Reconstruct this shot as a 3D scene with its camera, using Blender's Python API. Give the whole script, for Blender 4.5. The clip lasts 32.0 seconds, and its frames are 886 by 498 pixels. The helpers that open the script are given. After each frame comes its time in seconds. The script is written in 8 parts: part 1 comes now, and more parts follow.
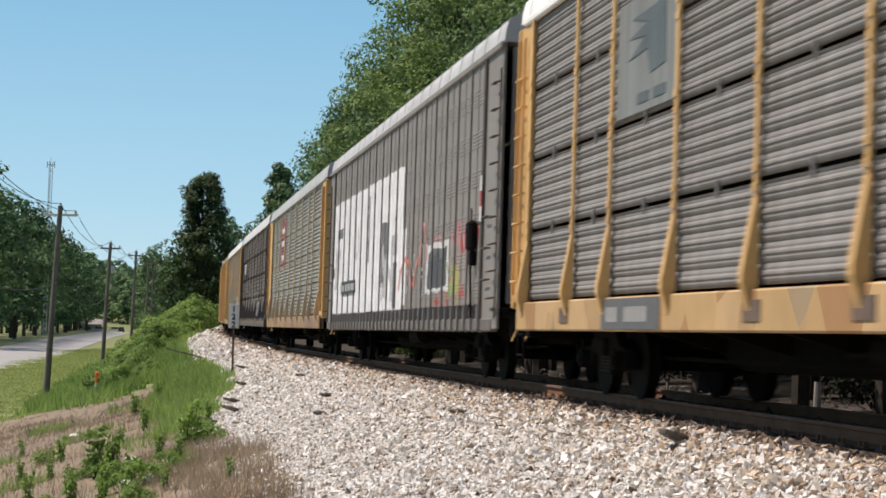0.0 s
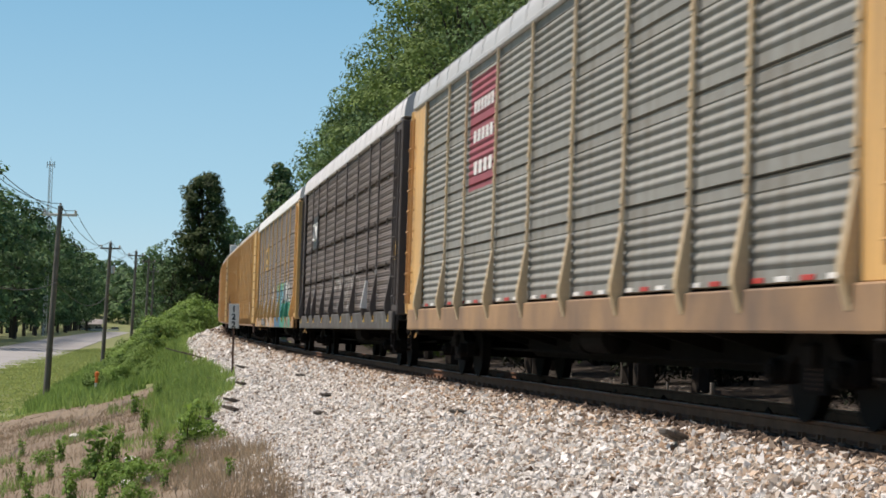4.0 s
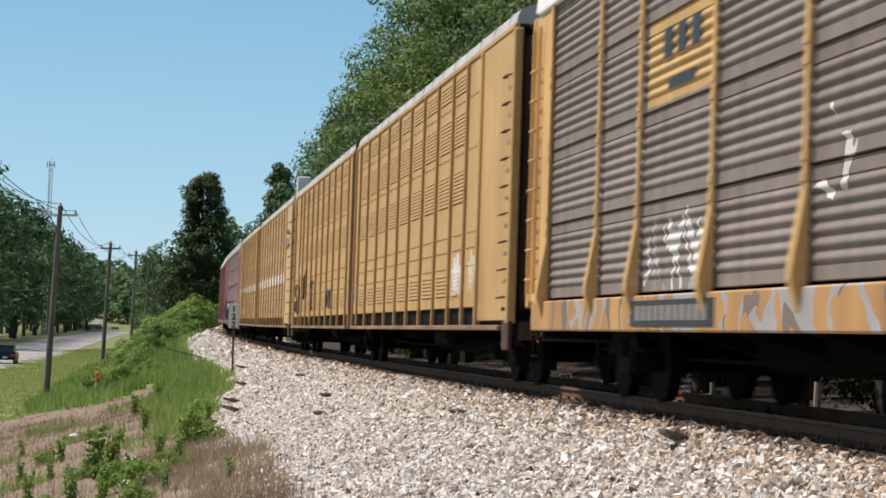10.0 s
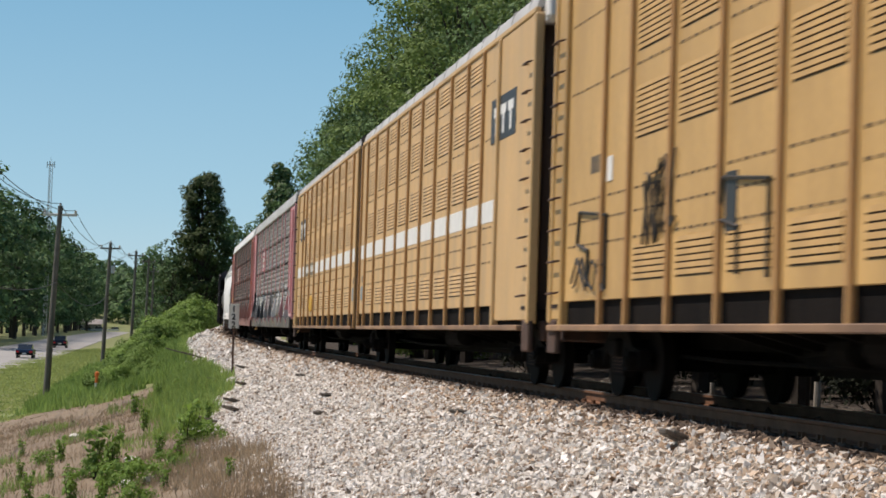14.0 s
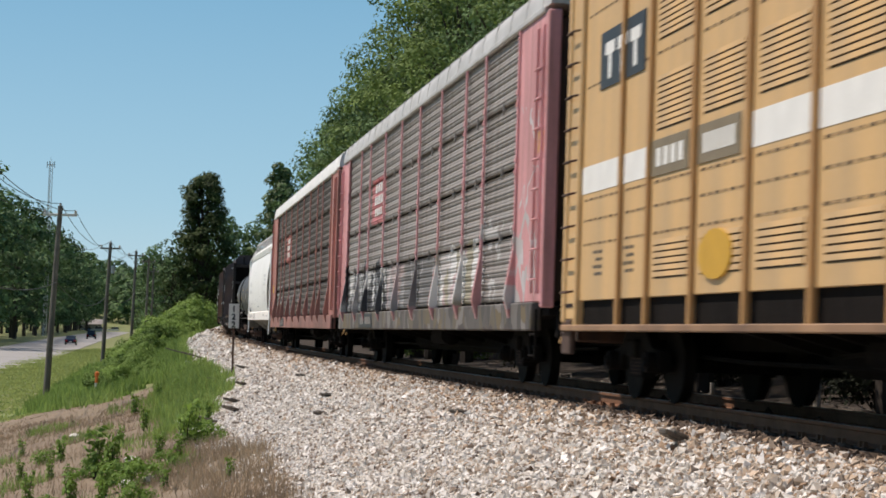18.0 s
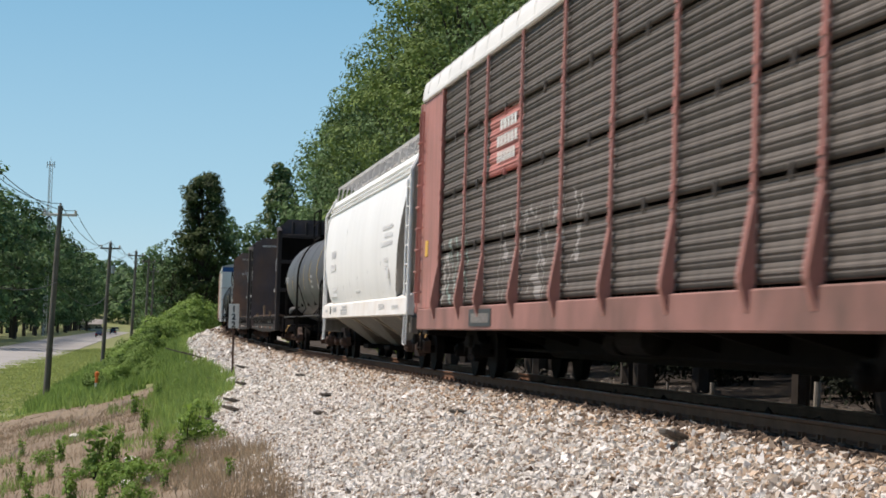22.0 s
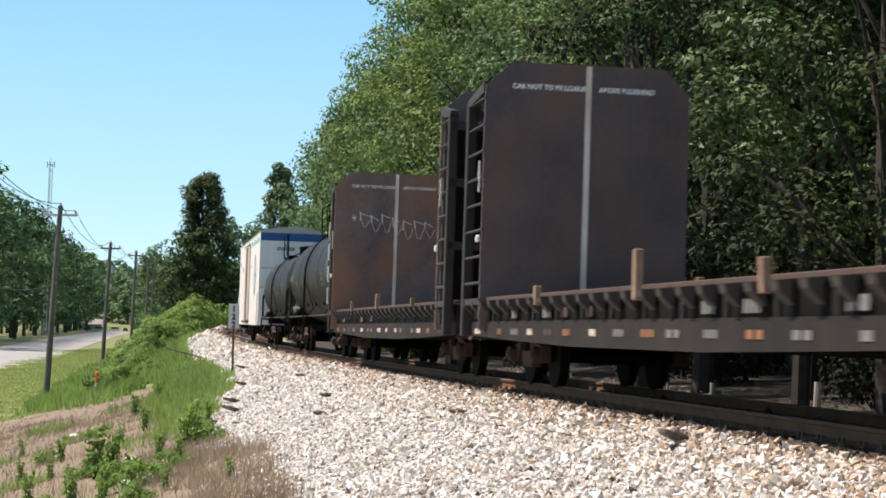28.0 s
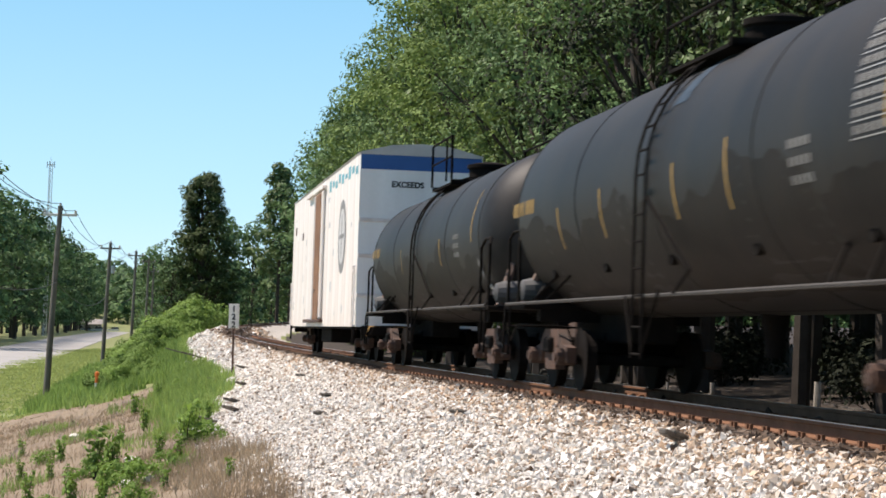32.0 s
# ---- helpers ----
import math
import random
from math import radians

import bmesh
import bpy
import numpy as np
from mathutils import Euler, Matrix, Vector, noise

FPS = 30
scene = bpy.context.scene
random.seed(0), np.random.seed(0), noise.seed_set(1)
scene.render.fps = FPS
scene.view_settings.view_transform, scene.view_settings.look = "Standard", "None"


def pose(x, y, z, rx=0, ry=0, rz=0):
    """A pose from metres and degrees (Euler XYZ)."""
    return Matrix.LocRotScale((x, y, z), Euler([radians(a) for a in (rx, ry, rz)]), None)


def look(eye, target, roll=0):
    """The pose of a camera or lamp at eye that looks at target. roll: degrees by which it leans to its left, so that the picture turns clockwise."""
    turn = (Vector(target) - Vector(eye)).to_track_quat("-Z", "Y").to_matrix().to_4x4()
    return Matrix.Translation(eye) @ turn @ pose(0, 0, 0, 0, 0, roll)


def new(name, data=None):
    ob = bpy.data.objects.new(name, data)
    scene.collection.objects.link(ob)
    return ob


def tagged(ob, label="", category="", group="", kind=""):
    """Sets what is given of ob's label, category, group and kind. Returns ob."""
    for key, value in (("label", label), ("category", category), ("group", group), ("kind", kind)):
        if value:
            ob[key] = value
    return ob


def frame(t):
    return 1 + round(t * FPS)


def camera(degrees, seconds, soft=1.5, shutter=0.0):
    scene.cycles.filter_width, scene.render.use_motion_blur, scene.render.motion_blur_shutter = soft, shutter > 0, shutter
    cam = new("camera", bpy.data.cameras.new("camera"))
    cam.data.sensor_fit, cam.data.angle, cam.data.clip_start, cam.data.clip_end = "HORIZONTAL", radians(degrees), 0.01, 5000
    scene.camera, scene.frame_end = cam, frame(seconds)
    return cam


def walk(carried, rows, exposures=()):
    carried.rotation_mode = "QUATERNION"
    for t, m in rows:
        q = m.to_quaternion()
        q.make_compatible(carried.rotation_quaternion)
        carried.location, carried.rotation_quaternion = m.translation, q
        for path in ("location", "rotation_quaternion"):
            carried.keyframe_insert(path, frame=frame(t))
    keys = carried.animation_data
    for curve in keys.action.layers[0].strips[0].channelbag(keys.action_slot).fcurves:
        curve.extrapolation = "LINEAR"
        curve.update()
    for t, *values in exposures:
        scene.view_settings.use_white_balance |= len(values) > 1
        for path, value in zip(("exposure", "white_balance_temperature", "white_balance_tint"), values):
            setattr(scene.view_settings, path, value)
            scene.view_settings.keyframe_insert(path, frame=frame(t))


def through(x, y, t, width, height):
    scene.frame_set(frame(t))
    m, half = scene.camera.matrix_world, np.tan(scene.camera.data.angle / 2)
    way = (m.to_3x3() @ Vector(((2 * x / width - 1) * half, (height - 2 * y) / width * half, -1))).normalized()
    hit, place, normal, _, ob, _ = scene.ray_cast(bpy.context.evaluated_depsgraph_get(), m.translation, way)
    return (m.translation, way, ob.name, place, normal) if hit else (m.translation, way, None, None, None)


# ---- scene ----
cam = camera(24.786, 32.0, soft=1.7, shutter=0.5)
EYE = (0.0, 0.0, 0.664)
AIM = look(EYE, (0.0, 100.0, 0.664 + 100.0 * math.tan(0.043827)), 1.866)
walk(cam, [(0.0, AIM), (32.0, AIM)],
     exposures=[(0.0, 0.32), (1.0, 0.34), (3.0, 0.16), (5.0, 0.36), (7.0, 0.40), (9.0, 0.34), (13.0, 0.14), (17.0, 0.12), (18.5, 0.12), (20.0, 0.24), (23.0, 0.22), (24.0, 0.0), (25.0, -0.02), (26.0, 0.25), (28.0, 0.74), (31.0, 0.78), (32.0, 0.72)])

# ---- light ----
SUN_ELEV, SUN_AZ = radians(59.0), radians(-72.0)   # azimuth from +Y, clockwise
world = bpy.data.worlds.new("sky")
scene.world = world
world.use_nodes = True
wn = world.node_tree.nodes
sky = wn.new("ShaderNodeTexSky")
sky.sky_type, sky.sun_disc = "NISHITA", False
sky.sun_elevation, sky.sun_rotation = SUN_ELEV, SUN_AZ
sky.air_density, sky.dust_density, sky.ozone_density = 1.0, 0.05, 3.0
wn["Background"].inputs["Strength"].default_value = 0.086
# clear summer blue, paler towards the horizon
wl = world.node_tree.links
wtc = wn.new("ShaderNodeTexCoord")
wsep = wn.new("ShaderNodeSeparateXYZ")
wl.new(wtc.outputs["Generated"], wsep.inputs[0])
wramp = wn.new("ShaderNodeValToRGB")
we = wramp.color_ramp.elements
we[0].position, we[0].color = 0.0, (0.56, 0.77, 0.90, 1)
we[1].position, we[1].color = 1.0, (0.05, 0.11, 0.27, 1)
for pos, col in ((0.06, (0.40, 0.67, 0.86, 1)), (0.17, (0.235, 0.51, 0.74, 1)), (0.45, (0.105, 0.24, 0.47, 1))):
    e = we.new(pos)
    e.color = col
wl.new(wsep.outputs[2], wramp.inputs["Fac"])
wscale = wn.new("ShaderNodeVectorMath")
wscale.operation = "SCALE"
wscale.inputs["Scale"].default_value = 1.0 / 0.105
wl.new(wramp.outputs["Color"], wscale.inputs[0])
wmix = wn.new("ShaderNodeMix")
wmix.data_type = "RGBA"
wmix.inputs["Factor"].default_value = 0.8
wl.new(sky.outputs["Color"], wmix.inputs["A"])
wl.new(wscale.outputs[0], wmix.inputs["B"])
wl.new(wmix.outputs["Result"], wn["Background"].inputs["Color"])
sun = new("sun", bpy.data.lights.new("sun", "SUN"))
sun.data.energy, sun.data.angle, sun.data.color = 4.9, radians(0.5), (1.0, 0.875, 0.775)
sun_dir = Vector((math.sin(SUN_AZ) * math.cos(SUN_ELEV), math.cos(SUN_AZ) * math.cos(SUN_ELEV), math.sin(SUN_ELEV)))
sun.matrix_world = look(sun_dir * 50, (0, 0, 0))

# ---- the track's line ----
K0, K1, K2, G2 = 0.00024774, -4.6756e-06, 5.895e-08, 3.422e-05
S_MIN, S_STEP, S_N = -470.0, 0.5, 2000
TS = S_MIN + S_STEP * np.arange(S_N)
_c = np.clip(TS, -60.0, 215.0)
_k = K0 + K1 * _c + K2 * _c * _c
_h = np.concatenate([[0.0], np.cumsum((_k[1:] + _k[:-1]) * 0.5 * S_STEP)])
_i = int(np.argmin(abs(TS)))
TH = _h - _h[_i] - 0.151582
_dx, _dy = np.sin(TH), np.cos(TH)
TX = np.concatenate([[0.0], np.cumsum((_dx[1:] + _dx[:-1]) * 0.5 * S_STEP)])
TY = np.concatenate([[0.0], np.cumsum((_dy[1:] + _dy[:-1]) * 0.5 * S_STEP)])
TX, TY = TX - TX[_i] + 0.58131, TY - TY[_i] + 42.8969
TZ = np.where(TS < 0, 0.0, np.where(TS < 200, G2 * TS * TS, G2 * 200 * 200 + G2 * 400 * (TS - 200)))


def rail_at(s, off=0.0, z=0.0):
    """A point over the track: off is metres to the left of its middle line."""
    x, y, h = np.interp(s, TS, TX), np.interp(s, TS, TY), np.interp(s, TS, TH)
    return Vector((float(x - off * math.cos(h)), float(y + off * math.sin(h)), float(np.interp(s, TS, TZ) + z)))


def to_track(px, py):
    """For arrays of places: the s of the nearest track point, and the distance to its left."""
    px, py = np.asarray(px, float).ravel(), np.asarray(py, float).ravel()
    step = 6
    cx, cy = TX[::step], TY[::step]
    best = np.empty(len(px), int)
    for a in range(0, len(px), 4000):
        d = (px[a:a + 4000, None] - cx) ** 2 + (py[a:a + 4000, None] - cy) ** 2
        best[a:a + 4000] = np.argmin(d, axis=1)
    idx = np.clip(best * step, 1, S_N - 2)
    hh = TH[idx]
    vx, vy = px - TX[idx], py - TY[idx]
    along = vx * np.sin(hh) + vy * np.cos(hh)
    s = TS[idx] + along
    left = -(vx * np.cos(hh)) + vy * np.sin(hh)
    return s, left


# ---- the road's line ----
def road_x(y):
    """The near edge of the road at distance y."""
    return -31.0 - 0.138 * (y - 141.0)


def road_z(y):
    return np.interp(y, [-400, 0, 130, 260, 400, 600, 900], [-3.7, -3.6, -3.4, -2.8, -2.1, -1.6, -1.0])


def travelled(t):
    return 11.479016 * t - 0.5 * 0.016003 * t * t


LEFT_D = np.array([-60.0, -30.0, -14.0, -8.0, -5.5, -3.2, -1.9, -1.35, 0.0, 1.35, 1.9, 3.4, 5.0, 6.5, 9.0, 12.0, 16.0, 22.0, 60.0])
LEFT_Z = np.array([0.9, 0.3, -0.5, -1.0, -1.1, -0.75, -0.28, -0.2, -0.2, -0.2, -0.26, -0.76, -1.32, -1.62, -2.2, -2.85, -3.02, -3.13, -3.13])


# the foot of the stones, the upper edge of the bare strip and the edge of the grass patch, along the track
FOOT_S, FOOT_L = [-40, -20, -13, -9, -6, 0, 6, 17, 34, 60, 110, 200], [5.2, 5.2, 5.1, 4.8, 5.4, 5.7, 5.3, 4.4, 4.1, 4.3, 3.75, 3.75]
BARE_L, BARE_S = [0.0, 4.8, 5.9, 6.9, 8.3, 9.8, 12.0, 30.0], [60, 49, 37, 31.5, 30, 34, 36, 44]
PATCH_S, PATCH_L = [1, 6, 14, 37, 50], [6.2, 6.5, 6.4, 5.9, 4.8]


def ground_z(px, py):
    s, left = to_track(px, py)
    z = np.interp(left, LEFT_D, LEFT_Z)
    low = road_z(np.asarray(py, float).ravel())
    z = np.where(left > 5.0, -1.32 + (z + 1.32) * (low + 1.32) / -1.81, z)
    lift = np.interp(s, TS, TZ)
    w = np.interp(left, [-400, -60, 4, 13, 60], [0.3, 1.0, 1.0, 0.0, 0.0])
    far = np.interp(np.hypot(np.asarray(px).ravel(), np.asarray(py).ravel()), [0, 800, 950, 1150, 3000], [0, 0, 4.0, 16.0, 34.0])
    qy = np.asarray(py, float).ravel()
    far = far + np.interp(road_x(qy) - 12.0 - np.asarray(px, float).ravel(), [4, 25], [0, 3.0]) * np.interp(qy, [450, 650], [0, 1])
    rough = np.array([noise.noise(Vector((x * 0.35, y * 0.35, 0.0))) for x, y in zip(np.asarray(px).ravel(), np.asarray(py).ravel())])
    amp = np.interp(abs(left), [2.0, 5.0, 8.0, 14.0], [0.0, 0.06, 0.16, 0.05])
    return z + lift * w + far + rough * amp

# ---- materials ----
def mat(name, base, rough=0.6, metal=0.0, var=0.25, scale=3.0, fine=40.0, bump=0.15, dirt=None, dirt_amt=0.0,
        streak=(6.0, 0.4), rand=0.0, space=None, spec=0.4):
    """A weathered surface: two scales of tone, streaked dirt and fine relief."""
    m = bpy.data.materials.new(name)
    m.use_nodes = True
    n, l = m.node_tree.nodes, m.node_tree.links
    p = n["Principled BSDF"]
    p.inputs["Roughness"].default_value, p.inputs["Metallic"].default_value = rough, metal
    p.inputs["Specular IOR Level"].default_value = spec
    tc = n.new("ShaderNodeTexCoord")
    if space:
        tc.object = space
    co = tc.outputs["Object"]

    def tex(sc, detail=3.0, vec=co):
        t = n.new("ShaderNodeTexNoise")
        t.inputs["Scale"].default_value, t.inputs["Detail"].default_value = sc, detail
        l.new(vec, t.inputs["Vector"])
        return t.outputs["Fac"]

    def mathn(op, a, b):
        q = n.new("ShaderNodeMath")
        q.operation = op
        for k, v in enumerate((a, b)):
            if isinstance(v, (int, float)):
                q.inputs[k].default_value = v
            else:
                l.new(v, q.inputs[k])
        return q.outputs[0]
    tone = mathn("ADD", mathn("MULTIPLY", mathn("SUBTRACT", tex(scale), 0.5), var * 2.2),
                 mathn("MULTIPLY", mathn("SUBTRACT", tex(fine), 0.5), var * 1.2))
    if rand:
        oi = n.new("ShaderNodeObjectInfo")
        tone = mathn("ADD", tone, mathn("MULTIPLY", mathn("SUBTRACT", oi.outputs["Random"], 0.5), rand))
    tone = mathn("ADD", tone, 1.0)
    mul = n.new("ShaderNodeMix")
    mul.data_type, mul.blend_type = "RGBA", "MULTIPLY"
    mul.inputs["Factor"].default_value = 1.0
    mul.inputs["A"].default_value = (*base, 1)
    l.new(tone, mul.inputs["B"])
    out = mul.outputs["Result"]
    if dirt:
        mp = n.new("ShaderNodeMapping")
        mp.inputs["Scale"].default_value = (streak[0], streak[0], streak[1])
        l.new(co, mp.inputs["Vector"])
        f = mathn("MULTIPLY", mathn("SUBTRACT", mathn("ADD", tex(1.0, 4.0, mp.outputs[0]), mathn("MULTIPLY", tex(scale * 0.5), 0.6)), 0.62), 3.0 * dirt_amt)
        cl = n.new("ShaderNodeClamp")
        l.new(f, cl.inputs["Value"])
        mx = n.new("ShaderNodeMix")
        mx.data_type = "RGBA"
        l.new(cl.outputs[0], mx.inputs["Factor"])
        l.new(out, mx.inputs["A"])
        mx.inputs["B"].default_value = (*dirt, 1)
        out = mx.outputs["Result"]
    l.new(out, p.inputs["Base Color"])
    if bump:
        b = n.new("ShaderNodeBump")
        b.inputs["Strength"].default_value, b.inputs["Distance"].default_value = bump, 0.02
        l.new(tex(fine * 1.3), b.inputs["Height"])
        l.new(b.outputs[0], p.inputs["Normal"])
    return m


def leaf_mat(name, dark, light, rough=0.55, through=0.2, island=0.55, lo=0.35):
    m = bpy.data.materials.new(name)
    m.use_nodes = True
    n, l = m.node_tree.nodes, m.node_tree.links
    p = n["Principled BSDF"]
    p.inputs["Roughness"].default_value = rough
    p.inputs["Specular IOR Level"].default_value = 0.3
    g = n.new("ShaderNodeNewGeometry")
    oi = n.new("ShaderNodeObjectInfo")
    tc = n.new("ShaderNodeTexCoord")
    t = n.new("ShaderNodeTexNoise")
    t.inputs["Scale"].default_value = 0.42
    l.new(tc.outputs["Object"], t.inputs["Vector"])
    t.inputs["Detail"].default_value = 3.0
    c = n.new("ShaderNodeMath")
    c.operation = "MULTIPLY_ADD"
    l.new(t.outputs["Fac"], c.inputs[0])
    c.inputs[1].default_value, c.inputs[2].default_value = 2.0, -0.5
    a = n.new("ShaderNodeMath")
    a.operation = "MULTIPLY_ADD"
    l.new(g.outputs["Random Per Island"], a.inputs[0])
    a.inputs[1].default_value = island
    l.new(c.outputs[0], a.inputs[2])
    b = n.new("ShaderNodeMath")
    b.operation = "MULTIPLY_ADD"
    l.new(oi.outputs["Random"], b.inputs[0])
    b.inputs[1].default_value = 0.35
    l.new(a.outputs[0], b.inputs[2])
    r = n.new("ShaderNodeMapRange")
    r.inputs["From Min"].default_value, r.inputs["From Max"].default_value = lo, 1.4
    l.new(b.outputs[0], r.inputs["Value"])
    mx = n.new("ShaderNodeMix")
    mx.data_type = "RGBA"
    mx.inputs["A"].default_value, mx.inputs["B"].default_value = (*dark, 1), (*light, 1)
    l.new(r.outputs[0], mx.inputs["Factor"])
    l.new(mx.outputs["Result"], p.inputs["Base Color"])
    tr = n.new("ShaderNodeBsdfTranslucent")
    l.new(mx.outputs["Result"], tr.inputs["Color"])
    ms = n.new("ShaderNodeMixShader")
    ms.inputs["Fac"].default_value = through
    l.new(p.outputs[0], ms.inputs[1])
    l.new(tr.outputs[0], ms.inputs[2])
    l.new(ms.outputs[0], n["Material Output"].inputs["Surface"])
    return m


# ---- mesh kit ----
class Geo:
    """Collects faces, then becomes one mesh object."""

    def __init__(self):
        self.v, self.f = [], []

    def add(self, verts, faces):
        o = len(self.v)
        self.v += [tuple(p) for p in verts]
        self.f += [tuple(o + i for i in q) for q in faces]
        return self

    def box(self, x0, x1, y0, y1, z0, z1, c=0.0):
        if c <= 0:
            v = [(x, y, z) for x in (x0, x1) for y in (y0, y1) for z in (z0, z1)]
            return self.add(v, [(0, 1, 3, 2), (4, 6, 7, 5), (0, 4, 5, 1), (2, 3, 7, 6), (0, 2, 6, 4), (1, 5, 7, 3)])
        c = min(c, (x1 - x0) * 0.45, (y1 - y0) * 0.45, (z1 - z0) * 0.45)
        bm = bmesh.new()
        lo, hi = (x0, y0, z0), (x1, y1, z1)
        for sx in (0, 1):
            for sy in (0, 1):
                for sz in (0, 1):
                    p = [hi[k] if s else lo[k] for k, s in enumerate((sx, sy, sz))]
                    i = [(-c if s else c) for s in (sx, sy, sz)]
                    for k in range(3):
                        bm.verts.new([p[j] + (i[j] if j != k else 0) for j in range(3)])
        bmesh.ops.convex_hull(bm, input=bm.verts)
        bm.verts.index_update()
        self.add([v.co[:] for v in bm.verts], [[v.index for v in f.verts] for f in bm.faces])
        bm.free()
        return self

    def prism(self, poly, axis, a, b):
        """A polygon pushed along an axis: 0 takes (y, z) points, 1 (x, z), 2 (x, y)."""
        def put(p, w):
            return [(w, p[0], p[1]), (p[0], w, p[1]), (p[0], p[1], w)][axis]
        n = len(poly)
        v = [put(p, a) for p in poly] + [put(p, b) for p in poly]
        return self.add(v, [tuple(range(n - 1, -1, -1)), tuple(range(n, 2 * n))] + [(i, (i + 1) % n, n + (i + 1) % n, n + i) for i in range(n)])

    def rod(self, p, q, r, n=8, r2=None):
        p, q = Vector(p), Vector(q)
        d = (q - p).normalized()
        u = d.orthogonal().normalized()
        w = d.cross(u)
        r2 = r if r2 is None else r2
        ring = [(math.cos(2 * math.pi * k / n), math.sin(2 * math.pi * k / n)) for k in range(n)]
        v = [p + (u * c + w * s) * r for c, s in ring] + [q + (u * c + w * s) * r2 for c, s in ring]
        return self.add(v, [tuple(range(n - 1, -1, -1)), tuple(range(n, 2 * n))] + [(i, (i + 1) % n, n + (i + 1) % n, n + i) for i in range(n)])

    def pipe(self, pts, r, n=6):
        """A bent tube through the points, in one piece."""
        pts = [Vector(p) for p in pts]
        v = []
        u = None
        for i, p in enumerate(pts):
            d = (pts[min(i + 1, len(pts) - 1)] - pts[max(i - 1, 0)]).normalized()
            u = d.orthogonal().normalized() if u is None else (u - d * u.dot(d)).normalized()
            w = d.cross(u)
            v += [p + (u * math.cos(2 * math.pi * k / n) + w * math.sin(2 * math.pi * k / n)) * r for k in range(n)]
        m = len(pts)
        f = [(i * n + k, i * n + (k + 1) % n, (i + 1) * n + (k + 1) % n, (i + 1) * n + k) for i in range(m - 1) for k in range(n)]
        return self.add(v, f + [tuple(range(n - 1, -1, -1)), tuple((m - 1) * n + k for k in range(n))])

    def lathe(self, prof, axis=1, n=24, c=(0, 0, 0)):
        """Rings of (place along the axis, radius) round an axis through c."""
        v, f = [], []
        for a, r in prof:
            for k in range(n):
                co, si = r * math.cos(2 * math.pi * k / n), r * math.sin(2 * math.pi * k / n)
                q = [(a, co, si), (co, a, si), (co, si, a)][axis]
                v.append((q[0] + c[0], q[1] + c[1], q[2] + c[2]))
        for i in range(len(prof) - 1):
            for k in range(n):
                f.append((i * n + k, i * n + (k + 1) % n, (i + 1) * n + (k + 1) % n, (i + 1) * n + k))
        f += [tuple(range(n - 1, -1, -1)), tuple((len(prof) - 1) * n + k for k in range(n))]
        return self.add(v, f)

    def mesh(self, name, material, smooth=False):
        me = bpy.data.meshes.new(name)
        me.from_pydata(self.v, [], self.f)
        bm = bmesh.new()
        bm.from_mesh(me)
        bmesh.ops.recalc_face_normals(bm, faces=bm.faces)
        bm.to_mesh(me)
        bm.free()
        me.materials.append(material)
        if smooth:
            me.shade_smooth()
            me.set_sharp_from_angle(angle=radians(38))
        return me


def part(name, geo, material, parent=None, label="", smooth=False):
    ob = new(name, geo.mesh(name, material, smooth) if isinstance(geo, Geo) else geo)
    ob.parent = parent
    if label:
        ob["label"] = label
    return ob


def thing(name, label, category, group="", kind=""):
    return tagged(new(name), label, category, group, kind)


def soup(name, verts, faces_n, material):
    """A mesh from an array of corners, faces_n corners to a face, none shared."""
    me = bpy.data.meshes.new(name)
    nv = len(verts)
    me.vertices.add(nv)
    me.vertices.foreach_set("co", np.asarray(verts, np.float32).ravel())
    me.loops.add(nv)
    me.loops.foreach_set("vertex_index", np.arange(nv, dtype=np.int32))
    me.polygons.add(nv // faces_n)
    me.polygons.foreach_set("loop_start", np.arange(0, nv, faces_n, dtype=np.int32))
    me.update(calc_edges=True)
    me.materials.append(material)
    return me

# ---- ground ----
M_SOIL = mat("soil", (0.20, 0.152, 0.108), 0.95, var=0.5, scale=0.5, fine=9.0, bump=0.5, dirt=(0.19, 0.15, 0.095), dirt_amt=0.6, streak=(0.4, 0.4))
M_GRASSLAND = mat("verge grass", (0.155, 0.185, 0.062), 0.95, var=0.5, scale=0.35, fine=7.0, bump=0.5, dirt=(0.24, 0.2, 0.1), dirt_amt=0.35, streak=(0.15, 0.15))
M_GRAVEL = mat("crushed stone bed", (0.40, 0.37, 0.335), 0.95, var=0.9, scale=14.0, fine=42.0, bump=1.0)
M_ASPHALT = mat("asphalt", (0.30, 0.29, 0.275), 0.9, var=0.25, scale=0.4, fine=30.0, bump=0.1)
M_WOODY = mat("pole wood", (0.165, 0.15, 0.13), 0.9, var=0.4, scale=2.0, fine=30.0, bump=0.4, dirt=(0.07, 0.06, 0.05), dirt_amt=0.6, streak=(8.0, 0.3))
M_BARK = mat("bark", (0.045, 0.036, 0.028), 0.95, var=0.5, scale=2.0, fine=20.0, bump=0.7)
M_BARK_PALE = mat("pale bark", (0.30, 0.27, 0.23), 0.9, var=0.4, scale=2.0, fine=14.0, bump=0.4)
M_RAIL = mat("rusty rail", (0.17, 0.088, 0.052), 0.9, 0.0, var=0.4, scale=4.0, fine=50.0, bump=0.2, spec=0.15)
M_RAILTOP = mat("polished rail head", (0.42, 0.40, 0.38), 0.35, 0.9, var=0.15, scale=3.0, fine=60.0, bump=0.05)
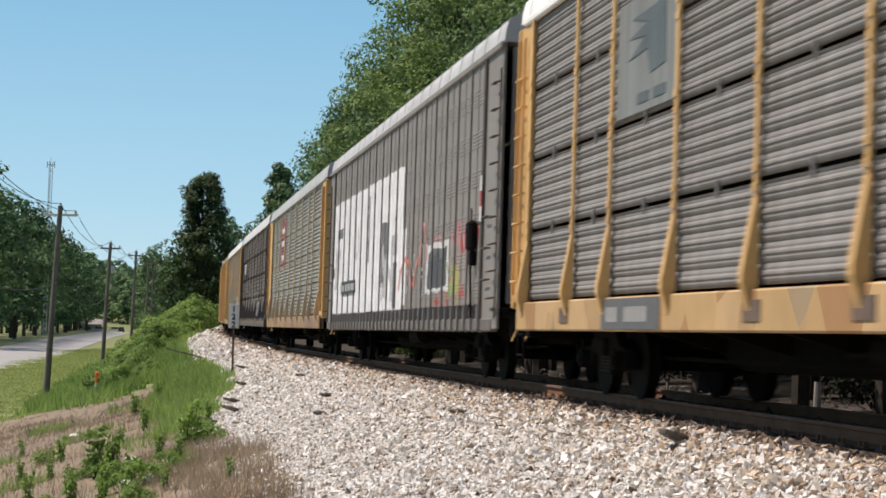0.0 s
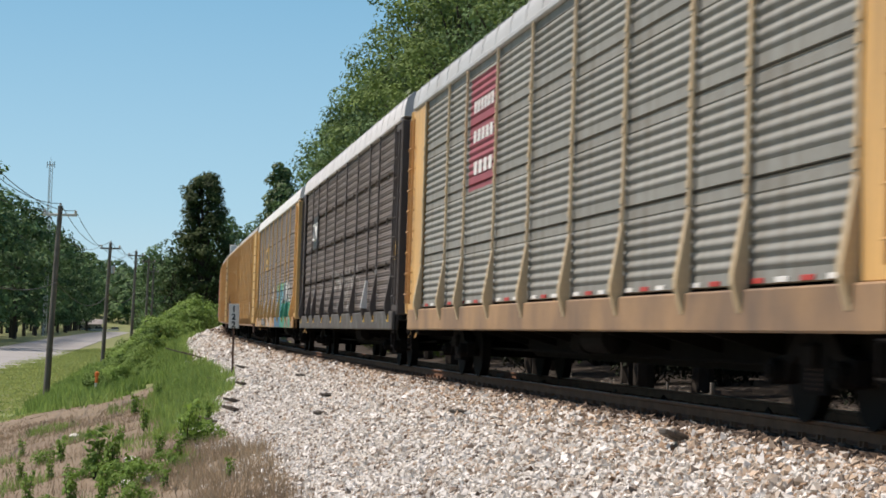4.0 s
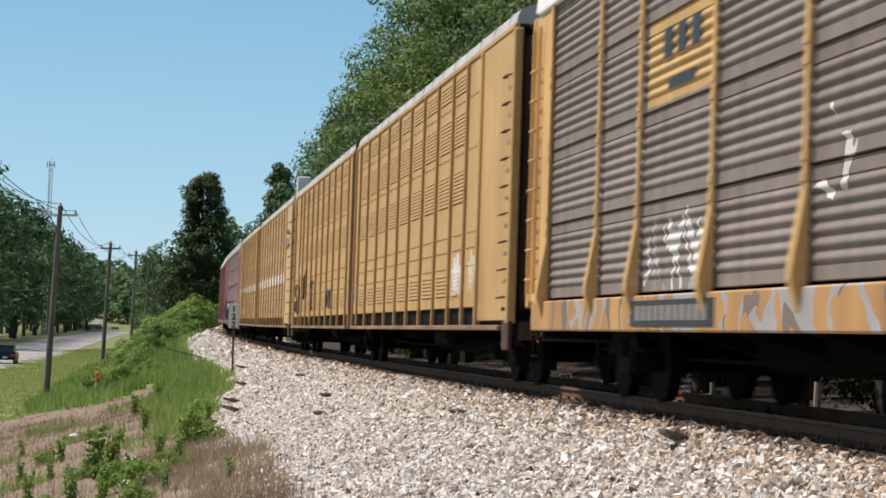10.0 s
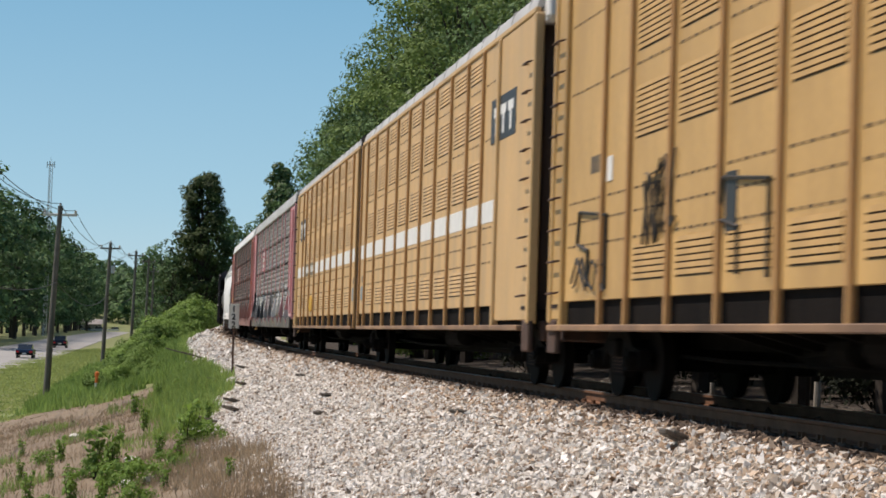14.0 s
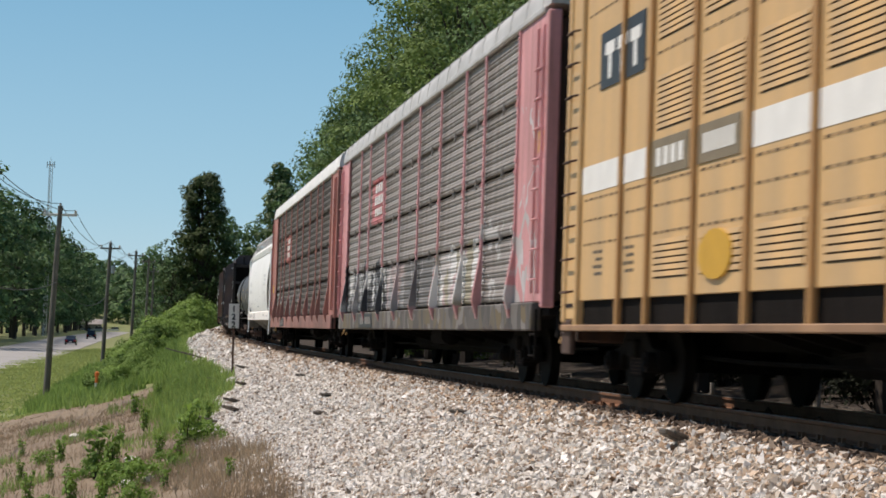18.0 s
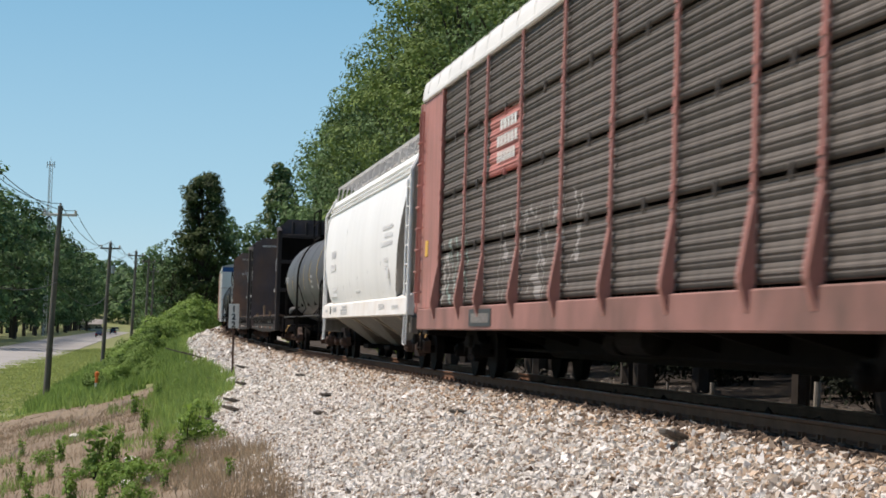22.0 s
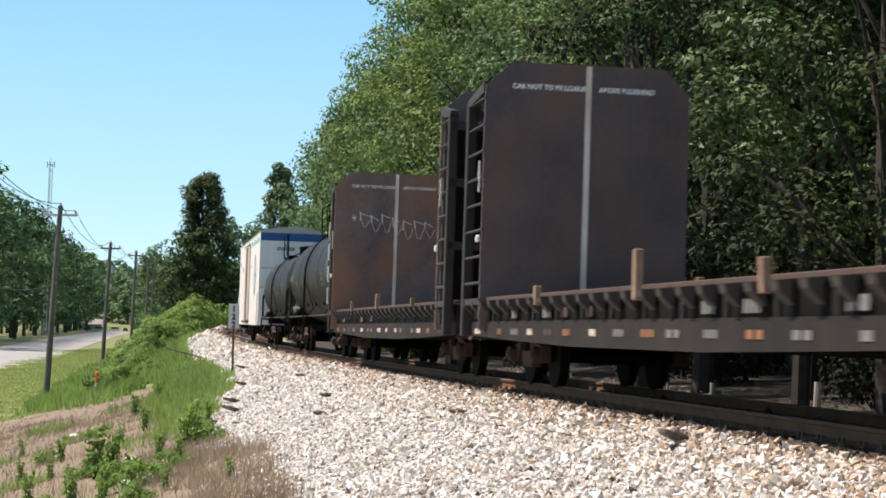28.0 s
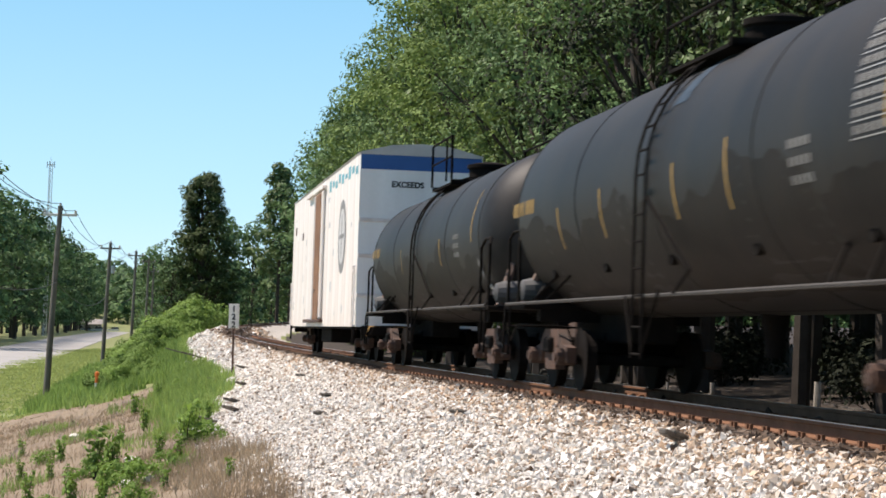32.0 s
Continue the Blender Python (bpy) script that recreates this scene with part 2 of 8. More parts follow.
M_TIE = mat("creosoted tie", (0.055, 0.042, 0.033), 0.95, var=0.5, scale=3.0, fine=25.0, bump=0.6, rand=0.5)
M_STONE = mat("ballast stone", (0.69, 0.668, 0.635), 0.9, var=0.25, scale=14.0, fine=60.0, bump=0.2)


def stone_tones(m):
    """Each stone gets a tone of its own."""
    n, l = m.node_tree.nodes, m.node_tree.links
    p = n["Principled BSDF"]
    old = p.inputs["Base Color"].links[0].from_socket
    g = n.new("ShaderNodeNewGeometry")
    r = n.new("ShaderNodeValToRGB")
    el = r.color_ramp.elements
    el[0].position, el[0].color = 0.0, (0.22, 0.19, 0.17, 1)
    el[1].position, el[1].color = 1.0, (1.32, 1.32, 1.32, 1)
    for pos, c in ((0.12, (0.55, 0.44, 0.34, 1)), (0.3, (0.8, 0.76, 0.7, 1)), (0.55, (1.0, 0.98, 0.94, 1)), (0.8, (0.92, 0.9, 0.88, 1))):
        e = el.new(pos)
        e.color = c
    l.new(g.outputs["Random Per Island"], r.inputs["Fac"])
    mx = n.new("ShaderNodeMix")
    mx.data_type, mx.blend_type = "RGBA", "MULTIPLY"
    mx.inputs["Factor"].default_value = 1.0
    l.new(old, mx.inputs["A"])
    l.new(r.outputs["Color"], mx.inputs["B"])
    l.new(mx.outputs["Result"], p.inputs["Base Color"])


stone_tones(M_STONE)
M_STONE2 = mat("rust-dusted ballast stone", (0.49, 0.385, 0.29), 0.9, var=0.3, scale=14.0, fine=60.0, bump=0.2)
stone_tones(M_STONE2)
M_STONE3 = mat("oil-browned ballast stone", (0.13, 0.095, 0.072), 0.9, var=0.3, scale=14.0, fine=60.0, bump=0.2)
stone_tones(M_STONE3)
M_BED = mat("oil-stained track bed", (0.06, 0.045, 0.035), 0.95, var=0.6, scale=8.0, fine=30.0, bump=0.8)
# leaf litter whose brown also carries the missing shade of the wood
M_LITTER = mat("leaf litter darkened for shade", (0.036, 0.027, 0.02), 0.95, var=0.5, scale=1.0, fine=12.0, bump=0.6)


def build_ground():
    az = np.concatenate([np.arange(-180, -30, 5.0), np.arange(-30, -15, 1.0), np.arange(-15, 15, 0.14), np.arange(15, 30, 1.0), np.arange(30, 180, 5.0)])
    rad = np.concatenate([np.arange(1.0, 12, 1.0), np.geomspace(12, 420, 190), np.geomspace(440, 4000, 26)])
    A, R = np.meshgrid(np.radians(az), rad)
    x, y = R * np.sin(A), R * np.cos(A)
    z = ground_z(x, y)
    na, nr = len(az), len(rad)
    v = np.stack([x.ravel(), y.ravel(), z], 1)
    v = np.vstack([v, [[0, 0, float(ground_z([0.0], [0.0])[0])]]])
    f, mi = [], []
    s, left = to_track(x, y)
    yy = y.ravel()
    rx = -31.0 - 0.138 * (yy - 141.0)
    wob = np.array([noise.noise(Vector((a * 0.22, b * 0.22, 3.0))) for a, b in zip(x.ravel(), yy)])
    edge = np.interp(s, FOOT_S, FOOT_L) + 0.5 * wob
    kind = np.where(abs(left) < np.where(left > 0, edge, 4.5), 1, np.where((left > 0) & (left < 16) & (s < np.interp(left, BARE_L, BARE_S) + 5 * wob), 0, 2))
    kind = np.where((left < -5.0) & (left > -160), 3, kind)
    kind = np.where(abs(left) < 1.5, 4, kind)
    for i in range(nr - 1):
        for k in range(na):
            a, b = i * na + k, i * na + (k + 1) % na
            f.append((a, b, b + na, a + na))
            mi.append(int(kind[a]))
    c = len(v) - 1
    for k in range(na):
        f.append((c, (k + 1) % na, k))
        mi.append(int(kind[k]))
    me = bpy.data.meshes.new("ground")
    me.from_pydata(v.tolist(), [], f)
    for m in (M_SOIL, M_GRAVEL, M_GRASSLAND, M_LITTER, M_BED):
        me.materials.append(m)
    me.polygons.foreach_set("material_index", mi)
    me.shade_smooth()
    bm = bmesh.new()
    bm.from_mesh(me)
    bmesh.ops.recalc_face_normals(bm, faces=bm.faces)
    bm.to_mesh(me)
    bm.free()
    tagged(new("ground", me), "grassy ground with bare soil and a crushed stone track bed", "ground", kind="structure")


build_ground()


def build_road():
    ys = list(range(-300, 1000, 10))
    g = Geo()
    v = []
    for y in ys:
        x, z = road_x(y), float(road_z(y))
        for dx, dz in ((0.0, -0.5), (0.0, 0.06), (-5.4, 0.14), (-10.8, 0.06), (-10.8, -0.5)):
            v.append((x + dx, y, z + dz))
    f = []
    for i in range(len(ys) - 1):
        for k in range(4):
            f.append((5 * i + k, 5 * i + k + 1, 5 * i + k + 6, 5 * i + k + 5))
    g.add(v, f)
    tagged(part("road", g, M_ASPHALT), "sun-bleached grey asphalt two-lane road", "road", kind="structure")


build_road()


# ---- rails, ties and ballast ----
def sweep(offs, s0, s1, step):
    """A closed profile of (left, z) points drawn along the track."""
    g = Geo()
    ss = np.arange(s0, s1 + step * 0.5, step)
    n = len(offs)
    v = [rail_at(s, a, z) for s in ss for a, z in offs]
    f = [(i * n + k, i * n + (k + 1) % n, (i + 1) * n + (k + 1) % n, (i + 1) * n + k) for i in range(len(ss) - 1) for k in range(n)]
    return g.add(v, f)


RAIL_PROF = [(-0.07, -0.17), (0.07, -0.17), (0.07, -0.155), (0.012, -0.135), (0.010, -0.045), (0.036, -0.035), (0.036, -0.004),
             (-0.036, -0.004), (-0.036, -0.035), (-0.010, -0.045), (-0.012, -0.135), (-0.07, -0.155)]
for side in (0.755, -0.755):
    rail = tagged(part("rail", sweep([(side + a, z) for a, z in RAIL_PROF], -80, 430, 2.0), M_RAIL),
                  "rust-brown steel rail spiked to wooden ties", "rail", "rails of the track", "structure")
    part("running_surface", sweep([(side + a, z) for a, z in [(-0.03, -0.006), (0.03, -0.006), (0.026, 0.0), (-0.026, 0.0)]], -80, 430, 2.0), M_RAILTOP, rail, "polished running surface")

# ---- plants ----
M_LEAF = leaf_mat("broad leaves", (0.016, 0.036, 0.014), (0.185, 0.30, 0.115), 0.8, island=0.27)
# leaf colour darkened for the deep shade at the wood's near end
M_LEAF_SHADE = leaf_mat("leaves with shade painted in", (0.005, 0.010, 0.0035), (0.06, 0.088, 0.024), 0.8, island=0.34, lo=0.62)
M_LEAF2 = leaf_mat("bright leaves", (0.045, 0.085, 0.022), (0.23, 0.32, 0.085), 0.8, island=0.27)
M_NEEDLE = leaf_mat("pine needles", (0.04, 0.075, 0.026), (0.135, 0.20, 0.068))
M_BUSH = leaf_mat("bush leaves", (0.055, 0.105, 0.018), (0.27, 0.40, 0.085), 0.75, island=0.4)
M_WEED = leaf_mat("weed leaves", (0.075, 0.145, 0.022), (0.26, 0.40, 0.08), 0.7, through=0.35)
M_BLADE = leaf_mat("grass blades", (0.13, 0.21, 0.045), (0.33, 0.45, 0.13), through=0.45)
M_LAWN = leaf_mat("verge grass blades", (0.28, 0.335, 0.10), (0.40, 0.46, 0.165), through=0.5)
M_STRAW = leaf_mat("dry grass", (0.24, 0.185, 0.125), (0.44, 0.355, 0.245), through=0.45)


def leaf_cloud(rng, centres, radii, per, size, flat=0.75, tri=False):
    """Leaf cards scattered over the shells of many small clumps: an array of quad corners."""
    out = []
    for c, r in zip(centres, radii):
        n = max(4, int(per * r * r))
        d = rng.normal(size=(n, 3))
        d /= np.linalg.norm(d, axis=1)[:, None]
        d[:, 2] = np.abs(d[:, 2]) * np.where(rng.random(n) < 0.78, 1, -1)
        p = c + d * (r * (0.76 + 0.24 * rng.random((n, 1)))) * np.array([1, 1, flat])
        nrm = d + rng.normal(scale=0.24, size=(n, 3)) + np.array([0, 0, 0.3])
        nrm /= np.linalg.norm(nrm, axis=1)[:, None]
        t = np.cross(nrm, rng.normal(size=(n, 3)))
        t /= np.linalg.norm(t, axis=1)[:, None] + 1e-9
        b = np.cross(nrm, t)
        sz = size * (0.6 + 0.8 * rng.random((n, 1)))
        q = np.stack([p - t * sz, p - b * sz * 0.5 + nrm * sz * 0.12, p + t * sz, p + b * sz * 0.5 + nrm * sz * 0.12], 1)
        out.append(q.reshape(-1, 3))
    return np.vstack(out)


def tapered(g, pts, radii, n=7):
    for (p, q), (a, b) in zip(zip(pts, pts[1:]), zip(radii, radii[1:])):
        g.rod(p, q, a, n, b)


def broadleaf(name, h, r, seed, low=0.25, per=26, size=0.26, clumps=60, leaf=None, bark=None, shape=None):
    """Meshes of a broad crown and of its trunk with limbs."""
    rng = np.random.default_rng(seed)
    cs, rs = [], []
    g = Geo()
    trunk = [Vector((0, 0, -0.6)), Vector((rng.normal() * 0.15, rng.normal() * 0.15, h * 0.3)), Vector((rng.normal() * 0.4, rng.normal() * 0.4, h * 0.62)), Vector((rng.normal() * 0.5, rng.normal() * 0.5, h * 0.9))]
    tapered(g, trunk, [h * 0.016, h * 0.012, h * 0.008, h * 0.002])
    boughs = max(6, clumps // 6)
    for i in range(boughs):
        u = ((i + rng.random()) / boughs) ** 0.85
        z = h * (low + (0.95 - low) * u)
        env = r * (math.sin(math.pi * min(1, 0.12 + 0.86 * u)) ** 0.7) * (0.7 + 0.5 * rng.random())
        if shape:
            env = r * float(np.interp(u, *shape)) * (0.75 + 0.35 * rng.random())
        a = i * 2.4 + rng.normal() * 0.5
        d = env * math.sqrt(0.3 + 0.7 * rng.random())
        tip = np.array([d * math.cos(a), d * math.sin(a), z])
        k = max(0.15, (z / h) - 0.25) * h
        tapered(g, [Vector((0, 0, k)), Vector((d * 0.5 * math.cos(a), d * 0.5 * math.sin(a), (k + z) / 2 + 0.3)), Vector(tip)], [h * 0.004, h * 0.003, h * 0.001], 5)
        for j in range(6):
            q = rng.normal(size=3) * np.array([1.0, 1.0, 0.5]) * (min(r, env + 0.4) * 0.2 if shape else r * 0.19)
            cs.append(tip + q if j else tip)
            rs.append((0.5 + 0.65 * rng.random()) * r * (0.24 if j else 0.34))
    crown = soup(name + "_crown", leaf_cloud(rng, cs, rs, per, size), 4, leaf or M_LEAF)
    return crown, g.mesh(name + "_trunk", bark or M_BARK)


def pine(name, h, r, seed, low=0.3, per=24, size=0.3):
    rng = np.random.default_rng(seed)
    g = Geo()
    tapered(g, [Vector((0, 0, -0.6)), Vector((0.1, 0, h * 0.5)), Vector((0, 0.1, h * 0.97))], [h * 0.013, h * 0.009, h * 0.002])
    cs, rs = [], []
    n = int(h * 2.4)
    for i in range(n):
        u = i / n
        z = h * (low + (1.0 - low) * u)
        env = r * (1.0 - u) ** 0.65 * (0.65 + 0.5 * rng.random()) + 0.35
        a = i * 2.4 + rng.random()
        tip = Vector((env * math.cos(a), env * math.sin(a), z + 0.25 * env))
        tapered(g, [Vector((0, 0, z)), tip], [h * 0.0035, h * 0.001], 5)
        for f in (0.5, 0.8, 1.0):
            cs.append(np.array(Vector((0, 0, z)).lerp(tip, f)) + rng.normal(scale=0.2, size=3))
            rs.append(0.45 + 0.45 * rng.random() + 0.05 * r)
    crown = soup(name + "_crown", leaf_cloud(rng, cs, rs, per * 2.2, size, 0.8), 4, M_NEEDLE)
    return crown, g.mesh(name + "_trunk", M_BARK)


def plant(kind, meshes, x, y, turn, size, label, category, group, dz=0.0, z=None):
    """A tree or bush of the given meshes, standing on the ground."""
    crown, trunk = meshes
    z = float(ground_z([x], [y])[0]) if z is None else z
    t = tagged(new(kind), label, category, group)
    t.matrix_basis = pose(x, y, z + dz, 0, 0, turn) @ Matrix.Diagonal((size, size, size, 1))
    part("trunk", trunk, None, t)
    part("crown", crown, None, t)
    return t


OAKS = [broadleaf("oak", 21.5, 5.0, 11 + i, 0.10 + 0.05 * (i % 3), clumps=190, per=76, size=0.1, leaf=(M_LEAF, M_LEAF2, M_LEAF, M_LEAF)[i]) for i in range(4)]
# the same oaks with the wood's shade put into their leaf colour
OAKS_DARK = [broadleaf("oak", 21.5, 5.0, 111 + i, 0.12, clumps=190, per=76, size=0.1, leaf=M_LEAF_SHADE) for i in range(2)]
OAKS_MID = [broadleaf("oak", 21.5, 5.0, 121 + i, 0.1, clumps=200, per=42, size=0.14, leaf=(M_LEAF, M_LEAF2)[i]) for i in range(2)]
OAKS_FAR = [broadleaf("oak", 21.5, 5.0, 15 + i, 0.10 + 0.05 * i, clumps=180, per=22, size=0.19) for i in range(3)]
PINES = [pine("pine", 22.0, 3.6, 31 + i) for i in range(2)]
PINES_NEAR = [pine("pine", 22.0, 3.6, 41 + i, per=66, size=0.13) for i in range(2)]
FAR_TREES = [broadleaf("far_tree", 22.0, 6.0, 51 + i, 0.1, clumps=120, per=9, size=0.42) for i in range(2)]


M_TALL = leaf_mat("dark glossy leaves", (0.014, 0.03, 0.01), (0.085, 0.12, 0.032), 0.75, island=0.28)
TALL = broadleaf("tall_tree", 27.0, 4.6, 78, 0.03, clumps=620, per=42, size=0.22, leaf=M_TALL, shape=([0, 0.3, 0.5, 0.62, 0.72, 0.92, 1.0], [1.05, 1.1, 1.0, 0.85, 0.6, 0.52, 0.2]))


def near_wood():
    """The wood along the far side of the track."""
    rng = random.Random(5)
    s = -34.0
    k = 0
    while s < 240:
        for row, lat in enumerate((-10.0, -15.5, -22.0)):
            if row == 2 and s > 120:
                continue
            p = rail_at(s + rng.uniform(-2, 2) + 2.0 * row, lat + rng.uniform(-1.6, 1.2) - (0.75 if s > 80 else 0.0))
            size = rng.uniform(0.86, 1.12) * (1.0 + 0.06 * row) * (1.07 if s > 80 else 1.0)
            pin = rng.random() < 0.2
            if s < -20 or row == 2 and s > 0:
                kind = FAR_TREES[k % 2]
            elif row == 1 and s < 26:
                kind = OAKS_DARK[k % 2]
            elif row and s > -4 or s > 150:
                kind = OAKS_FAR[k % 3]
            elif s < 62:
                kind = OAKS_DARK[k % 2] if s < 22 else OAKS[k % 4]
            else:
                kind = OAKS_MID[k % 2]
            if pin:
                plant("pine_tree", (PINES_NEAR if s < 62 else PINES)[k % 2], p.x, p.y, rng.uniform(0, 360), size * 0.92, "tall dark green pine in the wood by the track", "tree", "trees of the wood")
            else:
                plant("broadleaf_tree", kind, p.x, p.y, rng.uniform(0, 360), size, "leafy green tree in the wood by the track", "tree", "trees of the wood")
            k += 1
        s += rng.uniform(5.0, 7.0)


near_wood()


def deep_wood():
    """Trees further in, behind the first rows."""
    rng = random.Random(6)
    for k in range(34):
        p = rail_at(-14 + k * 4.2 + rng.uniform(-2, 2), -rng.uniform(29, 52))
        plant("broadleaf_tree", FAR_TREES[k % 2], p.x, p.y, rng.uniform(0, 360), rng.uniform(0.8, 1.0), "shaded green tree deep in the wood", "tree", "trees of the wood")


deep_wood()


def beyond_bend():
    rng = random.Random(8)
    for x, y, h, pin in ((-36.5, 300, 0.0, True), (-33.0, 306, 1.05, False), (-38.5, 312, 1.0, False), (-35.0, 322, 1.2, False), (-31.0, 330, 1.15, False), (-39.5, 296, 0.8, False),
                         (-26.0, 345, 1.05, True), (-23.6, 290, 1.02, True), (-28.0, 372, 1.1, True), (-32.0, 380, 1.05, False), (-22.0, 385, 1.0, False), (-17.0, 395, 0.95, False), (-26.5, 400, 1.0, False), (-11.0, 400, 0.95, False)):
        if h == 0.0:
            plant("broadleaf_tree", TALL, x + 0.8, y, 70, 1.0, "tall narrow dark green tree beyond the bend", "tree", "trees beyond the bend")
        elif pin:
            plant("pine_tree", PINES[int(y) % 2], x, y, rng.uniform(0, 360), h, "tall dark pine beyond the bend of the track", "tree", "trees beyond the bend")
        else:
            plant("broadleaf_tree", FAR_TREES[int(y) % 2], x, y, rng.uniform(0, 360), h * 0.82, "dense green tree beyond the bend of the track", "tree", "trees beyond the bend")


beyond_bend()


def road_trees():
    rng = random.Random(9)
    y = 262.0
    while y < 760:
        for row in range(2):
            plant("roadside_tree", FAR_TREES[rng.randrange(2)], road_x(y) - 17.5 - 8 * row + rng.uniform(-1.5, 1.5), y + rng.uniform(-4, 4), rng.uniform(0, 360),
                  rng.uniform(1.0, 1.25), "large green tree across the road", "tree", "trees across the road")
        y += rng.uniform(12, 17)


road_trees()


def trees_by_the_far_road():
    rng = random.Random(14)
    for k in range(22):
        d = 470 + k * 13 + rng.uniform(-6, 6)
        x = -d * rng.uniform(0.128, 0.15)
        plant("roadside_tree", FAR_TREES[k % 2], x, d, rng.uniform(0, 360), rng.uniform(0.7, 1.0), "green tree beside the far end of the road", "tree", "trees by the far road")


trees_by_the_far_road()


def far_woods():
    """The wooded rise that closes the distance."""
    rng = np.random.default_rng(4)
    cs, rs = [], []
    for i in range(560):
        a = rng.uniform(-0.3, 0.3)
        d = rng.uniform(860, 1300)
        z = float(ground_z([d * math.sin(a)], [d * math.cos(a)])[0])
        h = rng.uniform(16, 27)
        for k in range(5):
            cs.append(np.array([d * math.sin(a) + rng.normal() * 4, d * math.cos(a) + rng.normal() * 4, z + h * (0.2 + 0.16 * k)]))
            rs.append(rng.uniform(3.5, 6.0))
    me = soup("far_woods", leaf_cloud(rng, cs, rs, 2.2, 1.6), 4, M_LEAF)
    tagged(new("far_woods", me), "distant dark green wooded hillside", "woods", kind="stuff")


far_woods()

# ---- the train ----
# one even near-black base for underframes, trucks and fittings
M_BLACK = mat("near-black underframe steel", (0.009, 0.008, 0.0075), 0.9, 0.0, var=0.5, scale=3.0, fine=20.0, bump=0.3, dirt=(0.018, 0.014, 0.011), dirt_amt=0.3, spec=0.06)
M_RUST = mat("rusty cast steel", (0.088, 0.046, 0.031), 0.9, 0.0, var=0.5, scale=5.0, fine=30.0, bump=0.4, dirt=(0.05, 0.04, 0.035), dirt_amt=0.7)
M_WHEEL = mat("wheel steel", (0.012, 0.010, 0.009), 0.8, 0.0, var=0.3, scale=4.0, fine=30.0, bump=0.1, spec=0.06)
M_TREAD = mat("bright wheel tread", (0.5, 0.48, 0.46), 0.3, 0.9, var=0.1, scale=4.0, fine=30.0, bump=0.0)
M_ROOF = mat("galvanised roof", (0.56, 0.55, 0.53), 0.55, 0.2, var=0.18, scale=0.7, fine=12.0, bump=0.1, dirt=(0.3, 0.28, 0.25), dirt_amt=0.4, streak=(1.5, 1.5))
M_ROOFW = mat("white painted roof", (0.78, 0.77, 0.74), 0.5, var=0.12, scale=0.7, fine=12.0, bump=0.1)
M_YELLOW = mat("weathered yellow paint", (0.70, 0.43, 0.155), 0.55, var=0.18, scale=1.2, fine=18.0, bump=0.08, dirt=(0.30, 0.19, 0.085), dirt_amt=0.5, rand=0.1)
M_YELLOW2 = mat("faded yellow side paint", (0.59, 0.37, 0.135), 0.55, var=0.24, scale=0.5, fine=10.0, bump=0.08, dirt=(0.36, 0.22, 0.08), dirt_amt=0.75, streak=(0.8, 0.35))
M_YPOST = mat("rust-browned yellow paint", (0.50, 0.285, 0.105), 0.6, var=0.25, scale=1.0, bump=0.08, dirt=(0.28, 0.14, 0.06), dirt_amt=0.7, streak=(2.0, 0.4))
M_YRAIL = mat("rusty rail paint", (0.33, 0.20, 0.11), 0.7, var=0.35, scale=1.5, bump=0.1, dirt=(0.14, 0.085, 0.055), dirt_amt=0.8, streak=(1.0, 1.0))
M_YELLOW3 = mat("pale tan-yellow side paint", (0.62, 0.40, 0.175), 0.55, var=0.14, scale=0.8, fine=14.0, bump=0.08, dirt=(0.34, 0.25, 0.15), dirt_amt=0.4, streak=(1.6, 0.25))
M_REDPOST = mat("faded red paint", (0.72, 0.35, 0.36), 0.6, var=0.2, scale=1.5, fine=18.0, bump=0.08, dirt=(0.2, 0.1, 0.08), dirt_amt=0.55, rand=0.1)
M_REDPOST2 = mat("rusty red paint", (0.50, 0.215, 0.18), 0.6, var=0.22, scale=1.5, fine=18.0, bump=0.08, dirt=(0.15, 0.09, 0.07), dirt_amt=0.6, rand=0.1)
M_BROWN = mat("dark brown paint", (0.065, 0.052, 0.047), 0.7, var=0.25, scale=1.5, fine=18.0, bump=0.1, dirt=(0.13, 0.11, 0.095), dirt_amt=0.35, rand=0.1)
M_GALV = mat("weathered galvanised sheet", (0.30, 0.28, 0.262), 0.65, 0.0, var=0.25, scale=0.9, fine=16.0, bump=0.1, dirt=(0.15, 0.128, 0.11), dirt_amt=0.6, rand=0.12, streak=(2.5, 0.25))
M_GREY = mat("dull grey side paint", (0.235, 0.22, 0.20), 0.6, var=0.18, scale=0.8, fine=14.0, bump=0.06, dirt=(0.15, 0.122, 0.10), dirt_amt=0.55, streak=(2.0, 0.2))
M_WHITE = mat("white hopper paint", (0.88, 0.88, 0.86), 0.45, var=0.08, scale=0.7, fine=10.0, bump=0.05, dirt=(0.6, 0.58, 0.55), dirt_amt=0.2, streak=(2.2, 0.15))
M_WHITE2 = mat("streaked white reefer paint", (0.80, 0.775, 0.745), 0.5, var=0.1, scale=0.7, fine=10.0, bump=0.05, dirt=(0.42, 0.31, 0.23), dirt_amt=0.5, streak=(3.0, 0.14))
M_TANK = mat("dusty grey-black tank paint", (0.088, 0.091, 0.097), 0.55, var=0.25, scale=0.8, fine=12.0, bump=0.05, dirt=(0.06, 0.055, 0.05), dirt_amt=0.5, streak=(1.2, 0.3))
M_TANK2 = mat("dark tank paint", (0.0135, 0.0142, 0.0156), 0.56, var=0.5, scale=0.8, fine=7.0, bump=0.08, dirt=(0.024, 0.0205, 0.0165), dirt_amt=0.6, streak=(2.2, 0.35), spec=0.22)
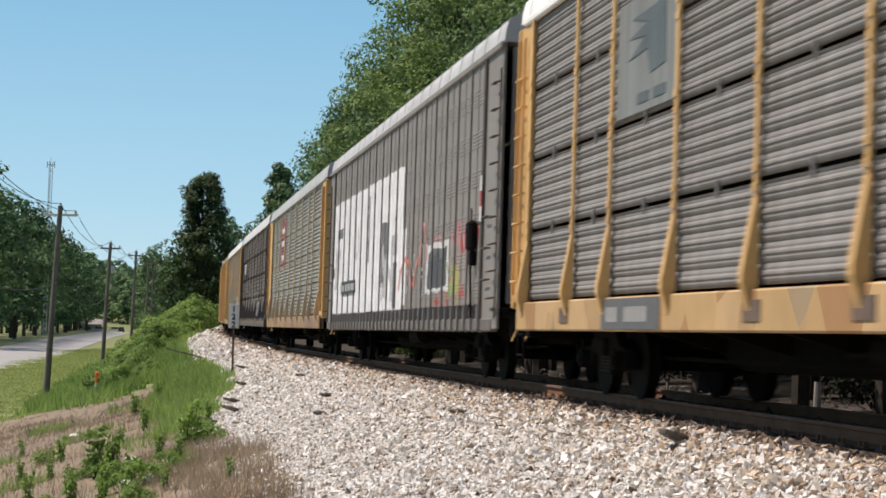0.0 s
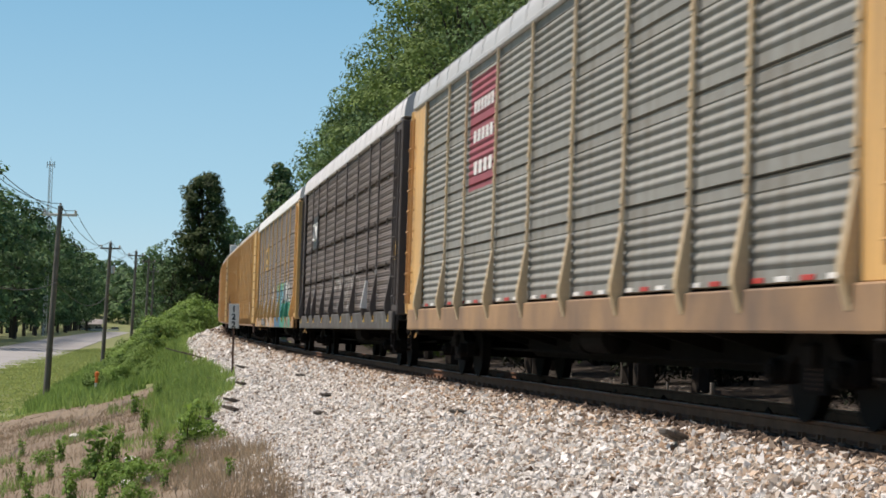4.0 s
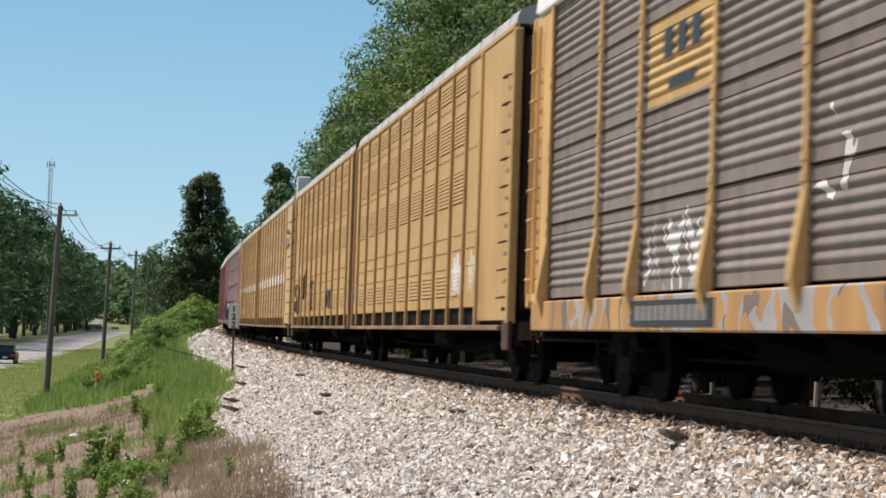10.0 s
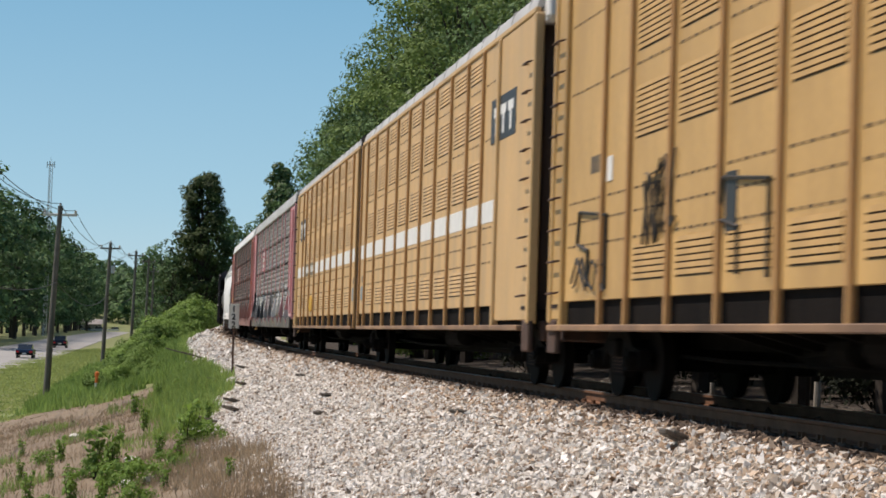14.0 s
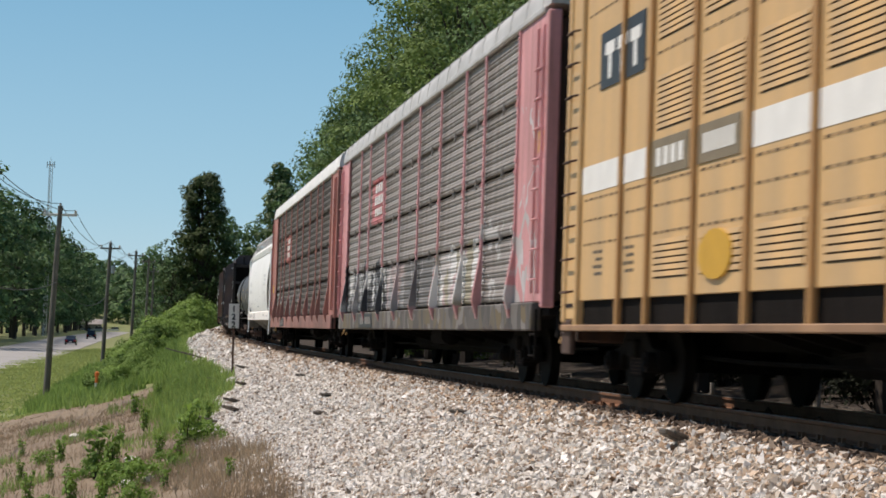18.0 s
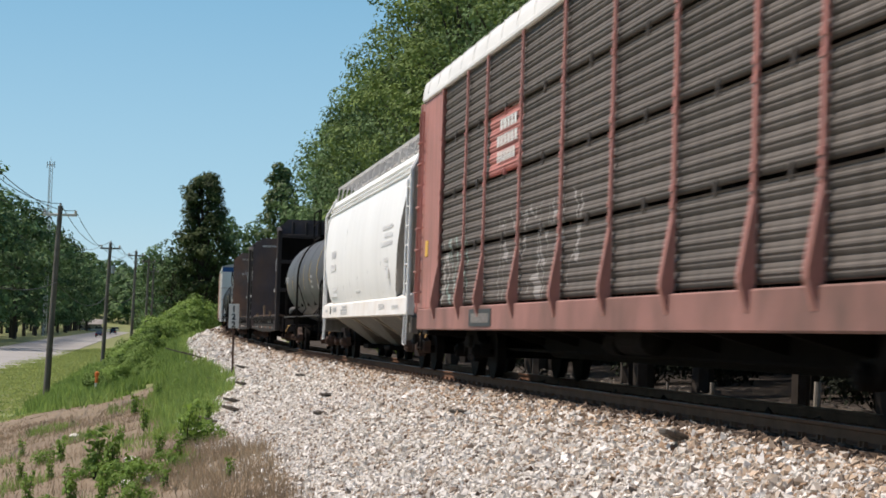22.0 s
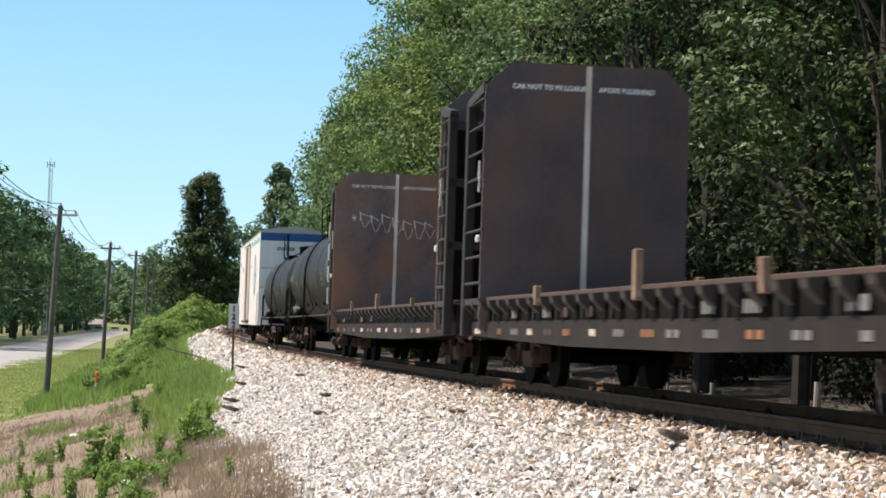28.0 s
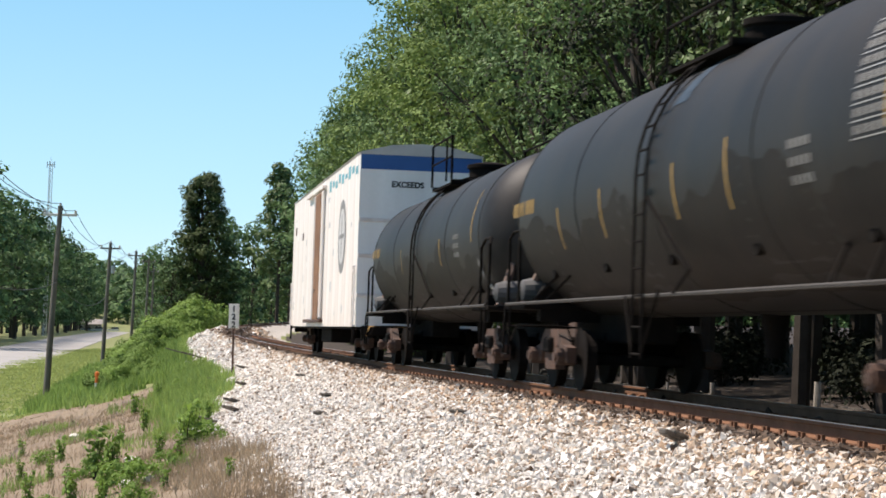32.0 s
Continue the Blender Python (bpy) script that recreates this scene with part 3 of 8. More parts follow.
M_BULK = mat("black-brown bulkhead paint", (0.105, 0.085, 0.09), 0.7, var=0.45, scale=1.1, fine=14.0, bump=0.12, dirt=(0.17, 0.10, 0.068), dirt_amt=0.6, streak=(1.8, 0.8))
M_DECK = mat("worn deck timber", (0.12, 0.085, 0.065), 0.9, var=0.4, scale=2.0, fine=16.0, bump=0.4)
M_SIGNW = mat("white lettering paint", (0.75, 0.74, 0.70), 0.5, var=0.12, scale=3.0, fine=30.0, bump=0.0)
M_SIGNY = mat("yellow marking paint", (0.70, 0.42, 0.05), 0.5, var=0.12, scale=3.0, fine=30.0, bump=0.0)
M_SIGNB = mat("black marking paint", (0.03, 0.03, 0.03), 0.5, var=0.12, scale=3.0, fine=30.0, bump=0.0)
# base colour darkened to carry the shade between the cars
M_ENDDOOR = mat("end steel with shade painted in", (0.075, 0.055, 0.048), 0.8, var=0.4, scale=1.2, fine=14.0, bump=0.1, dirt=(0.11, 0.085, 0.065), dirt_amt=0.4, streak=(3.0, 0.4))
M_BLUE = mat("blue band paint", (0.03, 0.11, 0.33), 0.45, var=0.15, scale=1.5, fine=20.0, bump=0.03)
HALF = 1.52


def make_truck():
    """Meshes of a freight truck whose middle is at the origin, on the rails."""
    side = Geo()
    prof = [(-1.06, 0.36), (-1.06, 0.58), (-0.74, 0.62), (-0.42, 0.84), (0.42, 0.84), (0.74, 0.62), (1.06, 0.58), (1.06, 0.36), (0.72, 0.36), (0.62, 0.52), (0.40, 0.62), (0.33, 0.26), (-0.33, 0.26), (-0.40, 0.62), (-0.62, 0.52), (-0.72, 0.36)]
    side.prism([(y, z) for y, z in prof], 0, -0.07, 0.07)
    for y in (-0.89, 0.89):
        side.lathe([(-0.13, 0.12), (0.13, 0.12)], 0, 12, (-0.06, y, 0.45))
        side.lathe([(-0.16, 0.07), (-0.1, 0.07)], 0, 10, (-0.06, y, 0.45))
    spring = Geo()
    for k in (-0.17, 0.0, 0.17):
        for j in range(7):
            spring.lathe([(0.29 + 0.043 * j, 0.07), (0.312 + 0.043 * j, 0.08), (0.328 + 0.043 * j, 0.07)], 2, 10, (0, k, 0))
    bol = Geo().box(-1.15, 1.15, -0.2, 0.2, 0.5, 0.72, 0.03).box(-0.35, 0.35, -0.3, 0.3, 0.70, 0.80, 0.02)
    wheel = Geo()
    for sx in (1,):
        c = (0, 0, 0)
        wheel.lathe([(-0.07, 0.30), (-0.07, 0.42), (0.07, 0.42), (0.07, 0.30), (0.02, 0.28), (0.03, 0.12), (0.09, 0.10), (-0.09, 0.10), (-0.03, 0.12), (-0.02, 0.28)], 0, 28, c)
        wheel.lathe([(-0.075 * sx - 0.012, 0.445), (-0.075 * sx + 0.012, 0.445)], 0, 28, c)
        for k in range(4):
            a = k * math.pi / 2
            wheel.box(c[0] - 0.045, c[0] + 0.045, 0.2 * math.cos(a) - 0.02, 0.2 * math.cos(a) + 0.02, 0.2 * math.sin(a) - 0.02, 0.2 * math.sin(a) + 0.02)
    axle = Geo().rod((-1.05, 0, 0), (1.05, 0, 0), 0.075, 12)
    tread = Geo()
    for sx in (-1, 1):
        tread.lathe([(-0.052, 0.4215), (0.052, 0.4215)], 0, 28, (sx * 0.755, 0, 0))
    shoe = Geo().box(-0.84, -0.67, -0.05, 0.05, -0.12, 0.12, 0.02).box(0.67, 0.84, -0.05, 0.05, -0.12, 0.12, 0.02).rod((-0.8, 0, 0), (0.8, 0, 0), 0.04, 6)
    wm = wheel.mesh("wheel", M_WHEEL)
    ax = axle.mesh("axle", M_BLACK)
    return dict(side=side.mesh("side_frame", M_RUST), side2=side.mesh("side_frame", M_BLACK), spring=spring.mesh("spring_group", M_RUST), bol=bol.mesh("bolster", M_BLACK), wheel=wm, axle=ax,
                tread=tread.mesh("tread", M_TREAD), shoe=shoe.mesh("brake_beam", M_BLACK))


TRUCK = make_truck()
WHEELSETS = []   # (object, place along the car, the car's key)


def add_truck(car, a, key):
    t = part("truck", TRUCK["bol"], None, car, "cast steel truck with two wheel sets")
    t.location = (0, a, 0)
    for sx in (-1, 1):
        # near-black side frames under the racks, rust-brown ones under other cars
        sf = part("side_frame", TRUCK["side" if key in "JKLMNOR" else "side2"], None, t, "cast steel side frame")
        sf.location = (sx * 1.0, 0, 0)
        if sx > 0:
            sf.rotation_euler = (0, 0, math.pi)
        sp = part("spring_group", TRUCK["spring"], None, t)
        sp.location = (sx * 1.0, 0, 0)
    for dy in (-0.89, 0.89):
        for sx in (-1, 1):
            w = part("wheel", TRUCK["wheel"], None, t)
            w.location = (sx * 0.755, dy, 0.42)
            w.rotation_euler = (0, 0, 0)
            WHEELSETS.append((w, a + dy, key))
        ax = part("axle", TRUCK["axle"], None, t)
        ax.location = (0, dy, 0.42)
        sh = part("brake_beam", TRUCK["shoe"], None, t)
        sh.location = (0, dy * 0.44, 0.42)


def couplers(car, L, z=0.86):
    for a, d in ((0.0, 1), (L, -1)):
        g = Geo().box(-0.12, 0.12, min(a + d * 0.05, a + d * 1.0), max(a + d * 0.05, a + d * 1.0), z - 0.1, z + 0.1, 0.02)
        g.box(-0.2, 0.16, min(a - d * 0.12, a + d * 0.2), max(a - d * 0.12, a + d * 0.2), z - 0.16, z + 0.16, 0.04)
        part("coupler", g, M_RUST, car, "rusty knuckle coupler")
        h = Geo().pipe([(-0.35, a + d * 0.35, z - 0.05), (-0.33, a + d * 0.12, z - 0.38), (-0.2, a, z - 0.42)], 0.022, 6)
        part("air_hose", h, M_BLACK, car)
        c = Geo().pipe([(-0.15, a + d * 0.25, z + 0.02), (-0.6, a + d * 0.3, z + 0.04), (-1.2, a + d * 0.5, z + 0.02), (-1.3, a + d * 0.5, z - 0.22)], 0.016, 6)
        part("uncoupling_rod", c, M_BLACK if L < 20 else M_YELLOW, car)


def ladder(car, x, a, w, z0, z1, material, step=0.42, out=-1, along=True, stiles=True):
    """Rungs that bow out from a face, on two stiles; along: the rungs run along the car."""
    lad = Geo()
    if stiles:
        for e in (0, w):
            if along:
                lad.box(x + out * 0.05 - 0.02, x + out * 0.05 + 0.02, a + e - 0.02, a + e + 0.02, z0, z1)
            else:
                lad.box(x + e - 0.02, x + e + 0.02, a + out * 0.05 - 0.02, a + out * 0.05 + 0.02, z0, z1)
    else:
        lad.box(x - 0.01, x + 0.01, a, a + w, z0, z0 + 0.05)
    base = part("ladder", lad, material, car)
    n = int((z1 - z0) / step)
    for k in range(n):
        z = z0 + step * (k + 0.5)
        g = Geo()
        if along:
            g.pipe([(x, a, z), (x + out * 0.09, a + 0.02, z - 0.02), (x + out * 0.09, a + w - 0.02, z - 0.02), (x, a + w, z)], 0.016, 5)
        else:
            g.pipe([(x, a, z), (x + 0.02, a + out * 0.09, z - 0.02), (x + w - 0.02, a + out * 0.09, z - 0.02), (x + w, a, z)], 0.016, 5)
        part("rung", g, material, base)
    return base


def corrugated(w, h, n, depth=0.024, flats=0, grooves=True):
    """A ribbed sheet, w along y and h high, its face towards -x: broad waves, scored by fine grooves; the top and bottom flats of them left plain."""
    g = Geo()
    pts = [(0.0, 0.0), (-depth, 0.008)]
    p = (h - 0.02) / n
    for k in range(n):
        if k < flats * 0.5 or k >= n - flats * 0.5:
            prof = [(depth * 0.55, 0.0), (depth * 0.55, 0.98)]
        else:
            prof = [(depth * (0.5 - 0.5 * math.cos(2 * math.pi * (j / 9 + 0.04))) ** 0.9, j / 9) for j in range(9)]
            if grooves:
                prof = [(x - (0.011 if j % 3 == 0 else 0.0), q) for j, (x, q) in enumerate(prof)]
        pts += [(-x, 0.01 + (k + q) * p) for x, q in prof]
    pts += [(-depth, h - 0.008), (0.0, h - 0.001)]
    v = [(x, y, z) for y in (0.0, w) for x, z in pts]
    m = len(pts)
    g.add(v, [(i, i + 1, m + i + 1, m + i) for i in range(m - 1)])
    g.add([(0.03, 0, 0), (0.03, w, 0), (0.03, w, h), (0.03, 0, h)], [(0, 1, 2, 3)])
    g.add([(0, 0, 0), (0, w, 0), (0.03, w, 0), (0.03, 0, 0)], [(0, 1, 2, 3)])
    g.add([(0, 0, h), (0, w, h), (0.03, w, h), (0.03, 0, h)], [(0, 1, 2, 3)])
    return g


def roof_part(car, a0, a1, z0, z1, material, half=HALF, ribs=22, flat=0.75):
    """A cambered roof with cross ribs."""
    h = z1 - z0
    side = [(-half, z0), (-half + 0.02, z0 + h * 0.35), (-half + 0.06, z0 + h * 0.62), (-half + 0.2, z0 + h * 0.84), (-half * 0.6, z0 + h * 0.95), (-half * 0.25, z1)]
    prof = side + [(-x, z) for x, z in reversed(side)]
    r = part("roof", Geo().prism(prof, 1, a0, a1), material, car, "", True)
    for k in range(ribs):
        a = a0 + (a1 - a0) * (k + 0.5) / ribs
        p2 = [(x * 1.004, z + (0.02 if z > z0 else 0.0)) for x, z in prof]
        part("roof_rib", Geo().prism(p2, 1, a - 0.03, a + 0.03), material, r)
    return r


def post_mesh(name, z0, z1, material, brace=0.8, w=0.09, d=0.032, foot=0.15):
    """A side post whose foot flares out over the sill and kicks in again."""
    g = Geo()
    g.prism([(-HALF, z0 + brace), (-HALF - d, z0 + brace), (-HALF - d, z1), (-HALF, z1)], 1, -w / 2, w / 2)
    g.prism([(-HALF, z0), (-HALF - foot, z0 + 0.03), (-HALF - foot, z0 + 0.12), (-HALF - d, z0 + brace + 0.02), (-HALF, z0 + brace + 0.02)], 1, -w * 0.75, w * 0.75)
    g.prism([(-HALF + 0.04, z0 - 0.24), (-HALF - 0.066, z0 - 0.24), (-HALF - foot, z0 + 0.034), (-HALF, z0 + 0.034)], 1, -w * 0.73, w * 0.73)
    for z in (z0 + (z1 - z0) * k / 4 for k in (1, 2, 3)):
        g.box(-HALF - d - 0.012, -HALF, -w * 0.62, w * 0.62, z - 0.13, z - 0.05, 0.004)
        g.box(-HALF - d - 0.012, -HALF, -w * 0.62, w * 0.62, z + 0.05, z + 0.13, 0.004)
    return g.mesh(name, material)


def underframe(car, a0, a1, top):
    """Deep centre sill, cross-bearers and brake gear slung under a long car."""
    m = (a0 + a1) / 2
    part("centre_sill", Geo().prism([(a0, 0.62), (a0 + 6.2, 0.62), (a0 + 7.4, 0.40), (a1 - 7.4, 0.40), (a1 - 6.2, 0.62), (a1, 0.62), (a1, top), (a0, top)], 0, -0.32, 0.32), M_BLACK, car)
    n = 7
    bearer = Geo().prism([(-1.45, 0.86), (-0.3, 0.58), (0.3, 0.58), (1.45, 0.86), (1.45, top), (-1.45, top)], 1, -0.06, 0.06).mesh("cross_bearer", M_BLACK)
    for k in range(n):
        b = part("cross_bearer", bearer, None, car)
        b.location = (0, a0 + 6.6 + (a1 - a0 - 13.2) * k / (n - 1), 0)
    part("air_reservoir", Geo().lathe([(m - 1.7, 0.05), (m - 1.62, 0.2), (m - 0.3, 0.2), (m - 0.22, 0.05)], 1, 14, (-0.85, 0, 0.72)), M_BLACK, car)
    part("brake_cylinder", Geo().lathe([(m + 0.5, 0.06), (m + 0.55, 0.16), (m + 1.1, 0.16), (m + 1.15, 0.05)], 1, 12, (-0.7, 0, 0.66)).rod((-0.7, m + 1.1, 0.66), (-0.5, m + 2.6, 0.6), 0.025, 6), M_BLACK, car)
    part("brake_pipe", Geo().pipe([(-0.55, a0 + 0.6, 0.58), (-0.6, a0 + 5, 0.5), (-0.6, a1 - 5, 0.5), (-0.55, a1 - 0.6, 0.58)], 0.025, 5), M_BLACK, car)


def autorack(key, label, posts, m_post, m_panel, m_sill, m_roof, L, rows=4, z0=1.22, z1=5.25, ribs=5, ends=(0.7, 0.7), roof_h=0.55, ladder_m=None, rib_depth=0.024, flats=0, m_corner=None):
    """A two- or three-deck car carrier with ribbed side sheets between posts."""
    car = thing("autorack_car", label, "railcar", "cars of the train")
    a0, a1 = ends[0], L - ends[1]
    part("side_sill", Geo().box(-HALF - 0.06, -HALF + 0.1, a0 + 0.5, a1 - 0.5, 0.80, z0 - 0.02, 0.02), m_sill, car)
    part("side_sill", Geo().box(HALF - 0.1, HALF + 0.06, a0 + 0.5, a1 - 0.5, 0.80, z0 - 0.02, 0.02), m_sill, car)
    part("deck", Geo().box(-HALF + 0.1, HALF - 0.1, a0, a1, 1.02, 1.15), M_BLACK, car)
    underframe(car, a0, a1, 1.02)
    part("side_wall", Geo().box(HALF - 0.06, HALF, a0 + 0.4, a1 - 0.4, z0, z1), m_panel, car)
    # sheets between posts
    xs = [posts[0]] + list(posts[1:])
    rh = (z1 - z0) / rows
    meshes = {}
    latch = Geo().box(-rib_depth - 0.012, 0.02, -0.022, 0.022, -0.09, 0.09, 0.006).mesh("latch", m_panel)
    for i in range(len(xs) - 1):
        w = round(xs[i + 1] - xs[i] - 0.02, 2)
        for r in range(rows):
            if w not in meshes:
                meshes[w] = corrugated(w, rh - (0.016 if flats else 0.05), ribs, rib_depth, flats, flats == 0).mesh("panel", m_panel, flats > 0)
            p = part("panel", meshes[w], None, car)
            p.location = (-HALF + 0.05, xs[i] + 0.01, z0 + r * rh + 0.02)
            if r and not flats:
                t = part("latch", latch, None, p)
                t.location = (0, w / 2, -0.025)
    pm = post_mesh("post", z0, z1, m_post)
    for a in xs:
        p = part("post", pm, None, car)
        p.location = (0, a, 0)
    part("top_rail", Geo().box(-HALF - 0.04, -HALF + 0.06, a0 + 0.3, a1 - 0.3, z1, z1 + 0.1, 0.02), m_roof, car)
    # corner plates, end doors and ladders
    lm = ladder_m or m_post
    m_corner = m_corner or m_post
    for a, b, d in ((a0, xs[0], 1), (xs[-1], a1, -1)):
        part("corner_plate", Geo().box(-HALF, -HALF + 0.06, a, b, z0 - 0.02, z1, 0.015), m_corner, car)
        e = a0 if d > 0 else a1
        part("corner_post", Geo().box(-HALF - 0.03, -HALF + 0.16, e - 0.06, e + 0.06, z0 - 0.1, z1, 0.02), m_corner, car)
        part("corner_post", Geo().box(HALF - 0.16, HALF + 0.03, e - 0.06, e + 0.06, z0 - 0.1, z1, 0.02), m_corner, car)
        door = part("end_door", Geo().box(-HALF + 0.15, HALF - 0.15, e + d * 0.45 - 0.015, e + d * 0.45 + 0.015, z0, z1), M_ENDDOOR, car, "folding end door of upright steel leaves, shade painted dark")
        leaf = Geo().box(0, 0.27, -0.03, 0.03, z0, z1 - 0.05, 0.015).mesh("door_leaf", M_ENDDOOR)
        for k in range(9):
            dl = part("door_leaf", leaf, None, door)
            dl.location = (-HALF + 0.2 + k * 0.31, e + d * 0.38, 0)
        ladder(car, -HALF, e + (0.12 if d > 0 else -0.55), 0.42, z0 + 0.1, z1 - 0.2, lm)
        st = Geo()
        for z in (0.45, 0.75):
            st.pipe([(-HALF, e + d * 0.6 - 0.2, z), (-HALF - 0.03, e + d * 0.6, z), (-HALF, e + d * 0.6 + 0.2, z)], 0.018, 5)
        st.box(-HALF - 0.01, -HALF + 0.02, e + d * 0.6 - 0.22, e + d * 0.6 - 0.19, 0.4, 1.1).box(-HALF - 0.01, -HALF + 0.02, e + d * 0.6 + 0.19, e + d * 0.6 + 0.22, 0.4, 1.1)
        part("stirrup_step", st, M_BLACK, car)
        part("end_sill", Geo().box(-1.3, 1.3, e - 0.12, e + 0.12, 0.7, z0 - 0.12, 0.03), M_BLACK, car)
    roof_part(car, a0 - 0.05, a1 + 0.05, z1 + 0.08, z1 + roof_h + 0.08, m_roof)
    for a in (4.53, L - 4.57):
        add_truck(car, a, key)
    couplers(car, L)
    return car


# ---- paint laid over a car's surface, in the car's own space ----
def paint_over(m, car, a0, a1, z0, z1, palette, mode="fill", cell=0.6, ragged=0.25, seed=0.0, width=0.03):
    """Spray paint within a stretch of the car: filled letter shapes, or scribbled lines."""
    n, l = m.node_tree.nodes, m.node_tree.links
    p = n["Principled BSDF"]
    old = p.inputs["Base Color"].links[0].from_socket
    tc = n.new("ShaderNodeTexCoord")
    tc.object = car
    sep = n.new("ShaderNodeSeparateXYZ")
    l.new(tc.outputs["Object"], sep.inputs[0])

    def mt(op, a, b=0.0):
        q = n.new("ShaderNodeMath")
        q.operation = op
        for k, v in enumerate((a, b)):
            if isinstance(v, (int, float)):
                q.inputs[k].default_value = v
            else:
                l.new(v, q.inputs[k])
        return q.outputs[0]
    flat = n.new("ShaderNodeCombineXYZ")
    flat.inputs[0].default_value = seed
    l.new(sep.outputs[1], flat.inputs[1])
    l.new(sep.outputs[2], flat.inputs[2])
    nz = n.new("ShaderNodeTexNoise")
    nz.inputs["Scale"].default_value, nz.inputs["Detail"].default_value = 1.6, 2.0
    l.new(flat.outputs[0], nz.inputs["Vector"])
    wob = mt("MULTIPLY", mt("SUBTRACT", nz.outputs["Fac"], 0.5), ragged * 4)
    y, z = mt("ADD", sep.outputs[1], wob), mt("ADD", sep.outputs[2], mt("MULTIPLY", wob, 0.8))
    inside = mt("MINIMUM", mt("MINIMUM", mt("SUBTRACT", y, a0), mt("SUBTRACT", a1, y)), mt("MINIMUM", mt("SUBTRACT", z, z0), mt("SUBTRACT", z1, z)))
    mask = mt("GREATER_THAN", inside, 0.0)
    vo = n.new("ShaderNodeTexVoronoi")
    vo.inputs["Scale"].default_value = 1.0 / cell
    co2 = n.new("ShaderNodeCombineXYZ")
    co2.inputs[0].default_value = seed * 1.7
    l.new(y, co2.inputs[1])
    l.new(mt("MULTIPLY", z, 0.55), co2.inputs[2])
    l.new(co2.outputs[0], vo.inputs["Vector"])
    if mode == "scribble":
        n2 = n.new("ShaderNodeTexNoise")
        n2.inputs["Scale"].default_value, n2.inputs["Detail"].default_value = 1.0 / cell, 0.6
        l.new(co2.outputs[0], n2.inputs["Vector"])
        mask = mt("MULTIPLY", mask, mt("LESS_THAN", mt("ABSOLUTE", mt("SUBTRACT", n2.outputs["Fac"], 0.5)), width))
    ramp = n.new("ShaderNodeValToRGB")
    ramp.color_ramp.interpolation = "CONSTANT"
    el = ramp.color_ramp.elements
    el[0].color = (*palette[0], 1)
    el[1].position, el[1].color = 1.0 / len(palette), (*palette[min(1, len(palette) - 1)], 1)
    for k in range(2, len(palette)):
        e = el.new(k / len(palette))
        e.color = (*palette[k], 1)
    sc = n.new("ShaderNodeSeparateColor")
    l.new(vo.outputs["Color"], sc.inputs[0])
    l.new(sc.outputs[0], ramp.inputs["Fac"])
    mul = n.new("ShaderNodeMix")
    mul.data_type, mul.blend_type = "RGBA", "MULTIPLY"
    mul.inputs["Factor"].default_value = 0.35
    l.new(ramp.outputs["Color"], mul.inputs["A"])
    l.new(nz.outputs["Fac"], mul.inputs["B"])
    mx = n.new("ShaderNodeMix")
    mx.data_type = "RGBA"
    l.new(mt("MULTIPLY", mask, 0.93), mx.inputs["Factor"])
    l.new(old, mx.inputs["A"])
    l.new(mul.outputs["Result"], mx.inputs["B"])
    l.new(mx.outputs["Result"], p.inputs["Base Color"])


W, BLK, GRY = (0.72, 0.72, 0.70), (0.03, 0.03, 0.035), (0.30, 0.30, 0.30)
BLU, TEAL, GRN, PNK, RED, LIME = (0.04, 0.20, 0.36), (0.10, 0.36, 0.42), (0.03, 0.30, 0.20), (0.45, 0.25, 0.25), (0.42, 0.08, 0.06), (0.22, 0.36, 0.10)


def bars(car, x, rows, material, name="letter", out=0.004, parent=None):
    """Unreadable lettering: a row of small plates for each (a, z, width, height, letters)."""
    for a, z, w, h, n in rows:
        step = w / n
        letter = Geo().box(x - out, x, step * 0.16, step * 0.8, 0, h).mesh("letter", material)
        for k in range(n):
            part(name, letter, None, parent or car).location = (0, a + k * step, z)


def plate(car, name, material, x, a0, a1, z0, z1, label="", t=0.012, parent=None):
    return part(name, Geo().box(x - t, x, a0, a1, z0, z1, 0.003), material, parent or car, label)


FRONT = dict(A=-41.0, B=-12.4, C=16.4, D=45.0, E=72.2, F=100.6, G=144.2, H=188.2, I=217.0, J=246.4, K=266.6, L=284.0, M=306.6, N=329.3, O=347.9, R=366.3)
LENGTH = dict(A=28.6, B=28.8, C=28.6, D=27.2, E=28.4, F=43.6, G=44.0, H=28.8, I=29.4, J=20.2, K=17.4, L=22.6, M=22.7, N=18.6, O=18.4, R=23.2)
CARS = {}   # key: (object, s of its front, place of its front truck, of its rear truck)
POSTS = [2.8, 5.65, 7.6, 10.4, 13.2, 16.0, 18.75, 21.6, 23.55, 26.4]


def rack(key, label, posts, *args, **kw):
    L = LENGTH[key]
    car = autorack(key, label, posts, *args, L=L, **kw)
    CARS[key] = (car, FRONT[key], 4.53, L - 4.57)
    return car


XF = -HALF + 0.03   # just proud of the ribs

# grey rack with yellow posts, at the head
ga = mat("dull grey weathered sheet", (0.225, 0.215, 0.203), 0.7, var=0.25, scale=0.9, fine=16.0, bump=0.1, dirt=(0.14, 0.125, 0.11), dirt_amt=0.6, rand=0.15, streak=(2.0, 0.25))
ya = mat("dirty ochre sill paint", (0.50, 0.31, 0.13), 0.7, var=0.3, scale=1.2, fine=18.0, bump=0.1, dirt=(0.20, 0.13, 0.08), dirt_amt=0.7, streak=(1.0, 0.8))
car = rack("A", "grey ribbed autorack with ochre-yellow posts and sill", [q + 0.55 for q in POSTS], M_YELLOW, ga, ya, M_ROOFW)
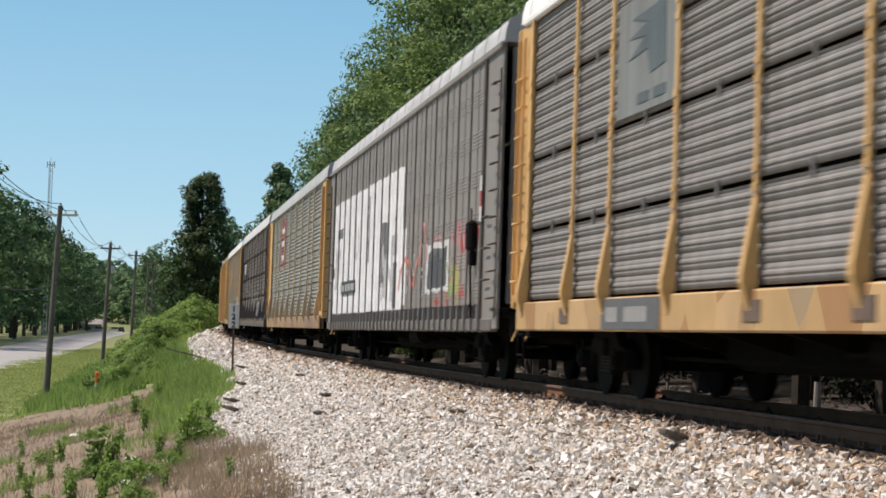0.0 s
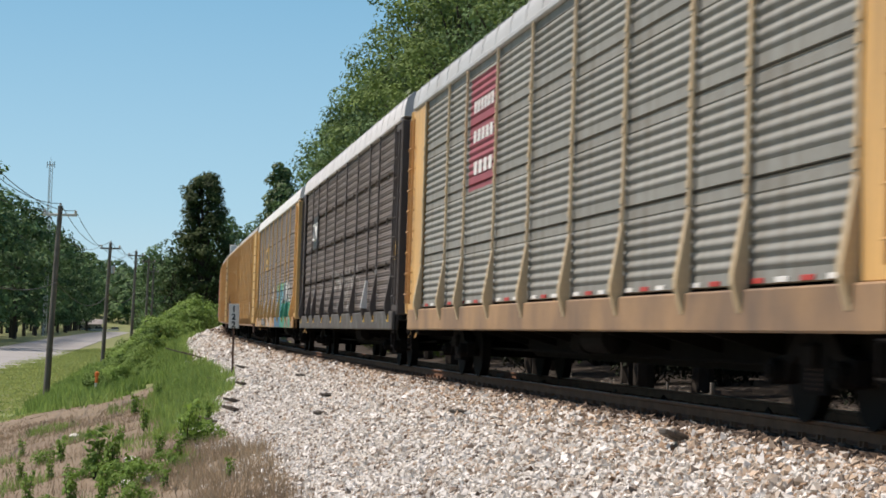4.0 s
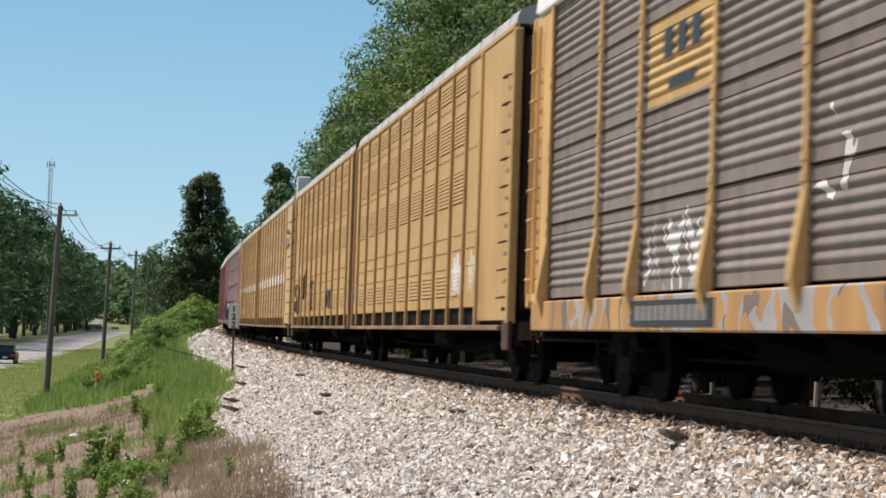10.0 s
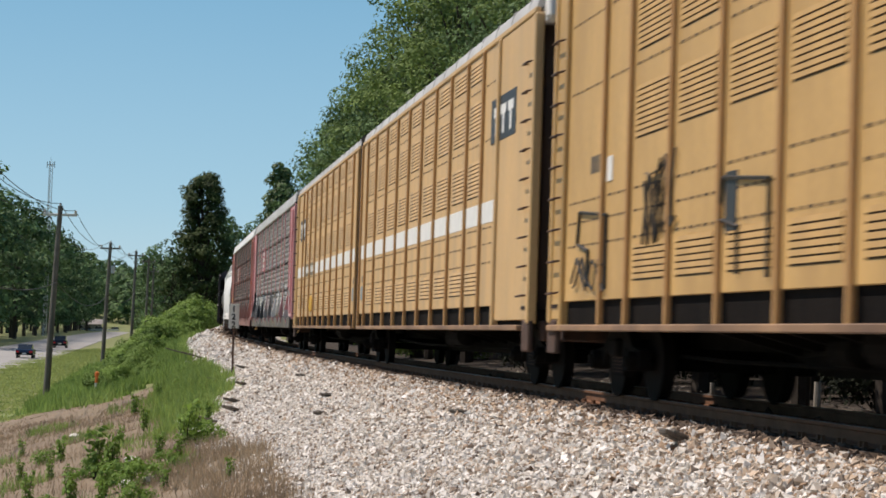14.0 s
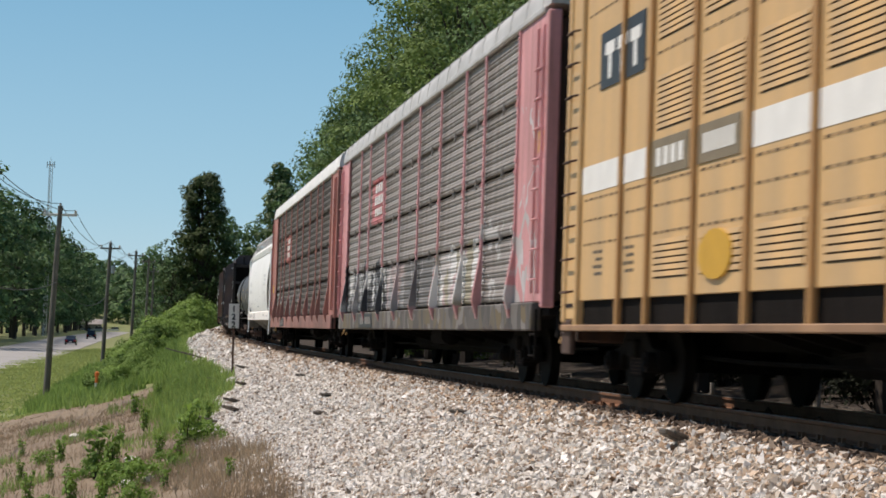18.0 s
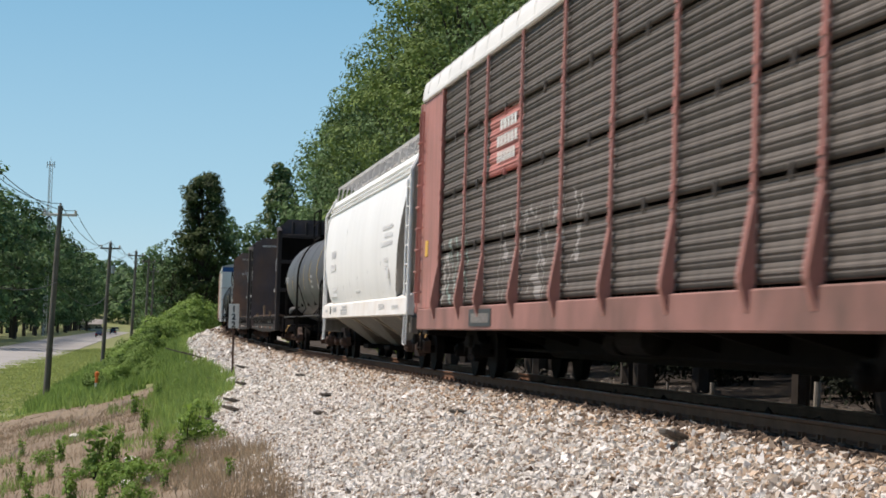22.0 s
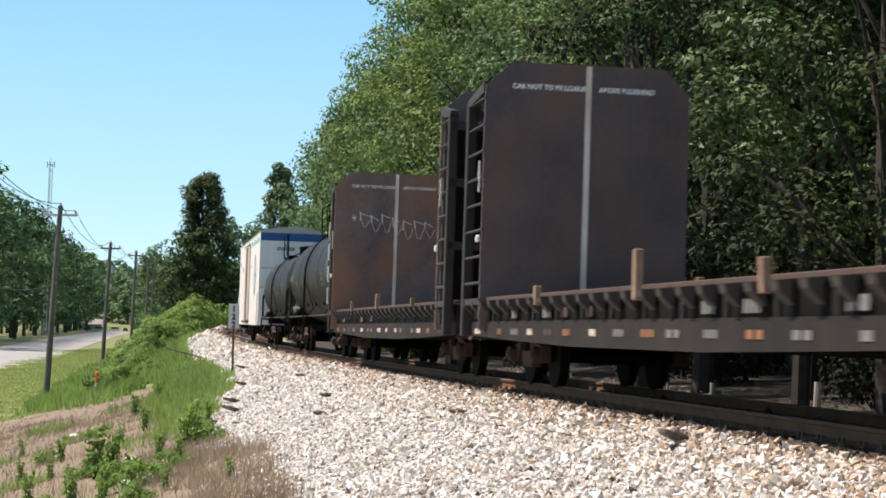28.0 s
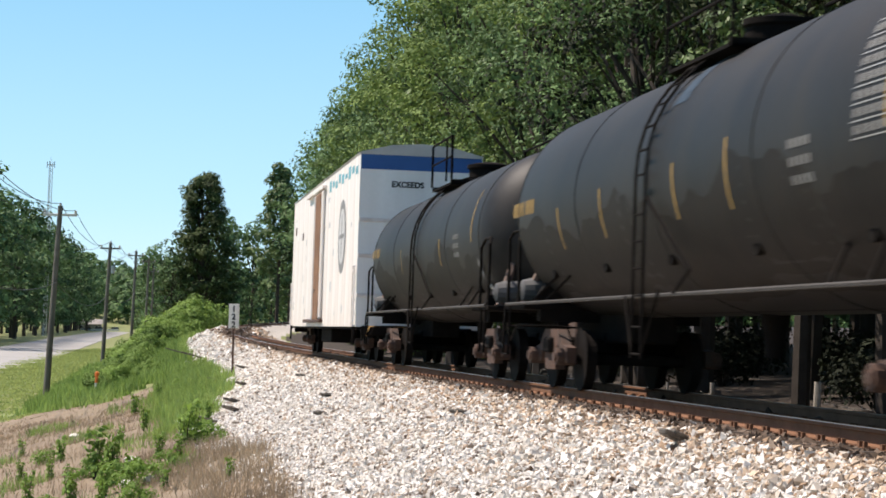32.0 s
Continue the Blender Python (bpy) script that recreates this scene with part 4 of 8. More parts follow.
M_WORN = mat("worn grey-green panel paint", (0.20, 0.215, 0.205), 0.65, var=0.3, scale=1.5, dirt=(0.12, 0.11, 0.1), dirt_amt=0.5)
M_WORND = mat("worn dark emblem shapes", (0.085, 0.105, 0.11), 0.65, var=0.35, scale=2.0)
em = plate(car, "emblem_panel", M_WORN, XF, 19.45, 22.05, 3.3, 4.65, "worn grey-green panel with a dark emblem")
part("emblem", Geo().prism([(19.9, 3.75), (20.55, 3.7), (20.7, 4.0), (21.5, 3.95), (20.8, 4.15), (21.5, 4.2), (20.7, 4.3), (21.4, 4.42), (20.4, 4.45), (19.95, 4.5)], 0, XF - 0.02, XF - 0.012).box(XF - 0.02, XF - 0.012, 19.9, 20.4, 3.4, 3.52).box(XF - 0.02, XF - 0.012, 20.6, 21.1, 3.4, 3.52), M_WORND, em, "dark angular emblem")
paint_over(ya, car, 1.0, 27.6, 0.78, 1.25, [(0.52, 0.34, 0.15), (0.46, 0.30, 0.14), (0.56, 0.37, 0.18), (0.50, 0.32, 0.14), (0.40, 0.22, 0.09), (0.36, 0.27, 0.16)], cell=0.8, ragged=0.05)
plate(car, "number_panel", mat("grey-black panel paint", (0.10, 0.105, 0.105), 0.65, var=0.2), -HALF - 0.06, 19.6, 22.2, 0.82, 1.18, "grey-black panel with worn lettering")
bars(car, -HALF - 0.072, [(20.1, 0.91, 1.0, 0.17, 6), (21.4, 0.91, 0.55, 0.17, 3)], mat("worn lettering", (0.35, 0.34, 0.32), 0.6))
for a in (8.0, 13.4, 16.2, 24.0):
    plate(car, "patch_plate", M_DECK, -HALF - 0.06, a, a + 0.5, 0.9, 1.1, "rusty patch on the sill")

# smooth grey rack with the white graffiti
gb = M_GREY.copy()
M_SEAM = mat("bare brown-grey seam", (0.15, 0.135, 0.12), 0.7, var=0.3, scale=2.0)
M_SILLB = mat("grey-brown sill paint", (0.15, 0.138, 0.125), 0.75, var=0.3, scale=1.5, dirt=(0.08, 0.07, 0.06), dirt_amt=0.6, streak=(1.5, 1.0))
M_ENDRED = mat("red band paint", (0.42, 0.05, 0.04), 0.5)


def smooth_rack(key, label):
    L = LENGTH[key]
    car = thing("autorack_car", label, "railcar", "cars of the train")
    a0, a1, z0, z1 = 0.7, L - 0.7, 1.22, 5.2
    n = 18
    w = (a1 - a0 - 3.0) / n
    sheet = Geo().box(-HALF, -HALF + 0.04, 0.0, w - 0.012, 0, z1 - z0, 0.008)
    rivet = Geo().prism([(-HALF + 0.002, -0.01)] + [(-HALF - q, 0.06 * k + dz) for k in range(5) for q, dz in ((0.001, -0.002), (0.008, 0.0), (0.007, 0.012), (0.001, 0.03))] + [(-HALF + 0.002, 0.29)], 1, w * 0.12, w * 0.88)
    sm, rm = sheet.mesh("side_sheet", gb), rivet.mesh("louvre_strip", gb)
    stub = Geo().prism([(-HALF + 0.02, 0.76), (-HALF - 0.06, 0.80), (-HALF - 0.06, 1.2), (-HALF + 0.02, 1.22)], 1, -0.04, 0.04).mesh("sill_rib", gb)
    seam = Geo().box(-HALF - 0.03, -HALF, -0.035, 0.035, z0, z1, 0.006).mesh("seam", M_SEAM)
    lap = Geo().box(-HALF - 0.012, -HALF, -0.02, 0.02, z0, z1, 0.004).mesh("lap_joint", gb)
    for k in range(n):
        s = part("side_sheet", sm, None, car)
        s.location = (0, a0 + 1.5 + k * w, z0)
        for z in (0.12, 0.62, 1.25, 1.95, 2.6, 3.3):
            lo = part("louvre_strip", rm, None, s)
            lo.location = (0, 0, z)
        for nm, me, f in (("seam", seam, 0.0), ("sill_rib", stub, 0.0), ("sill_rib", stub, 0.5), ("lap_joint", lap, 0.5)):
            q = part(nm, me, None, car)
            q.location = (0, a0 + 1.5 + (k + f) * w, 0)
    part("side_sill", Geo().box(-HALF - 0.02, -HALF + 0.1, a0 + 0.4, a1 - 0.4, 0.78, 0.99, 0.02), M_SILLB, car)
    # recessed web in the same shade-darkened steel
    part("sill_web", Geo().box(-HALF + 0.03, -HALF + 0.1, a0 + 0.4, a1 - 0.4, 0.99, z0), M_ENDDOOR, car)
    part("side_sill", Geo().box(HALF - 0.1, HALF + 0.02, a0 + 0.4, a1 - 0.4, 0.78, z0, 0.02), M_BLACK, car)
    part("side_wall", Geo().box(HALF - 0.06, HALF, a0, a1, z0, z1), gb, car)
    part("deck", Geo().box(-HALF + 0.1, HALF - 0.1, a0, a1, 1.02, 1.15), M_BLACK, car)
    underframe(car, a0, a1, 1.02)
    part("top_rail", Geo().box(-HALF - 0.05, -HALF + 0.05, a0, a1, z1 - 0.02, z1 + 0.1, 0.02), gb, car)
    for e, d in ((a0, 1), (a1, -1)):
        lo, hi = min(e, e + d * 1.5), max(e, e + d * 1.5)
        part("corner_plate", Geo().box(-HALF, -HALF + 0.05, lo, hi, z0 - 0.4, z1, 0.01), gb, car)
        part("corner_post", Geo().box(-HALF - 0.05, -HALF + 0.12, e + d * 1.42 - 0.07, e + d * 1.42 + 0.07, 0.8, z1, 0.02), M_BROWN, car)
        part("end_door", Geo().box(-HALF + 0.15, HALF - 0.15, e - 0.05, e + 0.05, z0, z1), gb, car)
        part("ladder_rail", Geo().box(-HALF - 0.03, -HALF, e + d * 0.2 - 0.09, e + d * 0.2 + 0.09, 1.0, 4.9, 0.01), gb if d > 0 else M_BROWN, car)
        if d > 0:
            for z, mm in ((2.55, M_SIGNW), (2.8, M_ENDRED), (3.05, M_SIGNW)):
                plate(car, "end_marker_band", mm, -HALF - 0.05, e + 1.35, e + 1.47, z, z + 0.25, "red and white marker band")
        ladder(car, -HALF - 0.03, e + d * 0.2 - 0.16, 0.32, 1.1, 4.9, M_BROWN, stiles=False)
        for z in (1.6, 2.1, 2.6):
            part("grab_iron", Geo().pipe([(-HALF, e + d * 0.9 - 0.2, z), (-HALF - 0.08, e + d * 0.9 - 0.2, z), (-HALF - 0.08, e + d * 0.9 + 0.2, z), (-HALF, e + d * 0.9 + 0.2, z)], 0.015, 5), M_BROWN, car)
        part("end_sill", Geo().box(-1.3, 1.3, e - 0.12, e + 0.12, 0.7, z0 - 0.12, 0.03), M_BLACK, car)
    part("brake_box", Geo().box(-HALF - 0.16, -HALF, 2.6, 2.95, 2.1, 2.6, 0.05).box(-HALF - 0.12, -HALF, 2.65, 2.8, 1.85, 2.1, 0.03).pipe([(-HALF - 0.1, 2.7, 2.6), (-HALF - 0.1, 2.7, 2.75), (-HALF - 0.14, 2.5, 2.78)], 0.015).pipe([(-HALF - 0.1, 2.7, 2.0), (-HALF - 0.06, 2.75, 1.0)], 0.02), M_BLACK, car, "black hand brake housing")
    roof_part(car, a0 - 0.02, a1 + 0.02, z1 + 0.08, z1 + 0.62, M_ROOF)
    for a in (4.53, L - 4.57):
        add_truck(car, a, key)
    couplers(car, L)
    CARS[key] = (car, FRONT[key], 4.53, L - 4.57)
    return car


car = smooth_rack("B", "dull grey autorack with large white graffiti letters")
paint_over(gb, car, 12.05, 27.2, 1.2, 4.25, [(0.93, 0.93, 0.93)], cell=1.0, ragged=0.05)
paint_over(gb, car, 11.4, 12.2, 1.3, 2.9, [(0.90, 0.90, 0.89)], cell=1.0, ragged=0.03)
for a, b, lo, hi in ((24.3, 25.7, 3.25, 3.52), (25.45, 25.65, 1.9, 3.3), (18.1, 18.35, 2.4, 4.0), (14.35, 15.7, 1.75, 3.2), (13.05, 13.35, 2.85, 3.25), (12.85, 13.5, 1.25, 2.25), (26.3, 26.9, 2.2, 2.5)):
    paint_over(gb, car, a, b, lo, hi, [(0.11, 0.105, 0.10)], cell=1.0, ragged=0.03, seed=a)
paint_over(gb, car, 12.85, 13.85, 2.4, 2.85, [(0.42, 0.415, 0.41)], cell=1.0, ragged=0.03)
for a, b, lo, hi in ((24.4, 27.0, 1.9, 3.1), (20.4, 21.6, 2.6, 4.0), (13.5, 15.8, 1.4, 2.6)):
    paint_over(gb, car, a, b, lo, hi, [(0.55, 0.55, 0.55)], mode="scribble", cell=0.8, ragged=0.2, seed=a, width=0.07)
plate(car, "number_panel", M_SIGNB, -HALF, 20.9, 24.1, 1.71, 2.05, "black panel with white lettering", 0.034)
for a in (21.05, 21.4, 21.75, 22.1, 22.45, 22.8, 23.4, 23.75):
    bars(car, -HALF - 0.034, [(a, 1.79, 0.17, 0.18, 1)], M_SIGNW)
paint_over(gb, car, 3.0, 7.8, 1.25, 2.55, [RED, PNK, (0.35, 0.3, 0.28)], mode="scribble", cell=0.5, ragged=0.2, width=0.045)
paint_over(gb, car, 5.6, 8.5, 1.5, 2.42, [W], ragged=0.08)
paint_over(gb, car, 5.85, 8.2, 1.58, 2.3, [BLK, BLK, (0.1, 0.1, 0.1)], ragged=0.1)
paint_over(gb, car, 2.5, 5.4, 2.2, 2.6, [RED, PNK], ragged=0.3, cell=0.3)
paint_over(gb, car, 4.4, 5.8, 1.35, 1.9, [(0.4, 0.4, 0.1), LIME], mode="scribble", cell=0.35, width=0.06)


def sprayed(car, pts, w, material, label, closed=False):
    """A sprayed line of width w along points (a, z) of the car's side."""
    q = [Vector((0, a, z)) for a, z in pts]
    n = len(q)
    v, f = [], []
    for i in range(n):
        d = q[(i + 1) % n] - q[i - 1] if closed else q[min(i + 1, n - 1)] - q[max(i - 1, 0)]
        side = Vector((0, -d.z, d.y)).normalized() * w * (0.42 + 0.16 * math.sin(i * 2.3))
        v += [q[i] + side + Vector((-HALF - 0.014, 0, 0)), q[i] - side + Vector((-HALF - 0.014, 0, 0))]
    for i in range(n if closed else n - 1):
        j = (i + 1) % n
        f.append((2 * i, 2 * i + 1, 2 * j + 1, 2 * j))
    part("sprayed_line", Geo().add(v, f), material, car, label)


M_SPRAYR = mat("red spray paint", (0.56, 0.115, 0.075), 0.55, var=0.35, scale=3.0, dirt=(0.62, 0.42, 0.38), dirt_amt=0.4, streak=(3.0, 3.0))
M_SPRAYG = mat("pale grey spray paint", (0.50, 0.50, 0.48), 0.6, var=0.3, scale=3.0)
sprayed(car, [(12.45, 1.61), (12.13, 1.99), (11.68, 2.2), (11.4, 2.27), (11.05, 2.16), (10.81, 2.23), (10.66, 1.91), (10.5, 1.68), (10.25, 1.74), (10.06, 1.66), (9.83, 1.99), (9.52, 2.22), (9.38, 2.1), (9.25, 2.12),
              (9.12, 2.53), (8.98, 2.76), (8.86, 2.87), (8.7, 2.8), (8.58, 2.65), (8.43, 2.26), (8.31, 2.11)], 0.11, M_SPRAYR, "wandering red sprayed line")
for a, lo, hi in ((11.12, 1.55, 2.02), (10.12, 1.88, 2.3), (8.92, 1.95, 2.45), (8.92, 1.45, 1.84)):
    ring = [(a + 0.15 * math.cos(k * math.pi / 7), (lo + hi) / 2 + (hi - lo) / 2 * math.sin(k * math.pi / 7)) for k in range(14)]
    sprayed(car, ring, 0.06, M_SPRAYG, "pale grey sprayed loop", True)

# grey rack with cream posts and red labels
gc = mat("green-grey weathered sheet", (0.27, 0.275, 0.25), 0.7, var=0.25, scale=0.9, fine=16.0, bump=0.1, dirt=(0.17, 0.155, 0.125), dirt_amt=0.6, rand=0.12, streak=(2.5, 0.25))
yc = mat("dirty tan sill paint", (0.36, 0.225, 0.115), 0.7, var=0.3, scale=1.2, fine=18.0, bump=0.1, dirt=(0.16, 0.11, 0.075), dirt_amt=0.8, streak=(1.0, 0.8))
M_PALEPOST = mat("worn cream post paint", (0.56, 0.43, 0.25), 0.65, var=0.25, scale=1.5, fine=16.0, bump=0.08, dirt=(0.26, 0.22, 0.17), dirt_amt=0.6, streak=(2.0, 0.4))
M_ROOFC = mat("grey galvanised roof", (0.46, 0.475, 0.475), 0.6, var=0.2, scale=0.6, fine=12.0, bump=0.1, dirt=(0.34, 0.33, 0.31), dirt_amt=0.5, streak=(1.0, 0.5))
car = rack("C", "grey ribbed autorack with cream posts and ochre-yellow corners", [q - 0.5 for q in POSTS], M_PALEPOST, gc, yc, M_ROOFC, ribs=8, flats=2, rib_depth=0.028, ends=(1.0, 0.8), ladder_m=M_YPOST, m_corner=M_YELLOW)
paint_over(gc, car, 18.4, 20.95, 3.15, 5.05, [(0.36, 0.085, 0.11)], ragged=0.01)
bars(car, XF - 0.006, [(18.7, 4.45, 1.9, 0.2, 6), (18.7, 3.95, 1.9, 0.2, 5), (18.7, 3.4, 1.8, 0.22, 4)], M_SIGNW)
for k in range(36):
    plate(car, "reflector", M_SIGNW if k % 2 else mat("red marking paint", (0.42, 0.05, 0.04)) if k == 0 else bpy.data.materials["red marking paint"], XF, 2.0 + k * 0.68, 2.34 + k * 0.68, 1.25, 1.3)

# dark brown rack
M_ROOFD = mat("dusty white roof", (0.62, 0.61, 0.60), 0.6, var=0.15, scale=0.7, fine=12.0, bump=0.1)
M_DARKSHEET = mat("dark brown-grey sheet", (0.14, 0.117, 0.103), 0.75, var=0.25, scale=0.9, fine=16.0, bump=0.1, dirt=(0.11, 0.088, 0.073), dirt_amt=0.6, rand=0.15, streak=(2.5, 0.25))
gd, sd, pd = M_DARKSHEET.copy(), M_BROWN.copy(), M_BROWN.copy()
car = rack("D", "dark brown ribbed autorack with brown posts", [1.9, 4.7, 6.6, 9.35, 12.15, 15.0, 17.85, 20.6, 22.55, 25.4], pd, gd, sd, M_ROOFD, ladder_m=M_BROWN, roof_h=0.62)
plate(car, "emblem_panel", M_SIGNB, XF, 20.72, 22.42, 3.3, 4.3, "black panel with a white rounded emblem")
part("emblem", Geo().pipe([(XF - 0.016, 21.45, 4.05), (XF - 0.016, 22.2, 4.05), (XF - 0.016, 22.25, 3.6), (XF - 0.016, 21.65, 3.55), (XF - 0.016, 21.5, 4.0), (XF - 0.016, 20.95, 3.58), (XF - 0.016, 20.9, 4.08)], 0.05, 6), M_SIGNW, car, "white rounded emblem")
paint_over(gd, car, 8.6, 15.2, 1.9, 2.35, [(0.42, 0.40, 0.37)], mode="scribble", cell=0.45, width=0.03, seed=3.0)
paint_over(gd, car, 17.0, 24.5, 1.3, 2.1, [(0.26, 0.24, 0.22)], mode="scribble", cell=0.6, width=0.03, seed=4.0)
paint_over(gd, car, 11.2, 14.6, 1.25, 2.3, [(0.34, 0.32, 0.3)], mode="scribble", cell=0.3, width=0.035, seed=5.0)
paint_over(pd, car, 6.4, 6.8, 1.3, 1.95, [W], ragged=0.1, seed=6.0)
for a in (4.7, 9.35, 12.15, 15.0):
    paint_over(pd, car, a - 0.1, a + 0.1, 2.1, 2.4, [(0.45, 0.44, 0.42)], mode="scribble", cell=0.2, width=0.12, seed=a)
paint_over(sd, car, 1.0, 27.0, 0.78, 1.25, [(0.105, 0.102, 0.088), (0.10, 0.088, 0.062), (0.085, 0.08, 0.07), (0.15, 0.145, 0.135)], mode="scribble", cell=0.28, width=0.1, seed=2.0)
for a in (1.9, 4.7, 6.6, 9.35, 12.15, 15.0, 17.85, 20.6, 22.55, 25.4):
    plate(car, "reflector", M_SIGNY, -HALF - 0.06, a - 0.13, a + 0.13, 0.97, 1.1, "orange-yellow reflector")
for p in (1.9, 4.7, 6.6, 9.35, 12.15, 15.0, 17.85, 20.6, 22.55):
    plate(car, "reflector", M_SIGNY, -HALF - 0.06, p - 0.1, p + 0.15, 1.03, 1.13, "yellow reflector")
plate(car, "notice", M_SIGNY, -HALF, 1.0, 1.35, 2.3, 2.7, "orange notice panel")
bars(car, -HALF, [(1.0, 4.0, 0.35, 0.1, 4), (1.0, 4.2, 0.35, 0.1, 4), (1.0, 4.4, 0.35, 0.1, 4), (1.0, 3.7, 0.3, 0.1, 3)], M_SIGNW)

# brown-grey rack with blue graffiti
M_ESHEET = mat("brown-grey sheet", (0.25, 0.215, 0.19), 0.75, var=0.25, scale=0.9, fine=16.0, bump=0.1, dirt=(0.14, 0.11, 0.09), dirt_amt=0.6, rand=0.15, streak=(2.5, 0.25))
ge, se, pe = M_ESHEET.copy(), M_YPOST.copy(), M_YELLOW.copy()
car = rack("E", "brown-grey ribbed autorack with yellow posts and blue graffiti", POSTS, pe, ge, se, M_ROOFW, ribs=8, flats=2, rib_depth=0.028, ends=(1.45, 0.8))
for m in (ge,):
    paint_over(m, car, 7.9, 12.6, 1.2, 2.42, [BLU, TEAL, (0.16, 0.42, 0.50), TEAL, (0.45, 0.55, 0.5), (0.03, 0.1, 0.2)], cell=0.32, ragged=0.2)
    paint_over(m, car, 7.9, 12.6, 1.2, 2.42, [LIME, (0.2, 0.34, 0.1)], mode="scribble", cell=0.5, width=0.03, seed=4.0)
    paint_over(m, car, 7.9, 12.5, 2.28, 2.52, [LIME, (0.24, 0.38, 0.12), TEAL], cell=0.3, ragged=0.2)
for m in (ge, pe):
    paint_over(m, car, 5.0, 7.85, 1.65, 2.5, [W, W, W, W, (0.2, 0.18, 0.17)], cell=0.5, ragged=0.25, seed=2.0)
    paint_over(m, car, 4.4, 7.8, 1.2, 1.75, [GRN, (0.1, 0.42, 0.3), RED], cell=0.5, ragged=0.2)
    paint_over(m, car, 19.3, 21.4, 1.25, 2.0, [W, (0.4, 0.4, 0.4)], mode="scribble", cell=0.35, width=0.06, seed=8.0)
    paint_over(m, car, 13.6, 15.8, 1.95, 2.6, [W], mode="scribble", cell=0.8, width=0.02, seed=9.0)
paint_over(se, car, 9.0, 12.6, 0.78, 1.25, [(0.03, 0.13, 0.25), (0.05, 0.16, 0.27)], cell=0.6, ragged=0.1)
paint_over(se, car, 2.8, 9.0, 0.78, 1.25, [GRN, (0.03, 0.26, 0.17), GRN, (0.28, 0.14, 0.12)], cell=0.7, ragged=0.15)
paint_over(se, car, 13.0, 26.0, 0.78, 1.25, [(0.2, 0.17, 0.14), (0.4, 0.4, 0.4)], mode="scribble", cell=0.6, width=0.06, seed=7.0)
paint_over(ge, car, 18.9, 21.45, 3.3, 4.25, [(0.62, 0.40, 0.15)], ragged=0.01)
bars(car, XF - 0.006, [(19.3, 3.78, 1.6, 0.32, 3), (19.3, 3.42, 1.6, 0.12, 1)], M_SIGNB)
plate(car, "number_panel", M_SIGNB, -HALF - 0.06, 18.4, 21.6, 0.86, 1.14, "black panel with worn lettering")
bars(car, -HALF - 0.072, [(18.6, 0.92, 2.8, 0.16, 11)], M_GALV)

# faded red racks
gh, ph, sh = M_GALV.copy(), M_REDPOST.copy(), M_BROWN.copy()
car = rack("H", "grey ribbed autorack with faded red posts and grey graffiti", POSTS, ph, gh, sh, M_ROOF)
for m in (gh, ph):
    paint_over(m, car, 6.2, 10.4, 1.2, 2.28, [W, (0.55, 0.42, 0.42), (0.36, 0.33, 0.24), W, (0.5, 0.47, 0.46)], cell=0.5, ragged=0.12, seed=1.0)
    paint_over(m, car, 10.7, 15.2, 1.2, 2.22, [(0.13, 0.13, 0.13), (0.17, 0.165, 0.16), (0.20, 0.195, 0.19)], cell=0.6, ragged=0.15, seed=2.2)
    paint_over(m, car, 10.7, 19.0, 1.2, 2.3, [(0.45, 0.44, 0.43)], mode="scribble", cell=0.7, width=0.022, seed=3.1)
    paint_over(m, car, 15.4, 18.2, 1.2, 2.2, [(0.5, 0.44, 0.43), GRY, (0.42, 0.33, 0.32)], cell=0.55, ragged=0.15, seed=4.0)
    paint_over(m, car, 18.2, 26.5, 1.2, 2.22, [W, W, (0.62, 0.62, 0.6), GRY], cell=0.8, ragged=0.15, seed=3.5)
    paint_over(m, car, 18.2, 26.5, 1.2, 2.4, [BLK], mode="scribble", cell=0.75, width=0.075, seed=7.5)
    paint_over(m, car, 1.8, 6.1, 1.2, 2.5, [(0.5, 0.49, 0.48)], mode="scribble", cell=0.6, width=0.05, seed=4.5)
    paint_over(m, car, 1.0, 2.6, 1.4, 4.0, [(0.6, 0.57, 0.57)], mode="scribble", cell=0.5, width=0.02, seed=5.5)
paint_over(sh, car, 1.0, 27.8, 0.78, 1.25, [(0.17, 0.155, 0.14), (0.17, 0.13, 0.07), (0.11, 0.098, 0.09), (0.24, 0.22, 0.205), (0.085, 0.076, 0.07), (0.15, 0.125, 0.085), (0.12, 0.108, 0.097)], cell=0.3, ragged=0.22, seed=6.5)
plate(car, "number_panel", M_SIGNB, -HALF - 0.06, 20.0, 22.7, 0.84, 1.16, "black panel with worn lettering")
bars(car, -HALF - 0.072, [(20.2, 0.92, 1.1, 0.17, 6), (21.6, 0.92, 0.8, 0.17, 4)], M_GALV)
for key, cr in (("H", car),):
    paint_over(gh, cr, 18.9, 21.5, 3.27, 4.35, [(0.62, 0.22, 0.23)], ragged=0.01)
    bars(cr, XF - 0.006, [(19.4, 4.0, 1.4, 0.2, 3), (19.3, 3.72, 1.6, 0.2, 4), (19.4, 3.45, 1.4, 0.18, 4)], M_SIGNW)
plate(car, "notice", M_SIGNY, -HALF, 0.9, 1.25, 3.3, 3.6, "yellow notice panel")
gi = mat("grimy brown-grey sheet", (0.125, 0.108, 0.094), 0.75, var=0.35, scale=0.9, fine=16.0, bump=0.1, dirt=(0.07, 0.06, 0.05), dirt_amt=0.7, rand=0.2, streak=(2.5, 0.25))
pi_ = M_REDPOST2.copy()
